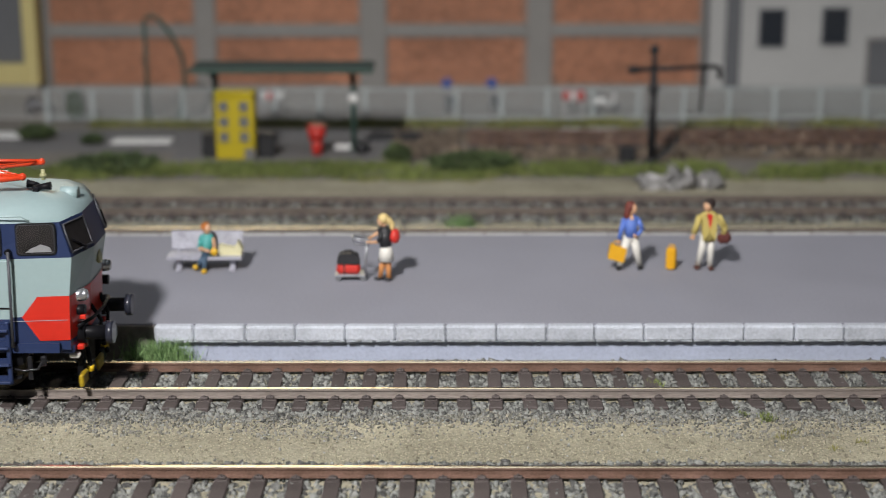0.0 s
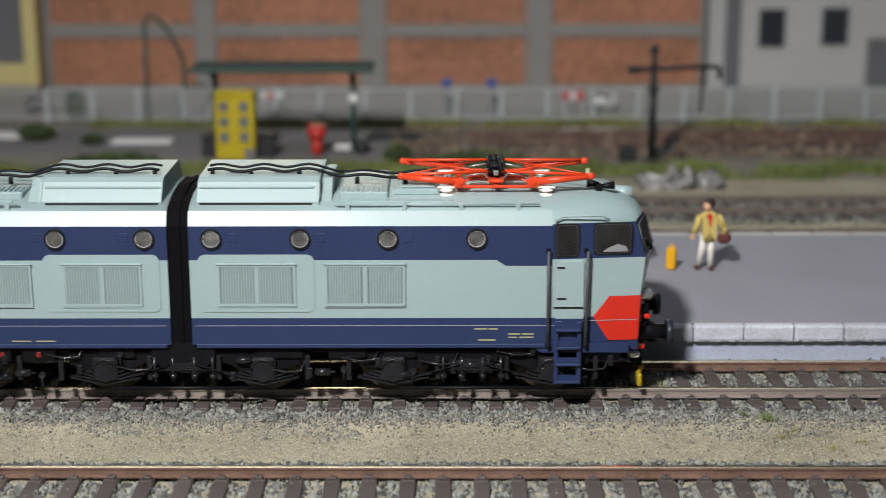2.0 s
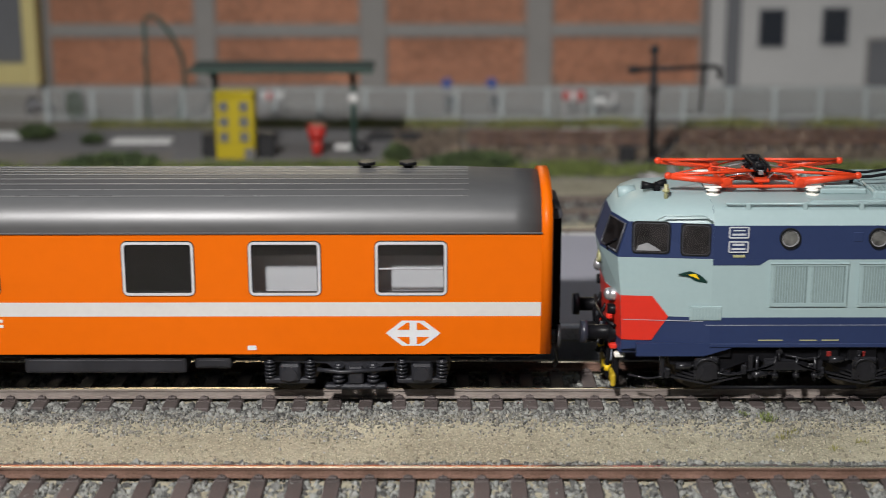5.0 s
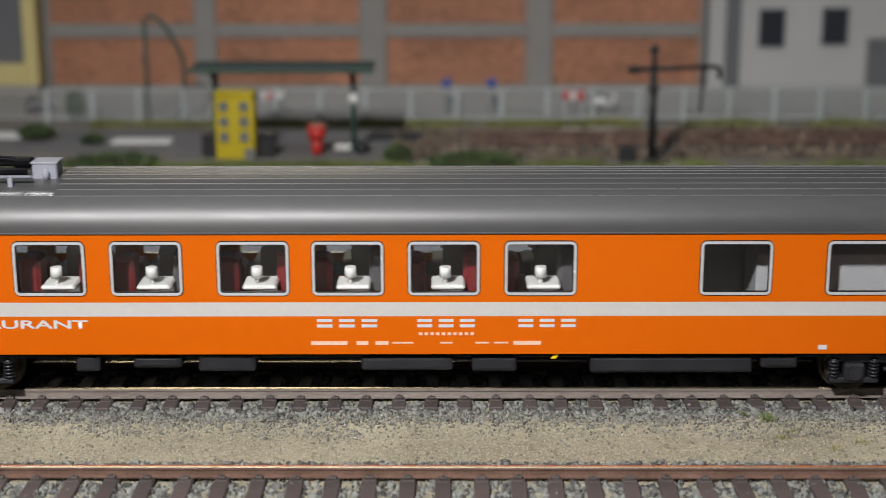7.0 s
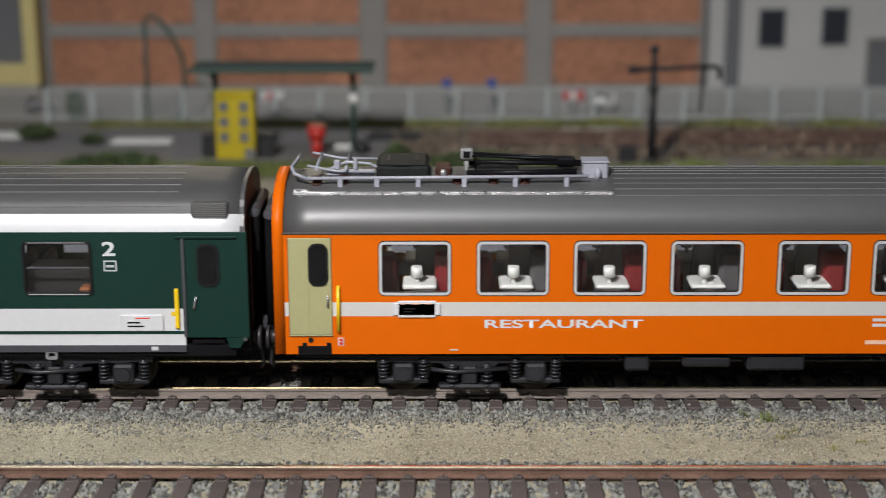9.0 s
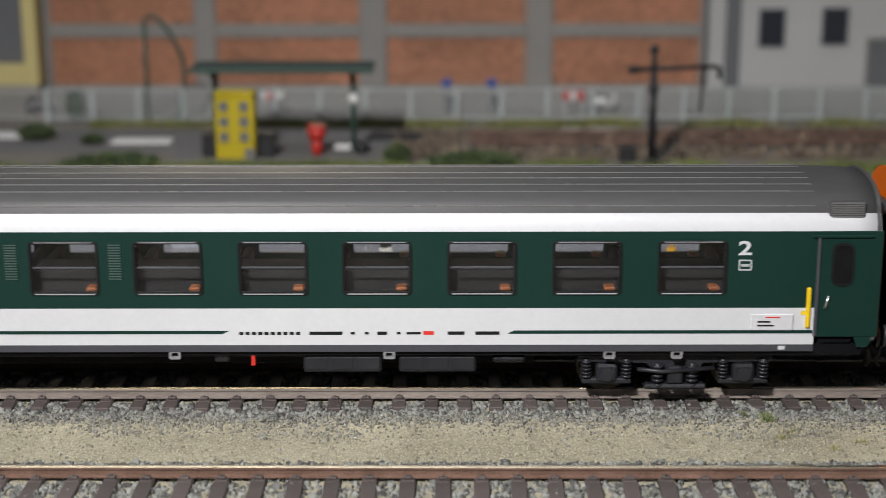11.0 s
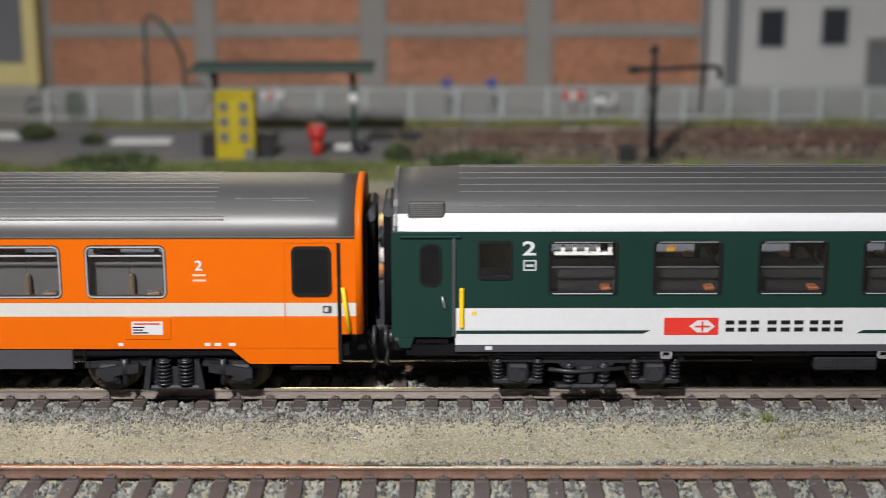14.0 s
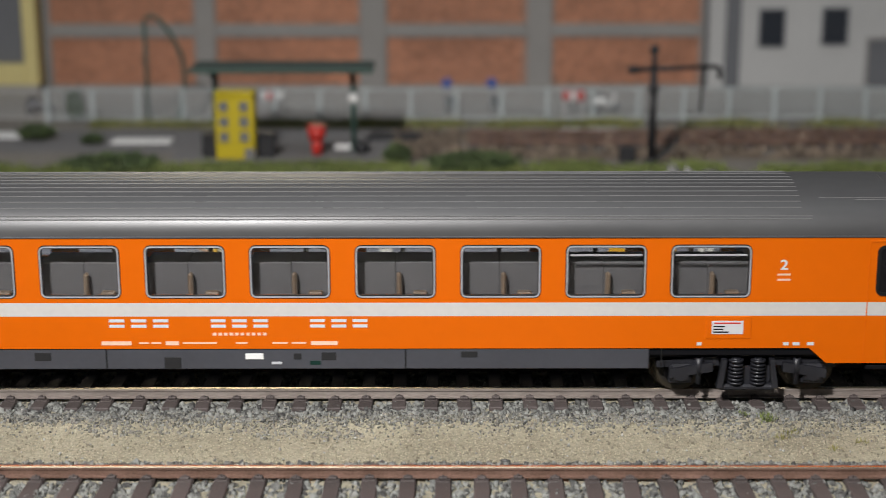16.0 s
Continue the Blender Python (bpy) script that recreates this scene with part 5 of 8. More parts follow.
# ---------------- restaurant coach ----------------
def restaurant_coach():
    u0, u1 = -484.6, -195.3
    c = (u0 + u1) / 2
    t = thing("restaurant_coach", c, 0, 0, "orange dining coach with pale stripe, grey roof and lit white tables", "railway coach", "train")
    h = (u1 - u0) / 2
    X = lambda u: u - c
    zw = (23.3, 33.7)
    wu = [(-231.1, -217.1), (-256.9, -242.9), (-282.7, -268.7), (-322.5, -308.7), (-342.2, -328.5), (-361.8, -348.1), (-381.2, -367.4), (-403.0, -389.2), (-422.8, -408.9), (-442.6, -428.7), (-462.5, -448.8)]
    wins = [(X((a + b) / 2) - 6.85, X((a + b) / 2) + 6.85, zw[0], zw[1]) for a, b in wu]
    door = (X(-481.6), X(-472.6), 14.4, 35.0)
    rows = [(10.1, 18.3, 0), (18.3, 21.3, 1), (21.3, 35.9, 0)]
    sidewall(t, -h, h, -16.3, rows, wins + [door], [M_orange, M_stripe])
    sidewall(t, -h, h, 16.3, rows, wins, [M_orange, M_stripe])
    prof = arc(16.3, 35.9, 45.6, 0.9, 33)
    roof_loft(t, -h + 2.2, h - 2.2, prof, [M_croof], [0] * 33, 14, 0.06)
    ribs(t, -h + 70, h - 17, 16.25, 35.9, 45.6, 0.9, (43, 52, 61, 70, 79, 87))
    part("gutter", Shape().box(-h + 2, h - 2, -16.65, -16.25, 35.7, 36.1, 0, 0.1), M_croof, t)
    for x, sg in ((-h, -1), (h, 1)):
        s = Shape().prism([(-16.3, 10.1), *[(y * 1.005, z + 0.15) for y, z in arc(16.3, 35.9, 45.6, 0.9, 40)], (16.3, 10.1)], x, x - sg * 2.2, smooth=True)
        part("end_wall", s, [M_orange], t, "orange coach end")
        gangway(t, x, sg, 40.5)
    for k, (xa, xb, za, zb) in enumerate(wins):
        window(t, xa, xb, za, zb, M_chrome, 0.55, 28.4 if k == 0 else None)
        window(t, xa, xb, za, zb, M_chrome, 0.55, None, yo=16.3)
    # door, olive grey, set in the wall
    dx0, dx1 = door[0], door[1]
    d = part("door", Shape().box(dx0 + 0.1, dx1 - 0.1, -16.42, -15.8, 14.4, 34.9, 0, 0.15).box(dx0 + 4.0, dx0 + 4.2, -16.5, -16.4, 14.6, 34.7, 0, 0.05), M_khaki, t, "olive-grey folding door")
    part("door_window", Shape().plate(dx0 + 6.2, 29.3, 3.5, 8.4, 1.4, -16.55, -16.4), M_cabglass, d)
    part("door_window_frame", Shape().ring(dx0 + 6.2, 29.3, 4.1, 9.0, 1.6, 0.4, -16.65, -16.4), M_darkframe, d)
    part("door_handle", Shape().cyl((dx1 - 1.0, -16.9, 20.5), (dx1 - 1.0, -16.9, 23), 0.22, n=6), M_silver, d)
    part("handrail", Shape().cyl((dx1 + 1.2, -17.0, 15.2), (dx1 + 1.2, -17.0, 25.0), 0.38, n=8), M_handrail, t, "yellow door handrail")
    # dark boxes over the orange wall draw the shaded cut-out below the door
    part("step", Shape().box(dx0 + 1.6, dx1 - 0.2, -16.4, -13, 9.9, 12.0, 0, 0.2).box(dx0 + 2.6, dx0 + 3.6, -16.42, -13, 11.5, 12.6, 0, 0.1).box(dx1 - 1.4, dx1 - 0.4, -16.42, -13, 11.5, 12.6, 0, 0.1), M_under, t)
    part("step_lamp", Shape().cyl((dx0 + 4.4, -16.3, 13.2), (dx0 + 4.4, -16.5, 13.2), 0.55, n=12), M_darkframe, t)
    part("door_sill", Shape().box(dx0, dx1, -16.75, -16.2, 14.1, 14.4, 0, 0.08), M_khaki, t)
    # floor, seats, tables, lamps
    part("floor", Shape().box(-h + 3, h - 3, -15.5, 15.5, 9.6, 12.0), M_under, t)
    part("corridor_wall", Shape().box(X(-305), h - 4, 4.0, 4.6, 12, 35.5).box(X(-305), X(-304.4), -15.4, 4, 12, 35.5), M_seat_grey, t, "pale grey kitchen wall")
    part("kitchen_counter", Shape().box(X(-270), X(-240), -9, 3.8, 12, 29.5, 0, 0.3).box(X(-232), X(-214), -9, 3.8, 12, 29.5, 0, 0.3), M_lightgrey, t, "light grey kitchen counter")
    part("ceiling", Shape().box(-h + 4, h - 4, -15.2, 15.2, 35.6, 36.2), M_inner, t)
    for k, (a, b) in enumerate(wu[3:]):
        m = X((a + b) / 2)
        for sy in (-1, 1):
            tb = part("table", Shape().box(m - 2.6, m + 4.4, min(sy * 6.5, sy * 14.4), max(sy * 6.5, sy * 14.4), 23.3, 24.3, 0, 0.35).box(m - 0.6, m + 0.6, sy * 9 - 0.6, sy * 9 + 0.6, 12, 23.3), M_table, t, "white dining table")
            part("table_lamp", Shape().cyl((m + 0.3, sy * 12.2, 24.3), (m + 0.3, sy * 12.2, 25.6), 0.5, n=8).cyl((m + 0.3, sy * 12.2, 25.6), (m + 0.3, sy * 12.2, 27.8), 1.25, 1.15, n=14), M_table, tb, "small white table lamp")
            for e in (-1, 1):
                ch = part("seat", Shape().box(m + e * 6.4 - 2.4, m + e * 6.4 + 2.4, min(sy * 2, sy * 9.0), max(sy * 2, sy * 9.0), 13, (29.4 + 0.7 * e) if sy < 0 else 24.6, 0, 0.9), M_seat_red if e < 0 or k % 2 else M_seat_mid, t)
        part("seat", Shape().plate(m + 2.6, 22.0, 5.6, 15.6, 1.6, -1, 1), M_inner, t, "grey rounded seat back")
        part("lamp_post", Shape().cyl((m + 1.2, 3.0, 24), (m + 1.2, 3.0, 35.5), 0.35, n=8).box(m + 0.2, m + 2.2, 2.4, 3.6, 31.5, 33.2, 0, 0.2), M_brownins, t, "brown hanging lamp post")
        part("ceiling_lamp", Shape().box(m - 2.5, m + 2.5, 1, 9, 34.9, 35.4, 0, 0.2), M_seat_grey, t)
    # underside
    part("underframe", Shape().box(-h + 4, h - 4, -13, 13, 8.2, 10.1, 0, 0.3), M_under, t)
    for a, b, z0, z1 in ((-386.5, -374.6, 5.8, 9.6), (-352.5, -333.5, 6.0, 9), (-329.5, -320.2, 5.8, 9), (-304.8, -271.1, 5.4, 9), (-269.3, -261.7, 6.4, 9), (-400, -390, 6.6, 9.2), (-412, -407, 5.8, 9.4)):
        e = part("equipment_box", Shape().box(X(a), X(b), -14.8, -6, z0, z1, 0, 0.4), M_bogie, t)
        part("box_lid", Shape().box(X(a) + 0.8, X(b) - 0.8, -15.0, -14.75, z0 + 0.6, z1 - 0.6, 0, 0.1), M_bogie, e)
    part("yellow_valve", Shape().prism([(X(-313.2), 8.8), (X(-312.2), 8.8), (X(-311), 10.3), (X(-312), 10.3)], -15.6, -15.2, axis=1), M_handrail, t)
    bogie(t, X(-235.8), 27.6, 5.3, "light")
    bogie(t, X(-444.4), 27.6, 5.3, "light")
    # roof: lowered collector in its well at the rear
    part("well_floor", Shape().box(X(-479), X(-416), -10.6, 10.6, 42.5, 43.2, 0, 0.2), M_bogie, t, "dark grey collector well")
    wl = part("roof_well", Shape().box(X(-480.6), X(-415), -12.2, -10.7, 42.7, 43.5, 0, 0.2).box(X(-480.5), X(-415), 10.7, 12.0, 42.5, 43.6, 0, 0.2).box(X(-480.6), X(-477.6), -11.5, 11.5, 42.8, 43.7, 0, 0.2), M_meshwalk, t, "silver mesh walkway round the roof collector")
    for k in range(11):
        part("bracket", Shape().box(X(-479 + k * 6.2) - 0.4, X(-479 + k * 6.2) + 0.4, -12.1, -11.2, 41.6, 42.6, 0, 0.1), M_lightgrey, wl)
    rl = part("roof_railing", Shape().cyl((X(-478), -9.4, 45.8), (X(-420), -9.4, 46.2), 0.36, n=8).tube([(X(-478), -9.4, 45.8), (X(-480.5), -8.6, 46.6), (X(-481.2), -6.5, 47.6), (X(-480.5), 0, 47.9), (X(-480.5), 6.5, 47.6)], 0.36, n=8), M_railgrey, t, "blue-grey roof railing")
    for u in (-471, -463.5, -455, -445.5, -435, -424.5):
        part("railing_post", Shape().box(X(u) - 0.5, X(u) + 0.5, -9.7, -9.2, 42.8, 46.2, 0, 0.1), M_railgrey, rl)
    co = part("gear_box", Shape().box(X(-463.8), X(-452.8), -6.5, 6.5, 43, 47.6, 0, 0.4).box(X(-463.2), X(-453.4), -6, 6, 47.6, 48.1, 0, 0.2), M_geargrey, t, "dark grey roof gear box with a lid")
    for u in (-462.6, -460, -457, -454.4):
        part("box_rib", Shape().box(X(u) - 0.15, X(u) + 0.15, -6.7, -6.4, 43.4, 47.4), M_geargrey, co)
    part("lid_catch", Shape().box(X(-460.5), X(-456.5), -6.2, -6.0, 47.4, 47.9).box(X(-461.5), X(-461.1), -3, 3, 48.1, 48.3).box(X(-455.5), X(-455.1), -3, 3, 48.1, 48.3), M_under, co)
    part("motor_block", Shape().box(X(-451.5), X(-448.2), -4, 3, 43.2, 46.8, 0, 0.3).cyl((X(-450), -4.2, 45.6), (X(-450), -5.4, 45.6), 1.1, n=12), M_brownins, t, "brown insulated motor block")
    part("motor_cap", Shape().ball((X(-449.8), -5.4, 46.0), 0.7, 0.5, 0.9), M_silver, t)
    part("arm_box", Shape().box(X(-442.5), X(-434), -3.5, 3.5, 44.4, 46.4, 0, 0.3), M_geargrey, t)
    part("collector_arm", Shape().tube([(X(-443), -4, 45), (X(-443), -4, 48.2), (X(-420), -1, 47)], 0.5, n=6).tube([(X(-443), 4, 45), (X(-443), 4, 48.2), (X(-420), 1, 47)], 0.5, n=6).tube([(X(-445), -5, 46), (X(-422), -5, 46.2)], 0.6, n=6).tube([(X(-445), 5, 46), (X(-422), 5, 46.2)], 0.6, n=6), M_under, t, "black lowered collector arm")
    jt = part("collector_joint", Shape().box(X(-446.2), X(-443.6), -1.2, 1.2, 48.0, 50.2, 0, 0.3).cyl((X(-444.9), 0, 44), (X(-444.9), 0, 48.2), 0.5, n=8), M_grey, t, "grey collector joint")
    part("joint_eye", Shape().box(X(-445.6), X(-444.2), -1.4, -1.15, 48.5, 49.8), M_under, jt)
    for sy in (-1, 1):
        part("arm_rod", Shape().tube([(X(-443.8), sy * 1.5, 48.9), (X(-426), sy * 1.0, 48.2), (X(-421.6), sy * 0.6, 46.8)], 0.28, n=6), M_under, jt)
    part("arm_head", Shape().box(X(-426), X(-422), -1.5, 1.5, 46.4, 48.4, 0, 0.4), M_under, jt)
    part("collector_pan", Shape().tube([(X(-478), -7, 48), (X(-472), -7, 46.8), (X(-464), -7, 46.6)], 0.3, n=6).tube([(X(-478), 7, 48), (X(-472), 7, 46.8), (X(-464), 7, 46.6)], 0.3, n=6).cyl((X(-476), -8.5, 47.6), (X(-476), 8.5, 47.6), 0.34, n=8).cyl((X(-470), -8.5, 47.4), (X(-470), 8.5, 47.4), 0.34, n=8).tube([(X(-474), -5, 46.6), (X(-470), -5, 48.4), (X(-465), -5, 48.0), (X(-461.5), -5, 46.0)], 0.32, n=6).box(X(-474), X(-464), -6.5, -4.5, 45.6, 46.8, 0, 0.3).box(X(-472.5), X(-471.3), -6, -5, 46.8, 48.9, 0, 0.2).box(X(-468.5), X(-467.6), -6, -5, 46.8, 49.2, 0, 0.2), M_railgrey, t, "blue-grey collector head")
    part("collector_end_plate", Shape().box(X(-420.8), X(-415.6), -6, -1, 43, 48.4, 0, 0.3).box(X(-421.0), X(-415.4), -6.2, -0.8, 48.2, 48.6, 0, 0.1).ball((X(-417.8), -6.4, 46), 0.8, 1.0, 1.2).box(X(-418.3), X(-417.3), -6.8, -6, 43.4, 46), M_railgrey, t)
    for u in (-476, -470.5, -447.0, -439.5, -433):
        part("insulator", Shape().cyl((X(u), -7.5, 43), (X(u), -7.5, 46), 1.0, n=10).cyl((X(u), -7.5, 44), (X(u), -7.5, 44.6), 1.5, n=10), M_brownins, t)
    for u in (-225, -233.8):
        part("roof_vent", Shape().cyl((X(u), 3, 45), (X(u), 3, 46.2), 1.0, n=10).cyl((X(u), 3, 46.2), (X(u), 3, 46.9), 1.9, n=12), M_under, t)
    # writing and marks
    for a, b in ((-361.5, -349.1), (-340.8, -329.0), (-320.0, -308.2)):
        letters(t, X(a), X(b), 15.9, 17.7, 3, M_cwhite, "letter_block", "plain white bars")
    lettering("restaurant_lettering", "RESTAURANT", 32.8, 1.85, M_cwhite, t, X(-441.4), -16.35, 15.7, "white word painted on orange")
    bars(t, [(X(-362.8), X(-355.3)), (X(-353.4), X(-351)), (X(-349.5), X(-346.8)), (X(-321), X(-315.3))], 12.1, 12.95, M_print)
    bars(t, [(X(-346), X(-341.7)), (X(-336.1), X(-333.6)), (X(-328.9), X(-326)), (X(-325), X(-322.1))], 12.4, 12.75, M_print)
    bars(t, [(X(-340.5) + k * 1.18, X(-340.5) + k * 1.18 + 0.7) for k in range(10)], 14.2, 14.8, M_print)
    bars(t, [(X(-258), X(-256.2))], 11.0, 12.0, M_cwhite)
    bars(t, [(X(-448.5), X(-446.8))], 10.9, 11.15, M_cwhite)
    lg = part("arrow_emblem", Shape().prism([(X(-229.4), 14.65), (X(-226.0), 11.95), (X(-221.5), 11.95), (X(-218.1), 14.65), (X(-221.5), 17.35), (X(-226.0), 17.35)], -16.42, -16.2, axis=1), M_cwhite, t, "white arrow-shaped emblem")
    for e in (-1, 1):
        for g in (-1, 1):
            m = X(-223.75)
            part("emblem_gap", Shape().prism([(m + e * 0.75, 14.65 + g * 0.8), (m + e * 0.75, 14.65 + g * 2.3), (m + e * 1.3, 14.65 + g * 2.3), (m + e * 3.3, 14.65 + g * 0.8)], -16.5, -16.43, axis=1), M_orange, lg)
    pl = part("route_board", Shape().box(X(-460.2), X(-450.4), -16.75, -16.3, 18.5, 21.3, 0, 0.2).box(X(-459.2), X(-451.4), -16.75, -16.3, 18.0, 21.7, 0, 0.2), M_cwhite, t, "white destination board with notched corners")
    bars(pl, [(X(-458), X(-455.6))], 19.9, 20.15, M_darkframe, -16.85)
    bars(pl, [(X(-458), X(-456.2))], 19.3, 19.55, M_darkframe, -16.85)
    bars(pl, [(X(-458), X(-454.4))], 18.7, 18.95, M_darkframe, -16.85)
    bars(pl, [(X(-458.6), X(-457.4)), (X(-456.6), X(-454.4)), (X(-453.6), X(-452.4))], 21.0, 21.2, M_print, -16.85)
    bars(t, [(X(-471.6), X(-470.4))], 12.0, 13.7, M_cwhite)
    bars(t, [(X(-471.4), X(-470.6))], 12.2, 12.75, M_signred, -16.5)
    bars(t, [(X(-471.4), X(-470.6))], 12.95, 13.5, M_signred, -16.5)
    TRAIN.append((t, c))


# ---------------- green coach ----------------
def green_coach():
    u0, u1 = -781.3, -489.8
    c = (u0 + u1) / 2
    t = thing("passenger_coach", c, 0, 0, "dark green and white second-class coach with grey roof", "railway coach", "train")
    h = (u1 - u0) / 2
    X = lambda u: u - c
    zw = (23.4, 33.8)
    wu = [(-535.3, -521.8), (-556.8, -543.3), (-578.3, -564.7), (-599.6, -586.2), (-620.8, -607.4), (-642.3, -628.8), (-663.5, -650.0), (-684.6, -671.4), (-706, -692.8), (-727.3, -714.3), (-748.8, -735.5)]
    wins = [(X((a + b) / 2) - 6.65, X((a + b) / 2) + 6.65, zw[0], zw[1]) for a, b in wu]
    small = (X(-763.2), X(-757), 26.6, 33.8)
    rows = [(13.2, 14.45, 1), (14.45, 15.25, 1), (15.25, 20.0, 1), (20.0, 36.2, 0), (12.1, 13.2, 1), (10.6, 12.1, 2)]
    for yo in (-16.3, 16.3):
        sidewall(t, X(-768.2), X(-503.0), yo, rows, wins + ([small] if yo < 0 else []), [M_cgreen, M_cwhite, M_skirt])
        for a, b in ((X(-781.3), X(-768.2)), (X(-503.0), X(-489.8))):
            s = part("door_bay", Shape().box(a, b, min(yo, yo * 0.955), max(yo, yo * 0.955), 13.6, 36.2, 0, 0.2), M_cgreen, t, "dark green door bay")
    prof = [(-16.3, 36.2), (-16.1, 37.4), (-15.6, 38.6), (-14.9, 39.7)] + [(y, z) for y, z in arc(14.9, 39.7, 45.7, 0.9, 15)[1:-1]] + [(14.9, 39.7), (15.6, 38.6), (16.1, 37.4), (16.3, 36.2)]
    n = len(prof)
    roof_loft(t, -h + 0.5, h - 0.5, prof, [M_groof, M_cwhite], [1 if (i < 3 or i > n - 5) else 0 for i in range(n - 1)], 14, 0.05)
    ribs(t, -h + 14, h - 14, 14.85, 39.7, 45.7, 0.9, (12, 38, 52, 66, 80))
    for x, sg in ((-h + 0.6, -1), (h - 0.6, 1)):
        end_wall(t, x, sg, prof, [M_croof], 13)
        gangway(t, x, sg, 41)
    for yo in (-16.3, 16.3):
        for xa, xb, za, zb in wins:
            window(t, xa, xb, za, zb, M_darkframe, 0.42, 28.7, 0.9, yo, M_skirt)
            if yo < 0:
                # pale strips draw the highlights along the dark frame's edges
                part("window_lip", Shape().box(xa + 0.5, xb - 0.5, -16.78, -16.5, za - 0.36, za - 0.14, 0, 0.05).box(xa + 0.7, xb - 0.7, -16.72, -16.5, zb + 0.16, zb + 0.32, 0, 0.04), M_chrome_dk, t)
    window(t, *small, M_darkframe, 0.5, None, 0.9)
    for xa, xb, sg in ((X(-781.0), X(-768.4), -1), (X(-502.8), X(-490.1), 1)):
        dw = (xa + xb) / 2 - sg * 1.4
        f = part("door_window_frame", Shape().ring(dw, 29.2, 4.6, 9.0, 1.7, 0.5, -16.55, -16.2), M_darkframe, t)
        part("door_window", Shape().plate(dw, 29.2, 4.0, 8.4, 1.5, -16.42, -16.25), M_cabglass, f)
        xr = X(-768.5) if sg < 0 else X(-502.9)
        part("door_edge", Shape().box(xr - 0.35, xr + 0.35, -16.75, -16.3, 14, 35.2, 0, 0.1), M_skirt, t)
        part("door_gutter", Shape().box(min(xr - sg * 1.5, xr + sg * 11), max(xr - sg * 1.5, xr + sg * 11), -16.8, -16.3, 34.9, 35.4, 0, 0.1), M_cgreen, t)
        part("handrail", Shape().box(xr - sg * 1.6 - 0.45, xr - sg * 1.6 + 0.45, -17.0, -16.3, 15.8, 24.4, 0, 0.2), M_handrail, t, "yellow door handrail")
        part("door_handle", Shape().cyl((xr + sg * 1.8, -16.7, 20), (xr + sg * 2.4, -16.7, 22.6), 0.25, n=6), M_silver, t)
        part("step", Shape().box(min(xr + sg, xr + sg * 8), max(xr + sg, xr + sg * 8), -15.5, -8, 11.6, 13.4, 0, 0.3).box(min(xr + sg * 2, xr + sg * 7.5), max(xr + sg * 2, xr + sg * 7.5), -15.9, -13, 12.4, 12.8), M_under, t)
        part("corner_skirt", Shape().prism([(xr + sg * 8.2, 13.7), (xr + sg * 12.4, 13.7), (xr + sg * 11.0, 11.4), (xr + sg * 9.0, 11.4)], -16.2, -15.4, axis=1), M_cgreen, t)
        v = part("roof_grille", Shape().box(min(xr + sg * 1.8, xr + sg * 9.4), max(xr + sg * 1.8, xr + sg * 9.4), -15.25, -13, 38.5, 42.0, 0, 0.3), M_croof, t, "louvred roof vent")
        for k in range(8):
            part("louvre", Shape().box(min(xr + sg * 2.3, xr + sg * 8.9), max(xr + sg * 2.3, xr + sg * 8.9), -15.5, -15.1, 38.9 + k * 0.4, 39.12 + k * 0.4), M_crib, v)
    # louvred panels between windows
    for ua in (-669.0, -647.8):
        g = part("vent_panel", Shape().box(X(ua), X(ua + 2.9), -16.38, -16.2, 25.9, 34.0, 0, 0.05), M_cgreen, t)
        for k in range(14):
            part("louvre", Shape().box(X(ua) + 0.2, X(ua) + 2.7, -16.5, -16.36, 26.2 + k * 0.55, 26.45 + k * 0.55), M_louvre, g)
    # interior
    part("floor", Shape().box(-h + 3, h - 3, -15.5, 15.5, 9.6, 12.0), M_under, t)
    part("ceiling", Shape().box(-h + 4, h - 4, -15.2, 15.2, 35.7, 36.2), M_inner, t)
    part("end_partition", Shape().box(X(-756), X(-755.3), -15.4, 15.4, 12, 35.5).box(X(-515), X(-514.3), -15.4, 15.4, 12, 35.5), M_inner, t)
    for k, (a, b) in enumerate(wu):
        m = X((a + b) / 2)
        for sy in (-1, 1):
            for e in (-1, 1):
                part("seat", Shape().box(m + e * 8.6 - 1.0, m + e * 8.6 + 1.0, min(sy * 4, sy * 14.6), max(sy * 4, sy * 14.6), 13, 28.6 if sy < 0 else 25.2, 0, 0.7).box(min(m, m + e * 7.7), max(m, m + e * 7.7), min(sy * 3, sy * 12), max(sy * 3, sy * 12), 13, 27.0 if sy < 0 else 22.5), M_seat_dk, t)
            part("folding_table", Shape().box(m + 3.8, m + 6.0, min(sy * 12, sy * 15), max(sy * 12, sy * 15), 23.2, 24.1, 0, 0.3), M_wood, t, "orange-brown table")
    wr = part("window_rack", Shape().box(X(-748), X(-736), -15.3, -13, 30.9, 31.5, 0, 0.1), M_table, t, "white rack behind the window")
    for k in range(5):
        part("rack_post", Shape().box(X(-746.6) + k * 2.4, X(-745.8) + k * 2.4, -15.3, -14.6, 31.4, 33.4), M_table, wr)
    # underside
    part("underframe", Shape().box(-h + 4, h - 4, -13, 13, 8.4, 10.6, 0, 0.3), M_under, t)
    part("centre_sill", Shape().box(X(-705), X(-560), -9, 9, 5.6, 8.4, 0, 0.3), M_under, t)
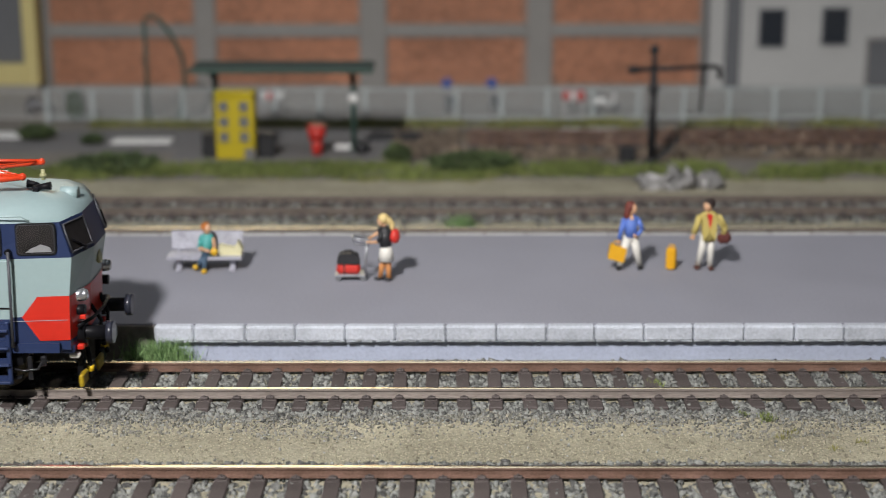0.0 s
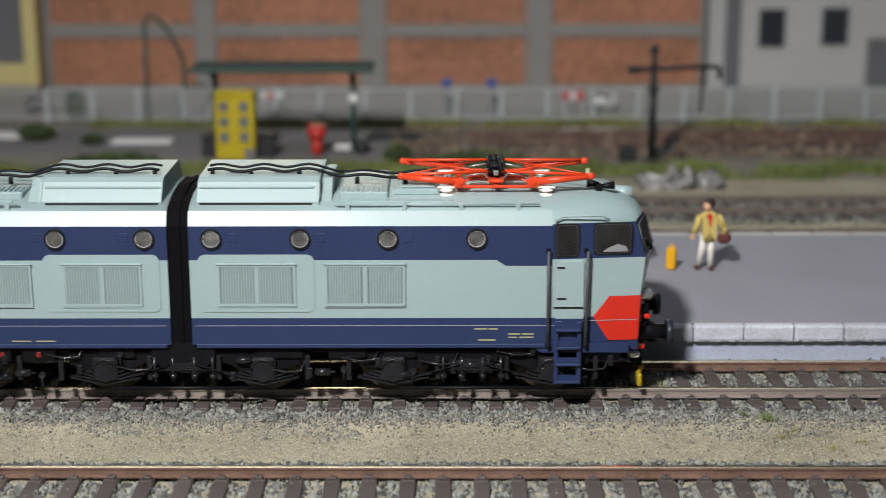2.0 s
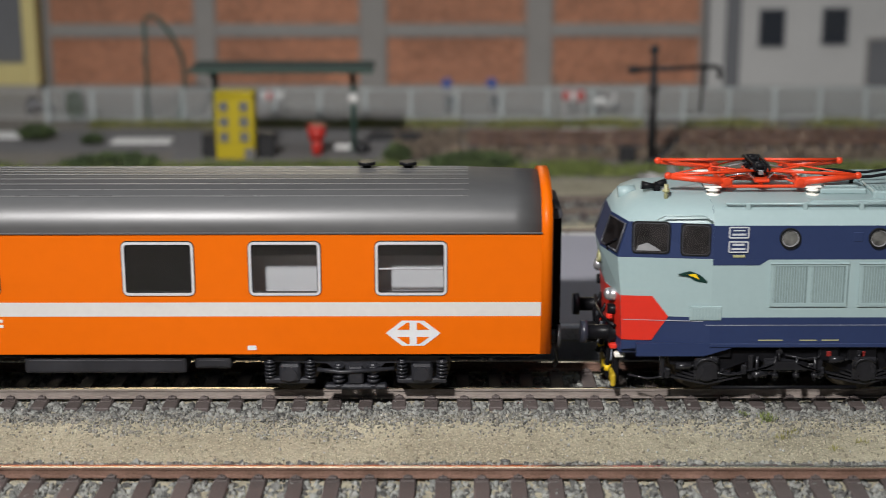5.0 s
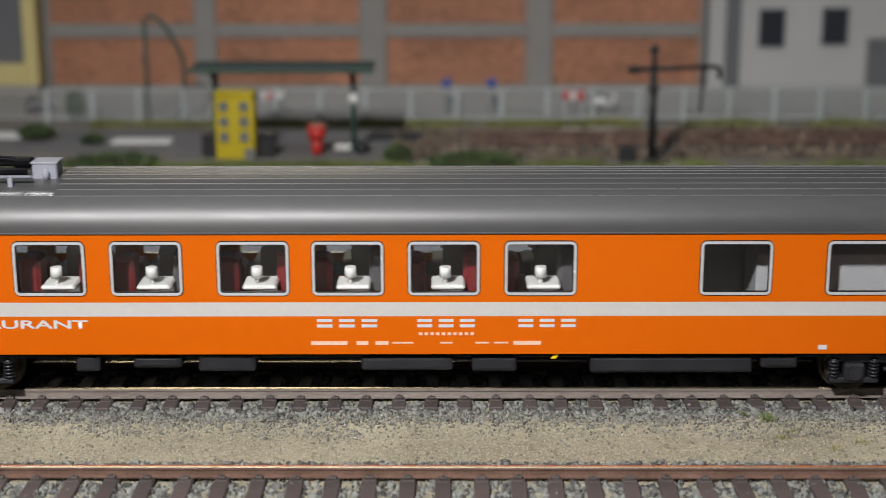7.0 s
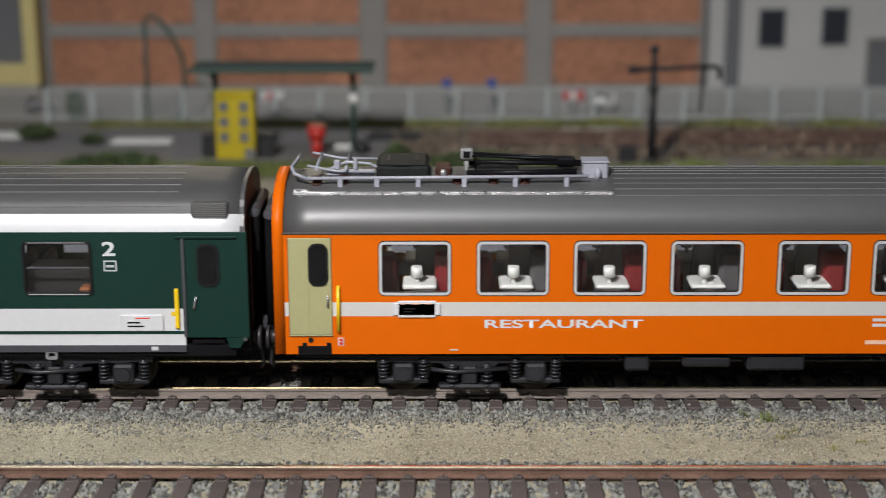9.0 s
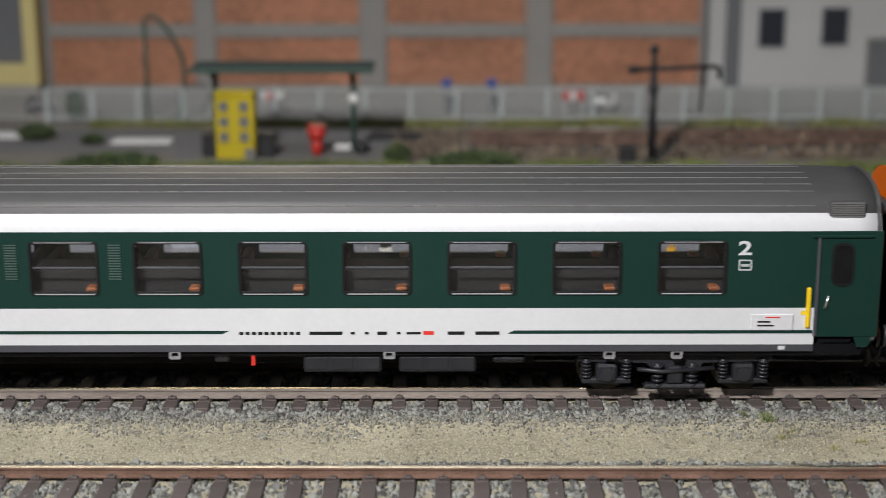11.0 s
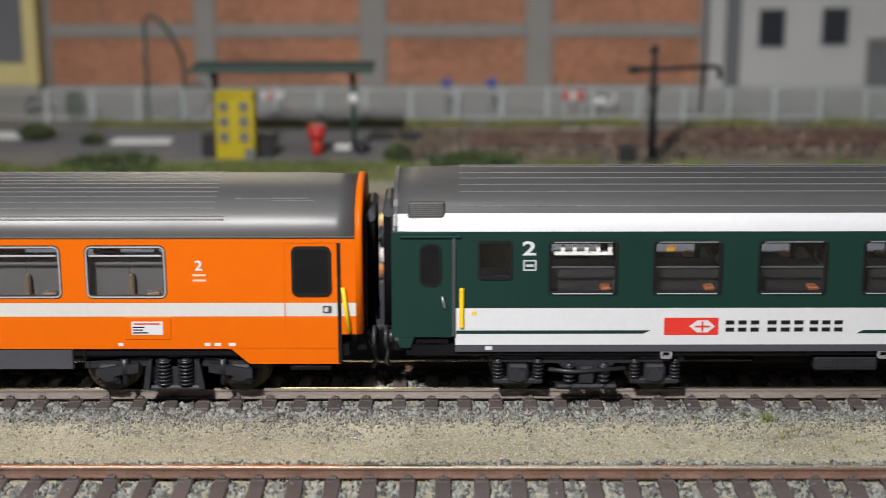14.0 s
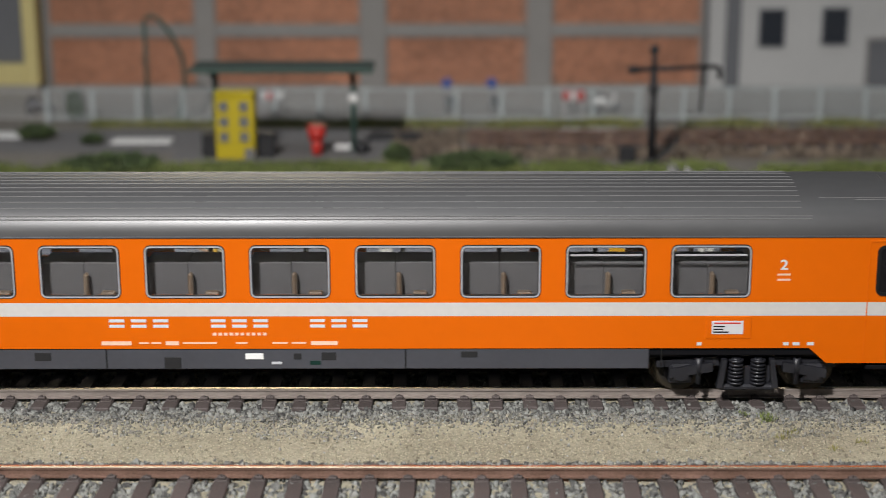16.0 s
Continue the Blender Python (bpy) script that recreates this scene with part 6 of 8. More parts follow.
    for a, b, z0, z1 in ((-608.5, -592.3, 5.6, 9.6), (-588.6, -572.6, 5.6, 9.6), (-569, -562.5, 7.6, 9), (-693.4, -680.2, 5.8, 8.9), (-627, -624, 7.8, 9.8)):
        e = part("equipment_box", Shape().box(X(a), X(b), -14.8, -6, z0, z1, 0, 0.4), M_bogie, t)
        for k in range(3):
            w = (b - a) / 3
            part("box_lid", Shape().box(X(a) + k * w + 0.4, X(a) + (k + 1) * w - 0.4, -15.0, -14.75, z0 + 0.7, z1 - 0.7, 0, 0.1), M_bogie, e)
    part("red_valve", Shape().box(X(-619.3), X(-618.5), -15.2, -14.6, 7.2, 10.0, 0, 0.1), M_signred, t)
    for ua in (-724.5, -679.5, -635, -590.6, -545.0, -531):
        part("lifting_bracket", Shape().ring(X(ua), 9.9, 2.4, 1.9, 0.4, 0.5, -16.2, -15.4, n=2), M_grey, t)
    bogie(t, X(-531.0), 28.6, 5.2, "light")
    bogie(t, X(-740.8), 28.6, 5.2, "light")
    # stripe, red field, marks
    for a, b in ((-768.0, -728.0), (-685.5, -623.5), (-566.2, -503.3)):
        cut = 1.4
        part("green_line", Shape().prism([(X(a), 14.5), (X(b) - (cut if b < -620 else 0), 14.5), (X(b), 15.2), (X(a) + (cut if a > -700 else 0), 15.2)], -16.36, -16.2, axis=1), M_cgreen, t)
    rf = part("red_field", Shape().box(X(-725.2), X(-714.0), -16.36, -16.2, 14.2, 17.9), M_signred, t, "red field with a white arrow emblem")
    em = part("arrow_emblem", Shape().prism([(X(-720.0), 16.05), (X(-718.4), 14.75), (X(-716.2), 14.75), (X(-714.7), 16.05), (X(-716.2), 17.35), (X(-718.4), 17.35)], -16.42, -16.37, axis=1), M_cwhite, rf)
    part("emblem_cross", Shape().box(X(-718.9), X(-715.8), -16.48, -16.43, 15.85, 16.25).box(X(-717.5), X(-717.1), -16.49, -16.43, 15.0, 17.1), M_signred, rf)
    for a, b in ((-712.5, -705.6), (-703.9, -696.5), (-695.2, -688.4)):
        letters(t, X(a), X(b), 14.9, 17.3, 3, M_darkframe, "letter_block", "plain black bars")
    bars(t, [(X(-621.5) + k * 1.3, X(-621.5) + k * 1.3 + 0.9) for k in range(10)], 14.3, 14.95, M_darkframe)
    bars(t, [(X(-607), X(-600.2)), (X(-593), X(-591)), (X(-578.5), X(-575)), (X(-572.8), X(-567.8))], 14.3, 15.0, M_darkframe)
    bars(t, [(X(-583.5), X(-581.3))], 14.3, 15.1, M_signred)
    bars(t, [(X(-598.5), X(-597.6)), (X(-595.6), X(-594.7)), (X(-589), X(-588.2)), (X(-587), X(-584))], 14.4, 14.9, M_darkframe)
    bars(t, [(X(-510.2), X(-508.8)), (X(-762), X(-760.6))], 11.0, 11.8, M_cwhite)
    for ua in (-519.3, -754.5):
        lettering("class_number", "2", 2.7, 3.0, M_cwhite, t, X(ua), -16.35, 31.2, "white class numeral two")
        part("pictogram", Shape().ring(X(ua + 1.5), 29.1, 2.7, 2.3, 0.2, 0.3, -16.36, -16.2, n=2).box(X(ua + 0.7), X(ua + 2.3), -16.36, -16.2, 28.8, 29.3), M_lightgrey, t, "small outlined pictogram")
    for ua, ub in ((-516.2, -507.4),):
        pl = part("route_board", Shape().box(X(ua), X(ub), -16.75, -16.3, 15.2, 18.8, 0, 0.2), M_cwhite, t, "white destination board")
        bars(pl, [(X(ua) + 1.4, X(ua) + 4.0)], 17.0, 17.3, M_darkframe, -16.85)
        bars(pl, [(X(ua) + 1.4, X(ua) + 4.8)], 16.2, 16.5, M_darkframe, -16.85)
        bars(pl, [(X(ua) + 3, X(ua) + 6)], 18.0, 18.2, M_signred, -16.85)
    for ua in (-764.8, -505.8):
        part("warning_mark", Shape().box(X(ua), X(ua + 0.9), -16.36, -16.2, 18.5, 19.3), M_handrail, t, "small yellow warning mark")
    TRAIN.append((t, c))


# ---------------- second orange coach ----------------
def orange_coach():
    u0, u1 = -1090.0, -787.2
    c = (u0 + u1) / 2
    t = thing("passenger_coach", c, 0, 0, "orange second-class coach with white stripe and grey ribbed roof", "railway coach", "train")
    h = (u1 - u0) / 2
    X = lambda u: u - c
    zw = (22.8, 32.8)
    wu = [(-843.3, -827.7), (-864.7, -849.2), (-886.2, -870.7), (-907.7, -892.2), (-929.2, -913.8), (-950.6, -935.2), (-972.1, -956.7), (-993.6, -978.2)]
    wu += [(a - 21.5 * k, b - 21.5 * k) for k in (1, 2, 3) for a, b in [(-993.6, -978.2)]]
    wins = [(X((a + b) / 2) - 7.65, X((a + b) / 2) + 7.65, zw[0], zw[1]) for a, b in wu]
    rows = [(11.3, 18.3, 0), (18.3, 21.2, 1), (21.2, 35.1, 0)]
    for yo in (-16.3, 16.3):
        sidewall(t, -h, h, yo, rows, wins + [(X(-791.8), h + 0.1, 11.3, 14.4)], [M_orange, M_stripe])
    prof = arc(16.3, 35.1, 44.4, 0.92, 33)
    roof_loft(t, -h + 1.4, h - 1.4, prof, [M_croof], [0] * 33, 10, 0.04)
    ribs(t, -h + 30, h - 30, 16.25, 35.1, 44.4, 0.92, (34, 42, 50, 57, 64, 71, 78, 85))
    ribs(t, -h + 30, h - 28, 16.3, 35.1, 44.4, 0.92, (20, 24))
    ribs(t, h - 26, h - 11, 16.25, 35.1, 44.4, 0.92, (47,))
    ribs(t, h - 19, h - 10, 16.25, 35.1, 44.4, 0.92, (44,))
    part("roof_seam", Shape().prism([(y, z + 0.06) for y, z in arc(16.3, 35.1, 44.4, 0.92, 40)], h - 11.2, h - 10.9), M_croof, t)
    part("gutter", Shape().box(-h + 1.4, h - 1.4, -16.6, -16.25, 34.9, 35.25, 0, 0.08), M_croof, t)
    for x, sg in ((-h, -1), (h, 1)):
        s = Shape().prism([(-16.3, 14.4), *[(y * 1.004, z + 0.15) for y, z in arc(16.3, 35.1, 44.4, 0.92, 40)], (16.3, 14.4)], x, x - sg * 1.4, smooth=True)
        part("end_wall", s, [M_orange], t, "orange coach end")
        gangway(t, x, sg, 40)
    for yo in (-16.3, 16.3):
        for k, (xa, xb, za, zb) in enumerate(wins):
            window(t, xa, xb, za, zb, M_chrome_dk, 0.32, 31.2 if k in (0, 1) else None, 1.2, yo)
    # entrance bay reaching lower, with the wheel-arch slope
    e = part("entrance_panel", Shape().prism([(X(-814.6), 11.35), (X(-810.8), 8.0), (X(-791.8), 8.0), (X(-791.8), 11.35)], -16.3, -15.2, axis=1), M_orange, t)
    part("door_outline", Shape().box(X(-803.2), X(-791.4), -16.45, -16.2, 33.9, 34.3, 0, 0.05).box(X(-803.3), X(-803.1), -16.4, -16.2, 8.2, 34), M_orange, t)
    part("door_track", Shape().box(X(-792.4), X(-791.6), -16.5, -16.2, 8.2, 34, 0, 0.1), M_darkframe, t, "dark door seam")
    f = part("door_window_frame", Shape().ring(X(-797.6), 27.9, 8.2, 10.6, 1.4, 0.7, -16.6, -16.1), M_darkframe, t)
    part("door_window", Shape().plate(X(-797.6), 27.9, 7.2, 9.6, 1.2, -16.45, -16.25), M_cabglass, f)
    part("handrail", Shape().cyl((X(-791.2), -17.0, 24.6), (X(-790.0), -17.0, 15.0), 0.45, n=8), M_handrail, t, "yellow door handrail")
    part("door_button", Shape().ring(X(-794.5), 19.8, 1.8, 1.5, 0.1, 0.25, -16.45, -16.3, n=1).box(X(-794.3), X(-793.9), -16.5, -16.3, 19.3, 20.3), M_skirt, t)
    part("step", Shape().box(X(-802.5), X(-794), -15.8, -12, 6.4, 7.4, 0, 0.2), M_under, t)
    # grey skirt between the bogies
    sk = part("skirt", Shape().box(X(-1030), X(-847.5), -16.0, -14.8, 6.7, 11.3, 0, 0.2), M_skirt, t, "dark grey underfloor skirt")
    for ua in (-845, -898, -960, -1000):
        part("skirt_panel", Shape().box(X(ua) - 0.15, X(ua) + 0.15, -16.1, -15.98, 6.9, 11.2), M_darkframe, sk)
    for ua, w, z0, z1, mt in ((-974.9, 3.4, 8.6, 10.4, M_slot), (-931.2, 3.8, 8.9, 10.2, M_table), (-925.8, 2.2, 7.8, 8.4, M_lightgrey), (-921.2, 1.6, 8.9, 10.2, M_slot), (-917.8, 2.2, 7.7, 8.6, M_cgreen), (-915.4, 3.0, 8.7, 10.4, M_slot), (-948.0, 3.4, 7.0, 9.4, M_slot), (-886.5, 3.4, 9.3, 10.6, M_slot)):
        part("skirt_hatch", Shape().box(X(ua), X(ua) + w, -16.15, -15.98, z0, z1, 0, 0.1), mt, sk)
    part("floor", Shape().box(-h + 3, h - 3, -15.5, 15.5, 9.6, 12.0), M_under, t)
    part("ceiling", Shape().box(-h + 4, h - 4, -15.2, 15.2, 34.6, 35.1), M_inner, t)
    part("end_partition", Shape().box(X(-824.5), X(-823.8), -15.4, 15.4, 12, 34.5), M_inner, t)
    for k, (a, b) in enumerate(wu):
        m = X((a + b) / 2)
        for sy in (-1, 1):
            for e2 in (-1, 1):
                st = part("seat", Shape().box(m + e2 * 4.4 - 4.39, m + e2 * 4.4 + 4.39, min(sy * 4, sy * 12.5), max(sy * 4, sy * 12.5), 13, 28.8 if sy < 0 else 23.5, 0, 0.2), M_seat_mid, t)
            part("armrest", Shape().box(m + 0.2, m + 1.2, min(sy * 13, sy * 15), max(sy * 13, sy * 15), 21, 27.0, 0, 0.4), M_seat_tan, t)
            part("folding_table", Shape().box(m + 3.5, m + 6.5, min(sy * 12.5, sy * 14.6), max(sy * 12.5, sy * 14.6), 22.2, 22.9, 0, 0.3), M_seat_tan, t)
    part("underframe", Shape().box(-h + 4, h - 4, -13, 13, 8.0, 10.6, 0, 0.3), M_under, t)
    bogie(t, X(-826.8), 27.6, 5.3, "coil")
    bogie(t, X(-1044.0), 27.6, 5.3, "coil")
    for a, b in ((-959.0, -946.8), (-938.0, -926.3), (-917.6, -905.8)):
        letters(t, X(a), X(b), 15.9, 17.7, 3, M_cwhite, "letter_block", "plain white bars")
    bars(t, [(X(-960.8), X(-954.6)), (X(-947.5), X(-944.8)), (X(-917.5), X(-912.0))], 12.1, 12.95, M_print)
    bars(t, [(X(-953), X(-951)), (X(-950.5), X(-948.5)), (X(-944), X(-937)), (X(-933), X(-930.6)), (X(-925.5), X(-922.3)), (X(-921.5), X(-918.5))], 12.4, 12.75, M_print)
    bars(t, [(X(-937.7) + k * 1.15, X(-937.7) + k * 1.15 + 0.7) for k in range(10)], 14.2, 14.8, M_print)
    bars(t, [(X(-837.8), X(-836.8)), (X(-815.0), X(-813.6)), (X(-818), X(-816.6)), (X(-820), X(-818.8))], 11.9, 12.6, M_cwhite)
    lettering("class_number", "2", 1.55, 2.15, M_cwhite, t, X(-821.4), -16.35, 28.1, "white class numeral two")
    bars(t, [(X(-821.9), X(-819.2))], 26.9, 27.3, M_print)
    bars(t, [(X(-821.9), X(-819.2))], 25.8, 26.2, M_print)
    bx = part("board_frame", Shape().box(X(-836.1), X(-826.7), -16.5, -16.2, 13.3, 18.2, 0, 0.15), M_orange, t)
    pl = part("route_board", Shape().box(X(-834.9), X(-828.4), -16.62, -16.5, 14.4, 17.3, 0, 0.1), M_cwhite, bx, "white destination board")
    for z, w in ((16.1, 2.4), (15.5, 2.0), (14.9, 3.2)):
        part("fine_print", Shape().box(X(-834.6), X(-834.6) + w, -16.7, -16.62, z - 0.12, z + 0.12), M_darkframe, bx)
    part("fine_print", Shape().box(X(-834.4), X(-829), -16.7, -16.62, 16.7, 16.95), M_signred, bx)
    TRAIN.append((t, c))
# ---------------- articulated electric locomotive ----------------
def locomotive():
    c = -86.7
    t = thing("electric_locomotive", c, 0, 0, "pale blue-grey and dark blue articulated electric locomotive with red nose panels", "locomotive", "train")
    mats = [M_lblue, M_lpale]
    HW = 17.2

    def half(s):
        """One half of the body; s is 1 for the leading half, -1 for the trailing one."""
        nm = "body_front" if s > 0 else "body_rear"
        b = Shape()
        xa, xb = 2.2, 76.0
        prof = [(-17.2, 12.5), (-17.2, 18.2), (-17.2, 30.5), (-17.2, 37.6), (-15.6, 40.4), (-14.6, 41.0), (-12.5, 41.6), (-8, 42.4), (0, 42.8)]
        prof = prof + [(-y, z) for y, z in reversed(prof[:-1])]
        n = len(prof)
        v = [(s * x, y, z) for x in (xa, xb) for y, z in prof]
        col = [0, 1, 0, 1, 1, 1, 1, 1, 1, 1, 1, 1, 1, 0, 1, 0]
        for i in range(n - 1):
            b.f.append((i, i + 1, n + i + 1, n + i))
            b.s.append(col[i])
            b.smooth.append(4 <= i <= 11)
        b.v = v
        b.f.append(tuple(range(n)))
        b.s.append(0)
        b.smooth.append(False)
        # cab: rings of the plan at rising levels, each from side to side round the nose
        lv = [(10.8, 94.0, 95.8, 15.3, 0), (18.2, 94.2, 96.1, 15.3, 0), (22.8, 94.4, 96.5, 15.4, 1), (30.6, 95.2, 97.9, 15.2, 1), (37.9, 93.0, 95.6, 14.6, 0), (39.6, 91.8, 94.2, 13.8, 1), (41.2, 89.0, 91.4, 11.5, 1), (42.3, 85.0, 87.0, 7.5, 1)]
        side = {10.8: 17.2, 18.2: 17.2, 22.8: 17.2, 30.6: 17.2, 37.9: 17.05, 39.6: 16.05, 41.2: 13.9, 42.3: 8.6}
        k0 = len(b.v)
        ring = []
        for z, xc, xf, yc, _ in lv:
            ring.append([(s * xb, -side[z], 12.5 if z < 11 else z), (s * xc, -yc, z), (s * xf, -5.5, z), (s * xf, 5.5, z), (s * xc, yc, z), (s * xb, side[z], 12.5 if z < 11 else z)])
        for r in ring:
            b.v.extend(r)
        for j in range(len(lv) - 1):
            colr = 0 if j == 0 else (1 if j in (1, 2) else (0 if j == 3 else 1))
            for i in range(5):
                b.f.append((k0 + j * 6 + i, k0 + j * 6 + i + 1, k0 + (j + 1) * 6 + i + 1, k0 + (j + 1) * 6 + i))
                b.s.append(colr)
                b.smooth.append(j >= 4)
        b.f.append(tuple(k0 + (len(lv) - 1) * 6 + i for i in range(6)))
        b.s.append(1)
        b.smooth.append(True)
        b.f.append(tuple(k0 + i for i in range(6)))
        b.s.append(0)
        b.smooth.append(False)
        body = part(nm, b, mats, t, "pale blue-grey body with dark blue bands")

        def sy(x):
            return -17.2 + max(0, abs(x) - 76) * 1.9 / 19

        def cabplate(x0, x1, z0, z1, d, mt, name, parent, r=0.8, rim=None):
            # a plate lying on the slightly inward-turned cab side
            pts = []
            for qx, qz, a0 in ((1, 1, 0), (-1, 1, 90), (-1, -1, 180), (1, -1, 270)):
                for i in range(4):
                    a = radians(a0 + 30 * i)
                    pts.append(((x0 + x1) / 2 + qx * ((x1 - x0) / 2 - r) + r * math.cos(a), (z0 + z1) / 2 + qz * ((z1 - z0) / 2 - r) + r * math.sin(a)))
            m_ = len(pts)
            sh = Shape()
            for e in (0.3, -d):
                for p, q in pts:
                    sh.v.append((s * p, sy(p) + e, q))
            sh.f.append(tuple(range(m_, 2 * m_)))
            sh.f += [(i, (i + 1) % m_, m_ + (i + 1) % m_, m_ + i) for i in range(m_)]
            sh.s = [0] * len(sh.f)
            sh.smooth = [False] * len(sh.f)
            return part(name, sh, mt, parent)

        # upper blue band reaches lower towards the cab
        low = [(64.5, 30.6), (66.5, 29.3), (76, 29.3), (76, 30.6)]
        part("blue_band", Shape().prism([(s * x, z) for x, z in low], -17.26, -17.0, axis=1), M_lblue, t)
        # raised pale panel round the grille next to the joint
        pa, pb = (3.9, 27.6)
        part("side_panel", Shape().plate(s * (pa + pb) / 2, 25.6, pb - pa, 12.2, 1.5, -17.36, -17.1), M_lpale, t, "raised pale panel")
        gl = ((8.1, 23.5), (30.0, 45.8)) if s > 0 else ((7.9, 23.4), (30.3, 45.8), (48.8, 63.8))
        for ga, gb in gl:
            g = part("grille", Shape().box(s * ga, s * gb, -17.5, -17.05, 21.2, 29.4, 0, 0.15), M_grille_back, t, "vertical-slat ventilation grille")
            part("grille_frame", Shape().ring(s * (ga + gb) / 2, 25.3, gb - ga + 0.6, 8.9, 0.3, 0.55, -17.72, -17.3, n=1).box(s * ((ga + gb) / 2 - 0.45), s * ((ga + gb) / 2 + 0.45), -17.68, -17.3, 21, 29.6), M_lpale, g)
            part("grille_rim", Shape().box(s * (ga - 0.5), s * (gb + 0.5), -17.95, -17.3, 29.6, 29.9, 0, 0.1).box(s * (ga - 0.4), s * (gb + 0.4), -17.6, -17.3, 20.5, 20.8, 0, 0.1), M_lpale, g)
            k = ga + 0.75
            while k < gb - 0.4:
                if abs(k - (ga + gb) / 2) > 0.6:
                    part("slat", Shape().box(s * k - 0.17, s * k + 0.17, -17.62, -17.4, 21.3, 29.3), M_grille, g)
                k += 0.55
        for xo in (6.8, 24.8, 42.6, 60.6):
            p = part("porthole", Shape().ball((s * xo, -17.2, 35.0), 1.72, 0.36, 1.72, n=24, m=12), M_glass_disc, t, "round porthole window")
            rg = Shape().ring(s * xo, 35.0, 4.3, 4.3, 2.13, 0.42, -17.75, -17.1, n=6)
            part("porthole_ring", rg, M_darkframe, p)
            part("porthole_rim", Shape().ring(s * xo, 35.0, 3.5, 3.5, 1.73, 0.18, -17.6, -17.4, n=6), M_chrome_dk, p)
            part("number_light", Shape().box(s * (xo + 3.2), s * (xo + 5.2), -17.3, -17.1, 34.2, 36.2, 0, 0.1), M_lblue, t) if xo < 60 else None
        # thin white line and lower edge
        part("pinstripe", Shape().box(s * 3, s * 77, -17.26, -17.15, 16.5, 16.62), M_railgrey, t)
        cabplate(77.5, 93.8, 17.3, 17.42, 0.2, M_railgrey, "cab_pinstripe", t, 0.04)
        part("lower_beam", Shape().box(s * 3, s * 76, -17.35, -16.6, 11.7, 12.6, 0, 0.15), M_lblue, t)
        # cab side windows
        if s > 0:
            wl = [(76.9, 81.1, 31.4, 37.6), (84.8, 92.0, 31.7, 37.6)]
        else:
            wl = [(77.0, 82.2, 31.6, 37.5), (85.2, 92.0, 31.9, 37.8)]
        for a, b2, z0, z1 in wl:
            fw = cabplate(a - 0.42, b2 + 0.42, z0 - 0.4, z1 + 0.4, 0.14, M_darkframe, "cab_window_frame", t)
            cabplate(a - 0.12, b2 + 0.12, z0 - 0.12, z1 + 0.12, 0.17, M_skirt, "cab_window_rim", fw)
            cabplate(a, b2, z0, z1, 0.20, M_cabin, "cab_interior", fw)
            if b2 - a > 6:
                desk = [(a + 1.4, z0 + 0.25), (b2 - 0.5, z0 + 0.25), (b2 - 0.9, z0 + 1.3), (b2 - 2.6, z0 + 1.9), (a + 2.6, z0 + 1.1)]
                part("cab_desk", Shape().add([(s * p, sy(p) - 0.26, q) for p, q in desk], [tuple(range(5))]), M_seat_grey, fw, "pale desk behind the cab glass")
            gp = cabplate(a, b2, z0, z1, 0.34, M_pane, "cab_window", fw)
            gp.visible_shadow = False
        # front windows on the two raked faces
        for sd in (-1, 1):
            A0, A1 = Vector((s * 95.2, sd * 15.2, 30.6)), Vector((s * 97.9, sd * 5.5, 30.6))
            B0, B1 = Vector((s * 93.0, sd * 14.6, 37.9)), Vector((s * 95.6, sd * 5.5, 37.9))
            for q0, q1, nm2 in ((0.06, 0.92, "front_window"),):
                P = [A0.lerp(A1, q0).lerp(B0.lerp(B1, q0), 0.12), A0.lerp(A1, q1).lerp(B0.lerp(B1, q1), 0.12), A0.lerp(A1, q1).lerp(B0.lerp(B1, q1), 0.9), A0.lerp(A1, q0).lerp(B0.lerp(B1, q0), 0.9)]
                nrm = (P[1] - P[0]).cross(P[3] - P[0]).normalized()
                if nrm.x * s < 0:
                    nrm = -nrm
                sh = Shape().add([p + nrm * 0.25 for p in P] + [p - nrm * 0.2 for p in P], [(0, 1, 2, 3), (0, 1, 5, 4), (1, 2, 6, 5), (2, 3, 7, 6), (3, 0, 4, 7)])
                w = part(nm2, sh, M_cabin, t, "dark raked windscreen")
                part("windscreen_frame", Shape().tube([p + nrm * 0.3 for p in P + P[:2]], 0.24, n=6), M_skirt, w)
                part("windscreen_wiper", Shape().tube([P[0].lerp(P[1], 0.6) + nrm * 0.6, P[0].lerp(P[1], 0.25).lerp(P[3], 0.4) + nrm * 0.6], 0.26, n=5).box(*sorted((P[0].lerp(P[1], 0.6).x - 0.5, P[0].lerp(P[1], 0.6).x + 0.8)), P[0].lerp(P[1], 0.6).y - 0.5, P[0].lerp(P[1], 0.6).y + 0.5, P[0].z - 0.7, P[0].z + 0.3, 0, 0.1), M_under, w)
            if sd > 0:
                part("nose_badge", Shape().cyl((s * 97.0, 0, 26.8), (s * 97.7, 0, 26.9), 1.5, n=18), M_khaki, t, "round brass nose badge")
            # red nose panel: side part and raked part
            d = 0.12
            side_pts = [(87.9, 22.5), (84.6, 18.2), (87.9, 13.0), (94.05, 13.0), (94.4, 22.5)]
            vs = [(s * u_, sd * (abs(sy(u_)) + d), z_) for u_, z_ in side_pts]
            sh = Shape().add(vs, [(0, 1, 2, 3, 4)])
            rk = [Vector((s * 94.05, sd * 15.3, 13.0)), Vector((s * 95.9, sd * 5.5, 13.0)), Vector((s * 96.5, sd * 5.5, 22.5)), Vector((s * 94.4, sd * 15.4, 22.5))]
            off = Vector((s * 0.1, sd * 0.06, 0))
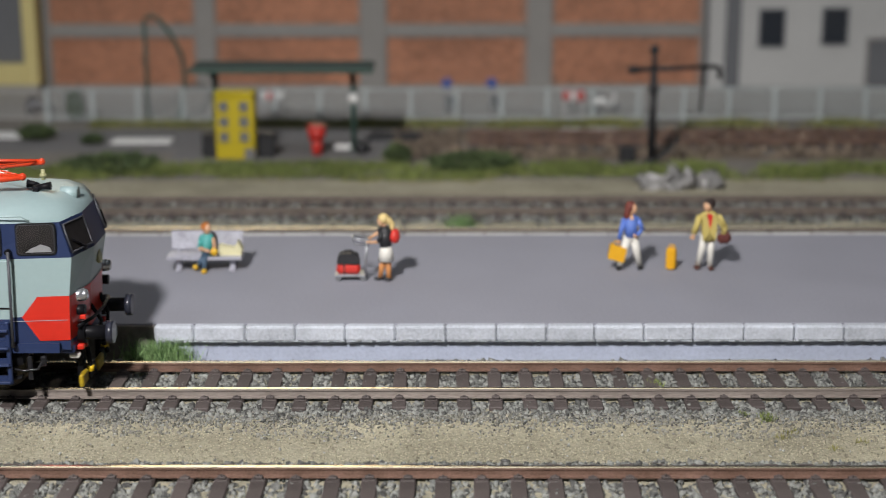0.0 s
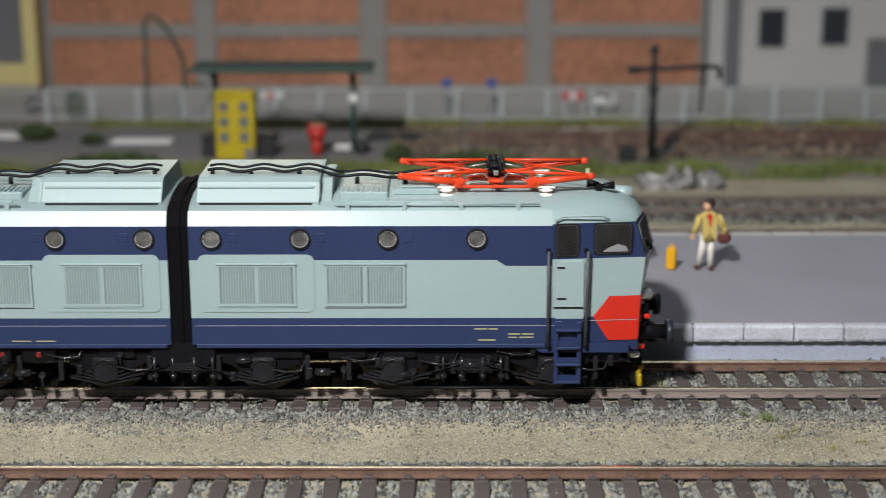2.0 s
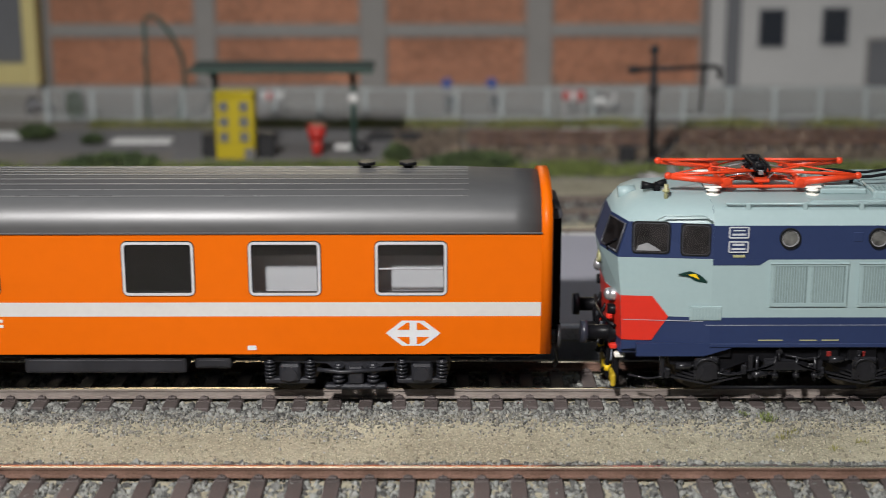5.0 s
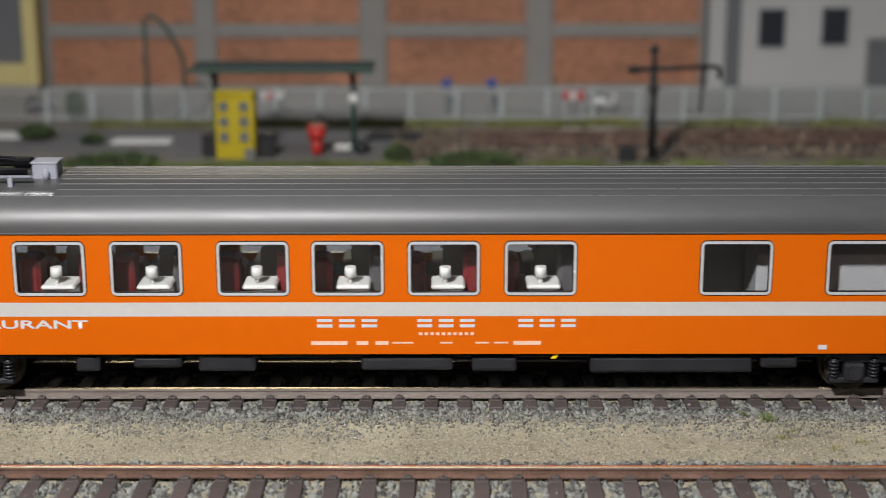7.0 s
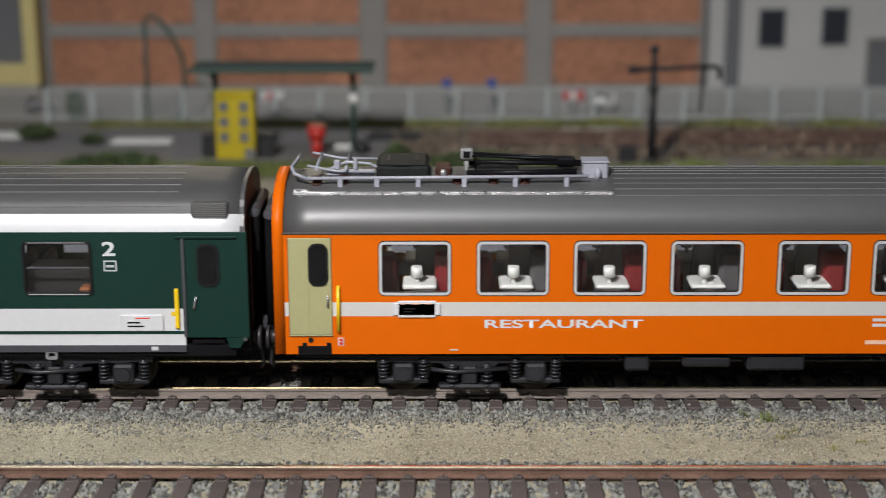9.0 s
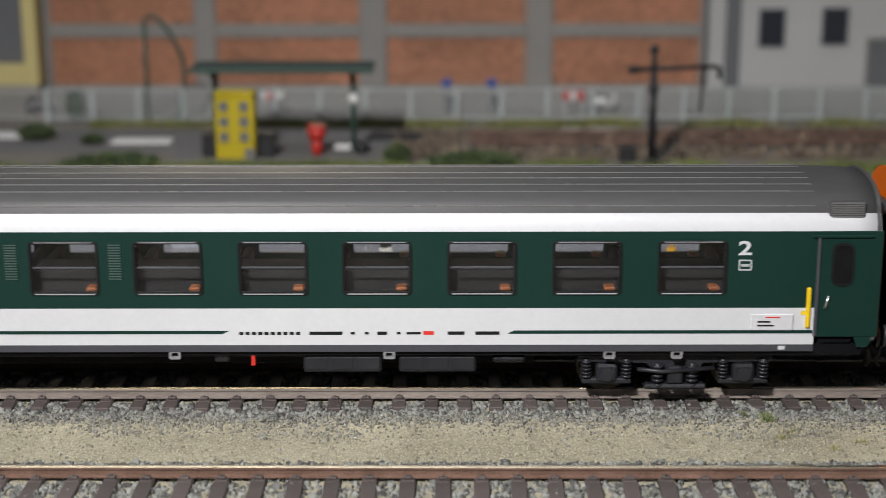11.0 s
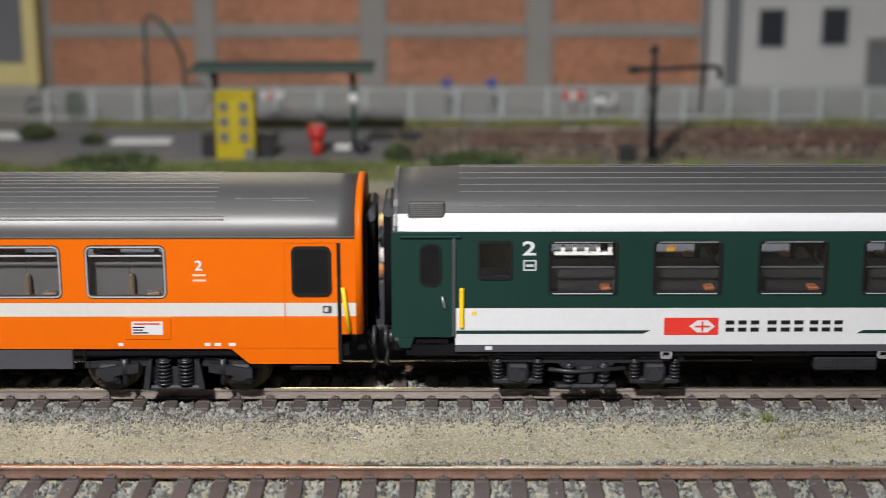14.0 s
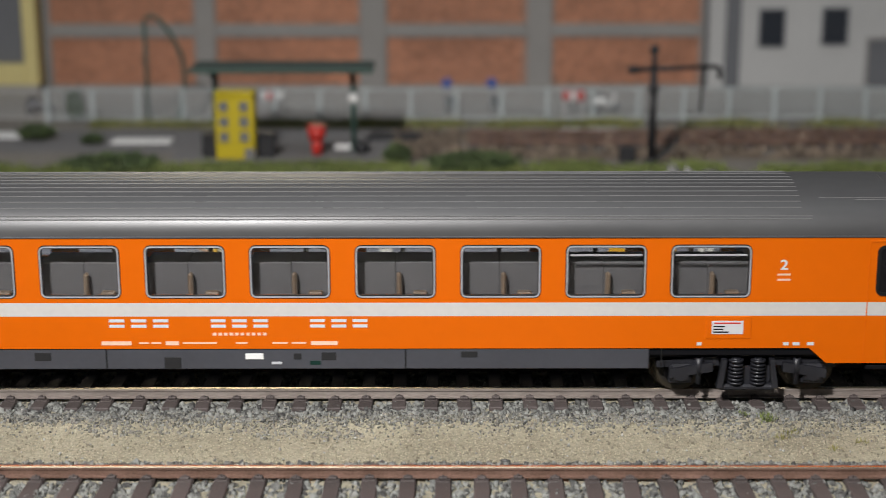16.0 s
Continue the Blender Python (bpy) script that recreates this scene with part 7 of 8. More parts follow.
            sh.add([p + off for p in rk], [(0, 1, 2, 3)])
            sh.add([(s * 96.0, sd * 5.5, 13.0), (s * 96.0, 0, 13.0), (s * 96.6, 0, 22.5), (s * 96.6, sd * 5.5, 22.5)], [(0, 1, 2, 3)])
            part("red_panel", sh, M_lred, t, "red nose panel")
            # headlight, buffers
            hl = part("headlight", Shape().cyl((s * 94, sd * 11.6, 21.5), (s * 96.6, sd * 11.6, 21.7), 1.35, n=16), M_silver, t, "bright round headlight")
            part("headlight_lens", Shape().ball((s * 96.6, sd * 11.6, 21.7), 0.9, 1.3, 1.3), M_silver, hl)
            hb = part("tail_lamp", Shape().cyl((s * 94, sd * 11.6, 18.4), (s * 96.6, sd * 11.6, 18.4), 1.1, n=12), M_under, t)
            bf = part("buffer", Shape().cyl((s * 92, sd * 10.1, 13.0), (s * 100.6, sd * 10.1, 13.0), 1.55, n=16).cyl((s * 92, sd * 10.1, 13.0), (s * 96.2, sd * 10.1, 13.0), 2.3, n=12), M_under, t, "black buffer")
            part("buffer_head", Shape().cyl((s * 100.6, sd * 10.1, 13.0), (s * 102.0, sd * 10.1, 13.0), 2.5, 2.4, n=20), M_buffer, bf)
            hs = part("brake_hose", Shape().tube([(s * 94, sd * 6.5, 10.5), (s * 95.5, sd * 7, 8.5), (s * 95.8, sd * 7, 4.5), (s * 96.8, sd * 6.5, 3.0)], 0.55, n=7), M_under, t)
            part("hose_collar", Shape().cyl((s * 95.8, sd * 7, 3.4), (s * 95.8, sd * 7, 4.6), 0.8, n=8), M_handrail, hs, "yellow hose collar")
            part("red_tap", Shape().box(s * 94.2, s * 96, sd * 9 - 0.6, sd * 9 + 0.6, 9.4, 10.6, 0, 0.2), M_lred, hs)
        part("coupler", Shape().box(s * 93, s * 99, -1.4, 1.4, 8.5, 11.0, 0, 0.4).box(s * 97.5, s * 100, -2.4, 2.4, 8, 11.5, 0, 0.5), M_under, t)
        part("pilot_beam", Shape().box(s * 88, s * 94.5, -14.5, 14.5, 9.6, 11.6, 0, 0.4), M_lblue, t)
        for k in range(5):
            yk = (-10.5, -5.2, 0.0, 5.2, 10.5)[k]
            part("plough_blade", Shape().box(s * (94.6 + 0.5 * (2 - abs(k - 2))), s * (95.6 + 0.5 * (2 - abs(k - 2))), yk - 2.5, yk + 2.5, 1.6, 4.4, 0, 0.3), M_plough if k % 2 == 0 else M_under, t, "yellow and black striped track plough" if k == 0 else "")
        part("front_piping", Shape().tube([(s * 95.2, -13, 15.2), (s * 97.2, -8, 15.6), (s * 97.6, 0, 15.4), (s * 97.2, 8, 15.6)], 0.4, n=6).tube([(s * 96.2, -5, 17.5), (s * 97.8, -3, 13.5), (s * 97.4, -4, 10)], 0.45, n=6).tube([(s * 96.2, 4, 17.5), (s * 97.9, 3, 13.5), (s * 97.4, 4, 9)], 0.45, n=6), M_under, t)
        part("pipe_tap", Shape().box(s * 95.6, s * 96.9, -13.0, -11.6, 16.6, 17.6, 0, 0.2).box(s * 94.4, s * 96.0, -12.6, -11.0, 9.8, 11.0, 0, 0.3), M_lred, t)
        part("white_plug", Shape().box(s * 92.8, s * 95.0, -12.8, -11.0, 8.0, 9.2, 0, 0.3), M_ins, t)
        part("rail_guard", Shape().box(s * 93.5, s * 95, -9.5, -7.5, 1.0, 9.6, 0, 0.3).box(s * 93.5, s * 95, 7.5, 9.5, 1.0, 9.6, 0, 0.3), M_under, t)
        # roof
        bxp = [(-13.4, 41.2), (-13.4, 41.8), (-10.8, 45.4), (-8.8, 46.1), (8.8, 46.1), (10.8, 45.4), (13.4, 41.8), (13.4, 41.2)]
        rb = part("roof_housing", Shape().prism(bxp, s * 3.6, s * 28.0), M_lpale, t, "raised pale roof housing")
        part("housing_end", Shape().prism([(y * 1.03, z) for y, z in bxp], s * 28.0, s * 28.6).prism([(-12.6, 41.4), (-7, 45.4), (7, 45.4), (12.6, 41.4)], s * 28.6, s * 31.0), M_grille, rb)
        part("air_slot", Shape().box(s * 4.2, s * 27.2, -13.8, -12.6, 41.2, 41.6), M_slot, rb)
        part("roof_strip", Shape().box(s * 4, s * 27.5, -11.9, -11.0, 44.2, 44.7, 0, 0.1), M_lpale, rb)
        part("roof_deck", Shape().box(s * 32.5, s * 42.5, -11, 11, 41.6, 43.3, 0, 0.3).box(s * 43.5, s * 53, -9, 9, 42.2, 43.4, 0, 0.2), M_lpale, t, "low raised roof deck")
        part("roof_hatch", Shape().box(s * 34, s * 56, -13.3, -11.3, 41.2, 41.9, 0, 0.15).box(s * 45, s * 52, -8, -3, 43.4, 43.9, 0, 0.2), M_lpale, t)
        for k in range(9):
            part("roof_tread", Shape().box(s * (33 + k * 1.02), s * (33.5 + k * 1.02), -10.8, -6.4, 43.3, 43.6), M_grille, t)
        wr = part("roof_walk_rail", Shape().cyl((s * 32, -15.3, 41.7), (s * 73.5, -15.3, 41.7), 0.25, n=6), M_lpale, t)
        for k in range(4):
            part("rail_stay", Shape().box(s * (34 + k * 11.5), s * (35 + k * 11.5), -15.6, -14.2, 40.3, 41.9, 0, 0.1), M_lpale, wr)
        cb = Shape()
        pts = [(s * (5 + k * 1.6), -6 + 0.0, 46.9 + 0.35 * math.sin(k * 1.1)) for k in range(15)] + [(s * 32, -6, 45.6)] + [(s * (34 + k * 2), -6, 45.6 + 0.35 * math.sin(k)) for k in range(10)]
        cb.tube(pts, 0.34, n=6)
        cable = part("roof_cable", cb, M_under, t, "black wavy roof cable")
        part("second_cable", Shape().tube([(x, y + 3.5, z + 0.2) for x, y, z in pts], 0.3, n=6), M_under, cable)
        for k in (6, 14, 24, 36, 46):
            part("cable_support", Shape().cyl((s * k, -6, 44 if k > 30 else 45.8), (s * k, -6, 45.4 if k > 30 else 46.9), 0.5, n=8), M_under, cable)
        # pantograph, folded
        pm = 64.8
        pb_ = Shape()
        for y in (-8.3, 8.3):
            pb_.box(s * (pm - 8.6), s * (pm + 8.6), y - 0.45, y + 0.45, 43.5, 44.1, 0, 0.15)
        for x in (pm - 8, pm, pm + 8):
            pb_.box(s * x - 0.45, s * x + 0.45, -8.3, 8.3, 43.5, 44.1, 0, 0.15)
        pg = part("pantograph_base", pb_, M_pantored, t, "red folded pantograph frame")
        for sx in (-1, 1):
            for y in (-8.3, 8.3):
                hub = part("pivot_hub", Shape().box(s * (pm + sx * 7.6) - 1.2, s * (pm + sx * 7.6) + 1.2, y - 0.8, y + 0.8, 43.6, 45.6, 0, 0.3).cyl((s * (pm + sx * 7.6), y - 1.1, 45.0), (s * (pm + sx * 7.6), y + 1.1, 45.0), 0.7, n=10), M_pantored, pg)
                part("lower_arm", Shape().cyl((s * (pm + sx * 7.6), y, 44.8), (s * (pm + sx * 19.4), y * 0.95, 45.7), 0.9, 0.5, n=10), M_pantored, pg)
                part("knuckle", Shape().ball((s * (pm + sx * 19.6), y * 0.95, 45.9), 0.8, 0.7, 0.8).cyl((s * (pm + sx * 19.6), y * 0.95 - 0.9, 45.9), (s * (pm + sx * 19.6), y * 0.95 + 0.9, 45.9), 0.4, n=8), M_pantored, pg)
                part("upper_arm", Shape().cyl((s * (pm + sx * 19.4), y * 0.95, 46.1), (s * (pm + sx * 1.2), y * 0.72, 46.6), 0.36, 0.3, n=8), M_pantored, pg)
                part("insulator", Shape().cyl((s * (pm + sx * 10.3), y, 41.3), (s * (pm + sx * 10.3), y, 43.6), 0.9, n=12).cyl((s * (pm + sx * 10.3), y, 42.0), (s * (pm + sx * 10.3), y, 42.4), 1.7, 1.3, n=14).cyl((s * (pm + sx * 10.3), y, 43.0), (s * (pm + sx * 10.3), y, 43.3), 1.5, 1.2, n=14).box(s * (pm + sx * 10.3) - 1.8, s * (pm + sx * 10.3) + 1.8, y - 0.5, y + 0.5, 43.5, 43.9, 0, 0.1), M_ins, pg, "white insulator")
            part("cross_tube", Shape().cyl((s * (pm + sx * 7.6), -8.3, 45.0), (s * (pm + sx * 7.6), 8.3, 45.0), 0.5, n=8), M_pantored, pg)
            part("diagonal_tube", Shape().cyl((s * (pm + sx * 18.6), -7.2, 46.15), (s * (pm + sx * 3), 5.4, 46.5), 0.2, n=6).cyl((s * (pm + sx * 18.6), 7.2, 46.15), (s * (pm + sx * 3), -5.4, 46.5), 0.2, n=6).cyl((s * (pm + sx * 7), -6.5, 44.2), (s * (pm + sx * 1.5), 0, 45.6), 0.25, n=6), M_pantored, pg)
            part("link_rod", Shape().cyl((s * (pm + sx * 6.8), -4.5, 45.1), (s * (pm + sx * 1.0), -4.5, 46.2), 0.22, n=6).cyl((s * (pm + sx * 6.8), 4.5, 45.1), (s * (pm + sx * 1.0), 4.5, 46.2), 0.22, n=6), M_silver, pg, "bright link rod")
            part("contact_strip", Shape().tube([(s * (pm + sx * 1.5), -7.0, 46.9), (s * (pm + sx * 1.5), -5.2, 47.7), (s * (pm + sx * 1.5), 5.2, 47.7), (s * (pm + sx * 1.5), 7.0, 46.9)], 0.3, n=6), M_under, pg)
        part("spring_gear", Shape().cyl((s * (pm - 6), -3, 44.5), (s * (pm + 6), -3, 44.5), 0.6, n=8).cyl((s * (pm - 6), 3, 44.5), (s * (pm + 6), 3, 44.5), 0.6, n=8).box(s * (pm - 1.6), s * (pm + 1.6), -7.5, 7.5, 44.3, 45.0, 0, 0.2), M_pantored, pg)
        gb_ = Shape().box(s * (pm - 1.0), s * (pm + 1.0), -4.5, 4.5, 44.8, 45.8, 0, 0.3)
        for yk in (-5.0, -2.4, 2.4, 5.0):
            gb_.cyl((s * (pm - 1.5), yk, 45.4), (s * (pm - 0.8), yk, 47.9), 0.3, n=6).cyl((s * (pm + 1.5), yk, 45.4), (s * (pm + 0.8), yk, 47.9), 0.3, n=6).ball((s * pm, yk, 47.4), 1.0, 0.5, 0.6).cyl((s * (pm - 1.9), yk, 46.4), (s * (pm + 1.9), yk, 46.4), 0.35, n=6)
        part("gear_block", gb_, M_under, pg)
        part("shunt_wire", Shape().tube([(s * (pm - 1.8), -5.6, 47.0), (s * (pm - 2.6), -5.8, 46.0), (s * (pm - 1.4), -6.0, 45.0)], 0.16, n=5).tube([(s * (pm + 1.8), -5.6, 47.0), (s * (pm + 2.4), -5.8, 45.8), (s * (pm + 1.2), -6.0, 44.8)], 0.16, n=5).box(s * pm - 0.5, s * pm + 0.5, -5.9, -5.3, 45.6, 46.6, 0, 0.1), M_silver, pg)
        part("horn", Shape().cyl((s * 86.5, -5.5, 43.2), (s * 89.5, -5.5, 43.5), 0.4, 0.9, n=10).cyl((s * 86.5, -3.2, 43.2), (s * 84.0, -3.2, 43.5), 0.4, 0.9, n=10).box(s * 85.6, s * 87, -6, -2.8, 42, 43.4, 0, 0.2), M_under, t, "black roof horns")
        part("roof_bell", Shape().cyl((s * 85, -10 if s < 0 else 6, 41.5), (s * 85, -10 if s < 0 else 6, 44.6), 0.45, n=8).cyl((s * 85, -10 if s < 0 else 6, 43), (s * 85, -10 if s < 0 else 6, 43.5), 0.75, n=8), M_khaki, t)
        part("top_lamp", Shape().cyl((s * 90.2, 0, 40.8), (s * 93.8, 0, 40.6), 1.5, n=14), M_lpale, t)
        part("cab_gutter", Shape().tube([(s * 76.5, -17.3, 38.4), (s * 78, -17.4, 39.6), (s * 86, -17.0, 39.7), (s * 87.5, -16.6, 38.6)], 0.2, n=5), M_lpale, t)

    half(1)
    half(-1)
    part("joint_bellows", Shape().prism([(-16.6, 13), (-16.6, 37.4), (-15.6, 40), (-12, 41.6), (0, 42.6), (12, 41.6), (15.6, 40), (16.6, 37.4), (16.6, 13)], -2.4, 2.4).prism([(-17.0, 13), (-17.0, 37.6), (-15.9, 40.2), (-12, 42), (0, 43), (12, 42), (15.9, 40.2), (17.0, 37.6), (17.0, 13)], -0.5, 0.5), M_gang, t, "black bellows between the two halves")
    part("joint_bracket", Shape().prism([(-6.5, 13.6), (6.5, 13.6), (6.5, 9), (3.5, 6.5), (-3.5, 6.5), (-6.5, 9)], -16.5, -13, axis=1).prism([(-16, 8.2), (-6, 10.5), (6, 10.5), (16, 8.2), (16, 7.4), (-16, 7.4)], -14.5, -13, axis=1), M_under, t)
    # leading cab: door, handrails, steps
    d = part("door", Shape().box(76.2, 82.6, -17.12, -16.4, 12.4, 30.2, 0, 0.1), M_lpale, t, "pale cab door")
    part("door_lower", Shape().box(76.2, 82.6, -17.2, -16.5, 11.6, 18.0, 0, 0.1), M_lblue, d)
    part("door_seam", Shape().box(76.4, 82.4, -17.3, -17.0, 20.2, 20.5).box(77, 78.6, -17.4, -17.0, 28.7, 29.0).box(77, 79, -17.4, -17.0, 22.2, 22.4), M_darkframe, d)
    for x in (75.2, 82.9):
        hr = part("handrail", Shape().cyl((x, -18.4, 12.4), (x + (0.3 if x > 80 else 0), -18.4, 32.6), 0.34, n=8), M_skirt, t, "dark vertical handrail")
        part("handrail_foot", Shape().cyl((x, -18.4, 12.6), (x, -16.8, 12.6), 0.5, n=8).cyl((x, -18.4, 32.4), (x, -16.8, 32.4), 0.55, n=8), M_under, hr)
    st = part("steps", Shape().box(76.6, 77.5, -18.2, -17.3, 4.0, 17.6, 0, 0.2).box(81.3, 82.2, -18.2, -17.3, 4.0, 17.6, 0, 0.2), M_lblue, t, "dark blue boarding steps")
    for z in (4.4, 8.2, 11.8, 15.6):
        part("tread", Shape().box(76.8, 82.0, -19.0, -16.8, z, z + 0.6, 0, 0.15).box(77.4, 81.4, -18.0, -17.6, z + 0.6, z + 1.6), M_lblue, st)
    part("cab_skirt", Shape().prism([(71, 12.6), (74, 10.6), (92, 10.6), (92, 12.6)], -16.9, -15.9, axis=1), M_lblue, t)
    part("cab_skirt", Shape().prism([(-68, 12.6), (-77, 9.8), (-91, 9.8), (-91, 12.6)], -17.1, -15.9, axis=1), M_lblue, t)
    # trailing end marks
    part("builder_plate", Shape().plate(-71.0, 36.2, 3.9, 2.2, 0.3, -17.4, -17.1).plate(-71.0, 33.2, 3.9, 2.2, 0.3, -17.4, -17.1), M_lblue, t, "two dark cast plates with pale rims")
    for zp in (36.2, 33.2):
        part("plate_rim", Shape().ring(-71.0, zp, 4.1, 2.4, 0.3, 0.26, -17.5, -17.3, n=2), M_lightgrey, t)
    bars(t, [(-72.2, -69.8)], 36.5, 36.75, M_lightgrey, -17.48)
    bars(t, [(-72.4, -69.6)], 35.6, 36.0, M_lightgrey, -17.48)
    bars(t, [(-72.2, -69.8)], 33.5, 33.9, M_lightgrey, -17.48)
    bars(t, [(-72.4, -69.6)], 32.6, 33.0, M_lightgrey, -17.48)
    bars(t, [(-72.0, -69.6)], 31.0, 31.5, M_khaki, -17.4)
    em = part("side_emblem", Shape().prism([(-82.9, 27.3), (-80.5, 28.0), (-78.4, 27.2), (-76.2, 25.2), (-79.5, 26.0), (-80.6, 26.8)], -17.1, -16.4, axis=1), M_cgreen, t, "small green and yellow emblem")
    part("emblem_stripe", Shape().prism([(-81.2, 27.3), (-79.4, 27.5), (-78.6, 26.3), (-80, 26.9)], -17.2, -17.1, axis=1), M_handrail, em)
    vg = part("small_vent", Shape().box(-80.3, -73.8, -17.4, -16.5, 17.6, 20.6, 0, 0.1), M_lpale, t, "small pale louvred vent")
    for k in range(9):
        part("louvre", Shape().box(-79.8 + k * 0.66, -79.5 + k * 0.66, -17.5, -17.38, 17.9, 20.3), M_grille, vg)
    for spans, z in ((((60.2, 62.8), (63.1, 65.0)), 15.7), (((67.2, 69.6), (70.0, 72.4)), 14.6), (((67.2, 69.0), (69.4, 72.4)), 13.9), (((61, 64.5),), 13.3)):
        bars(t, spans, z, z + 0.26, M_khaki, -17.3)
    bars(t, [(-66, -61), (-57.5, -54), (-53, -49.5), (-35, -31), (-30, -26)], 13.2, 13.42, M_khaki, -17.3)
    # running gear
    for bc in (-59.8, 0.0, 59.8):
        b = part("bogie", Shape().box(bc - 20, bc + 20, -7, 7, 5.5, 10, 0, 0.5), M_under, t, "black locomotive bogie with leaf springs")
        for sd in (-1, 1):
            f = Shape()
            ya, yb2 = sorted((sd * 12.8, sd * 15.2))
            f.prism([(bc - 24, 7.6), (bc - 24, 10.4), (bc + 24, 10.4), (bc + 24, 7.6), (bc + 19, 6.2), (bc + 12, 6.4), (bc + 8, 8.0), (bc - 8, 8.0), (bc - 12, 6.4), (bc - 19, 6.2)], ya, yb2, axis=1)
            fr = part("side_frame", f, M_under, b)
            for wx in (-16.4, 16.4):
                part("axle_box", Shape().box(bc + wx - 2.6, bc + wx + 2.6, sd * 15.6 - 1.2, sd * 15.6 + 1.2, 4.2, 9.4, 0, 0.5).cyl((bc + wx, sd * 15.6, 6.2), (bc + wx, sd * 17.0, 6.2), 1.9, n=14), M_lbogie, fr)
                sp = Shape()
                for k in range(5):
                    L = 7.4 - k * 1.2
                    zz = 3.2 + 0.0 + k * 0.5
                    sp.prism([(bc + wx - L, zz + 1.6), (bc + wx, zz), (bc + wx + L, zz + 1.6), (bc + wx + L, zz + 2.0), (bc + wx, zz + 0.42), (bc + wx - L, zz + 2.0)], sd * 15.4 - 0.7, sd * 15.4 + 0.7, axis=1)
                part("leaf_spring", sp, M_lbogie, fr)
                for e in (-9.2, 9.2):
                    part("spring_hanger", Shape().box(bc + wx + e - 0.5, bc + wx + e + 0.5, sd * 15.6 - 0.5, sd * 15.6 + 0.5, 4.4, 9.6, 0, 0.15), M_lbogie, fr)
            eb = Shape()
            for k in range(4):
                L = 10.2 - k * 1.9
                zz = 6.0 + k * 0.42
                eb.prism([(bc - L, zz - 0.5), (bc - L * 0.45, zz + 0.75), (bc + L * 0.45, zz + 0.75), (bc + L, zz - 0.5), (bc + L, zz - 0.14), (bc + L * 0.45, zz + 1.1), (bc - L * 0.45, zz + 1.1), (bc - L, zz - 0.14)], sd * 16.3 - 0.5, sd * 16.3 + 0.5, axis=1)
            part("equalizer_spring", eb, M_lbogie, fr)
            for k, dx in enumerate((-6.0, -2.2, 2.2, 6.0)):
                part("hanger_rod", Shape().cyl((bc + dx, sd * 16.5, 4.2), (bc + dx, sd * 16.5, 9.6), 0.32, n=8).cyl((bc + dx, sd * 16.5, 5.0), (bc + dx, sd * 16.5, 5.9), 0.7, n=8), M_lbogie, fr)
            for wx in (-16.4, 16.4):
                part("pipe_loop", Shape().tube([(bc + wx + 2.4 * math.cos(0.5 + q * 0.55), sd * 16.9, 7.2 + 1.9 * math.sin(0.5 + q * 0.55)) for q in range(6)], 0.3, n=6), M_lbogie, fr)
            part("brake_cylinder", Shape().cyl((bc - 4.5, sd * 14.8, 7.2), (bc + 4.5, sd * 14.8, 7.2), 1.6, n=14).cyl((bc + 4.5, sd * 14.8, 7.2), (bc + 7.5, sd * 14.8, 7.2), 0.5, n=8), M_lbogie, fr)
            part("brake_rod", Shape().tube([(bc - 15, sd * 15.9, 2.6), (bc + 15, sd * 15.9, 2.6)], 0.4, n=6), M_under, fr)
        for wx in (-16.4, 16.4):
            wheelset(t, bc + wx, 6.9)
    for x, w in ((-51, 2.2), (-44, 3), (-37.5, 1.8), (-30, 3.5)):
        e = part("underfloor_box", Shape().box(x - w, x + w, -16.2, -12, 8.4, 12.0, 0, 0.3), M_under, t)
        part("red_valve", Shape().box(x - 0.5, x + 0.5, -16.4, -16.1, 9.4, 10.6, 0, 0.15), M_signred_dark, e)
    for x, w in ((20, 5), (34, 4), (45, 3.4), (68, 3), (-14, 4), (-75, 4)):
        part("underfloor_box", Shape().box(x - w, x + w, -15.8, -11, 8.8, 12.2, 0, 0.4).cyl((x - w, -14.5, 9.6), (x + w, -14.5, 9.6), 1.3, n=10), M_under, t)
    # pipes, brackets and small gear along the frames
    r2 = random.Random(4)
    for k in range(46):
        x = -88 + k * 3.9 + r2.uniform(-1, 1)
        if abs(x) < 7 or 75 < x < 84:
            continue
        z = r2.uniform(5, 11)
        kind_ = k % 4
        if kind_ == 0:
            part("air_pipe", Shape().tube([(x - 4, -16.3, z), (x, -16.6, z - 0.8), (x + 3, -16.3, z - 0.6), (x + 4, -15.6, z + 1.5)], 0.24, n=6), M_lbogie, t)
        elif kind_ == 1:
            part("small_bracket", Shape().box(x - 0.6, x + 0.6, -16.6, -15.6, z - 1.2, z + 1.0, 0, 0.25).cyl((x, -16.6, z), (x, -16.9, z), 0.45, n=8), M_lbogie, t)
        elif kind_ == 2:
            part("small_cylinder", Shape().cyl((x - 1.6, -16.2, z), (x + 1.6, -16.2, z), 0.8, n=10).cyl((x + 1.6, -16.2, z), (x + 2.6, -16.2, z), 0.3, n=6), M_lbogie, t)
        else:
            part("hanger_bolt", Shape().cyl((x, -16.4, z), (x, -15.5, z), 0.7, n=8).cyl((x, -16.4, z - 2.4), (x, -16.4, z), 0.22, n=6), M_lbogie, t)
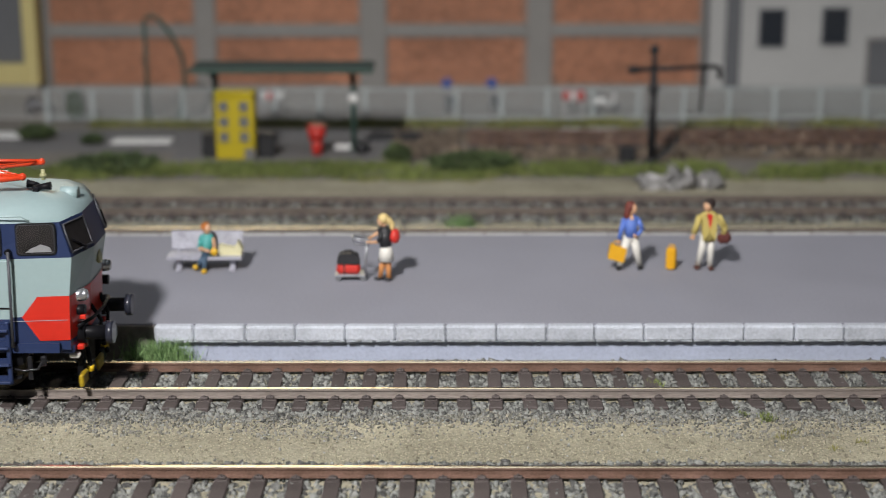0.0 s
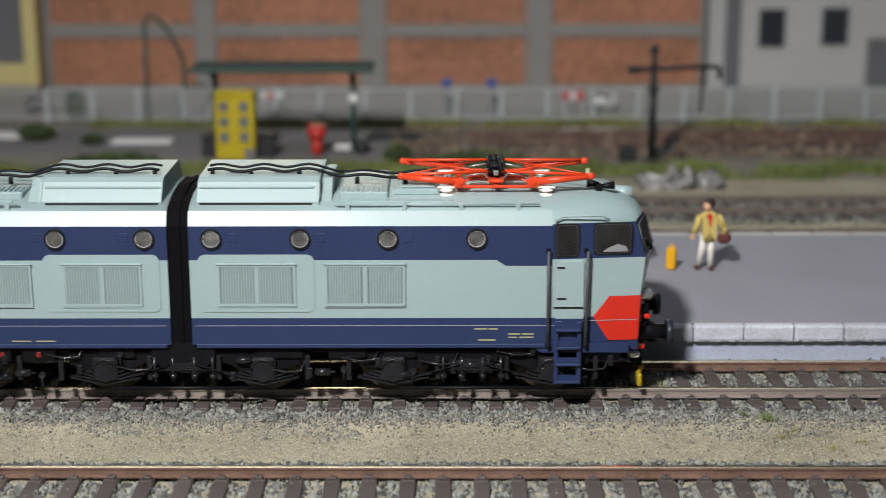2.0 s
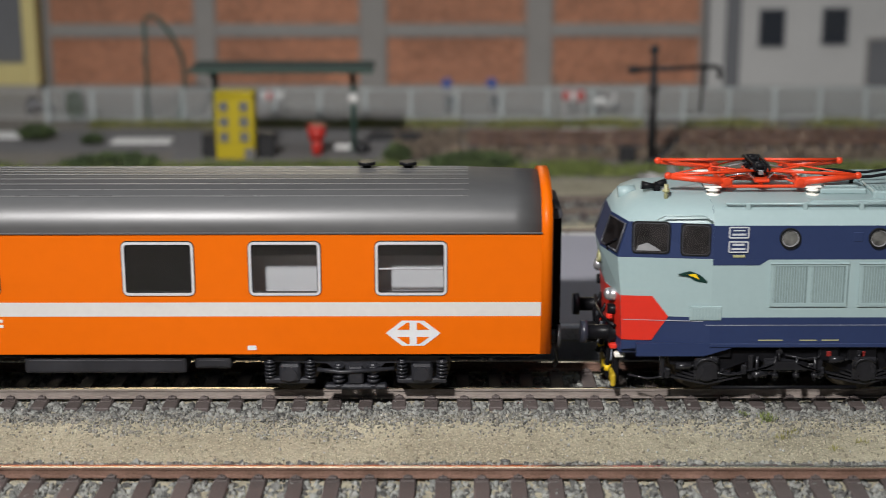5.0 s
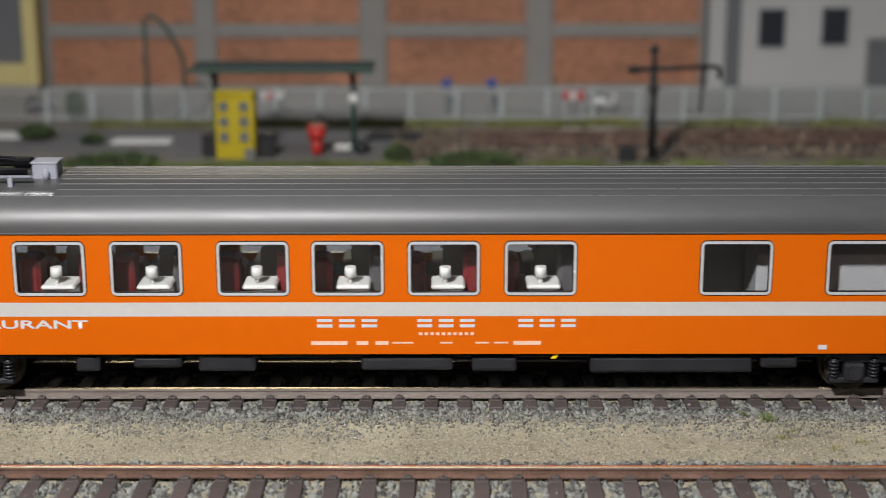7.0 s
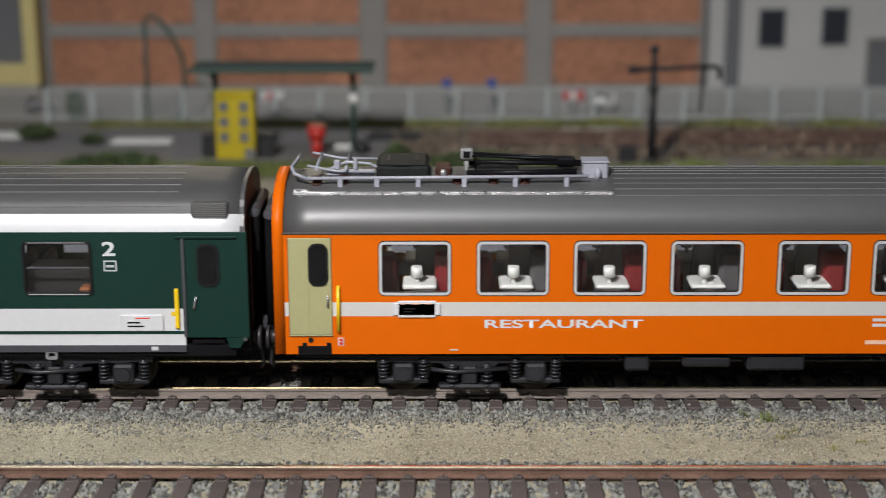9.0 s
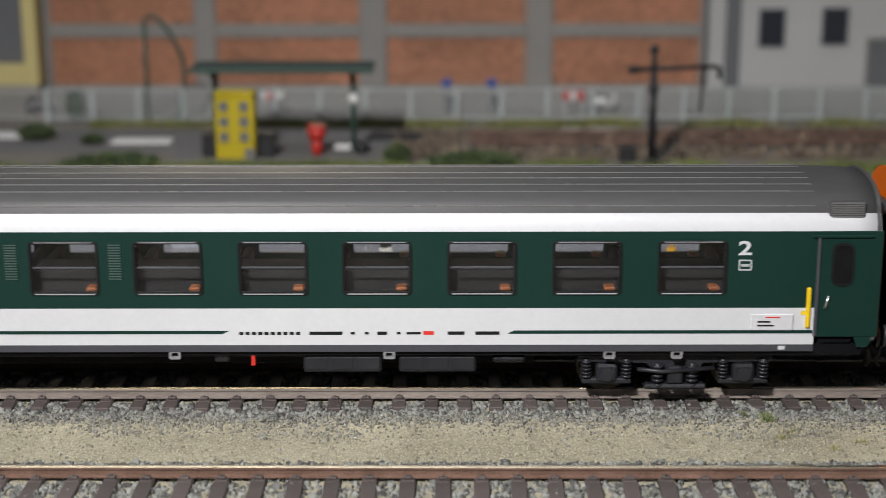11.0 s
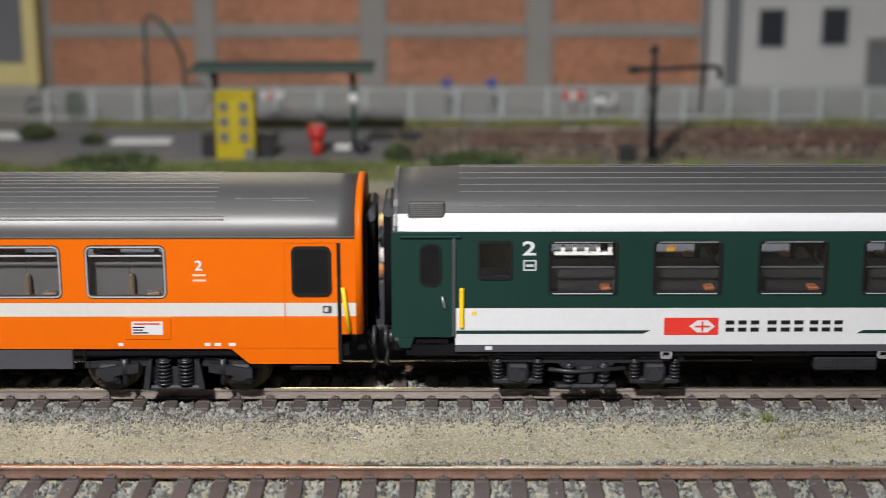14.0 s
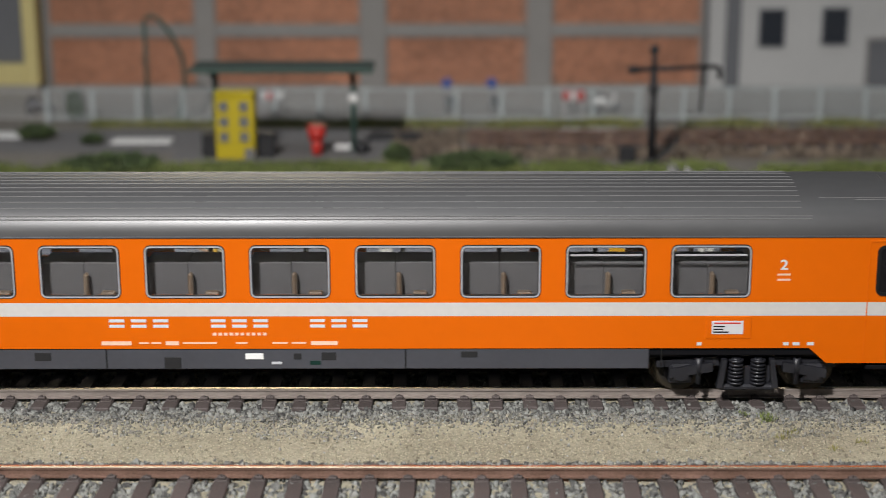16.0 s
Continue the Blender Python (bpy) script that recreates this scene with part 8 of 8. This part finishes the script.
    part("underframe", Shape().box(-90, -3, -14, 14, 9.8, 12.6, 0, 0.3).box(3, 90, -14, 14, 9.8, 12.6, 0, 0.3), M_under, t)
    TRAIN.append((t, c))


# backing colour carries the shade between the grille slats
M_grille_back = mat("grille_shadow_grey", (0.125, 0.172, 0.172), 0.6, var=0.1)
M_signred_dark = mat("dull_red_valve", (0.20, 0.012, 0.01), 0.5, var=0.2)
M_plough = mat("worn_yellow", (0.38, 0.26, 0.01), 0.55, var=0.4, s1=200)
M_cabin = mat("cab_interior_dark", (0.006, 0.0055, 0.006), 0.4, var=0.5, s1=120, s2=400, col2=(0.022, 0.019, 0.019), spec=0.2)
M_buffer = mat("buffer_blue_black", (0.022, 0.024, 0.036), 0.35, var=0.2)
# lighter grey mottling in the colour stands in for reflections on the portholes
M_glass_disc = mat("porthole_glass", (0.012, 0.012, 0.012), 0.22, var=0.3, s1=260, s2=500, col2=(0.14, 0.14, 0.13), coat=1.0)
locomotive()
restaurant_coach()
green_coach()
orange_coach()
# ---- what moves: the train glides past on the running track ----
TRAIN_X = [(0.0, -84.6), (0.5, -59.9), (1.0, -29.9), (1.5, 0.0), (2.0, 32.8), (2.5, 63.9), (3.0, 97.1), (3.5, 126.9), (4.0, 158.8), (4.2, 171.0), (5.25, 233.0), (6.3, 294.6), (6.5, 306.1), (7.0, 335.4), (7.5, 362.8), (8.0, 391.9), (8.5, 418.8), (9.0, 449.8), (9.2, 462.6), (10.25, 530.5), (11.3, 599.5), (11.5, 612.8), (12.0, 643.6), (12.5, 672.5), (13.0, 705.1), (13.5, 736.4), (14.0, 770.6), (14.5, 801.4), (15.0, 833.6), (15.5, 862.5), (16.0, 890.1)]


def train_at(t):
    return float(np.interp(t, [a for a, _ in TRAIN_X], [b for _, b in TRAIN_X]))


def motions():
    for ob, u in TRAIN:
        walk(ob, [(t, pose((x + u) * MM, 0, 0)) for t, x in TRAIN_X])
    for ob, x, r in WHEELS:
        walk(ob, [(k / 10, pose(x * MM, 0, r * MM, 0, math.degrees(train_at(k / 10) / r), 0)) for k in range(161)])


motions()
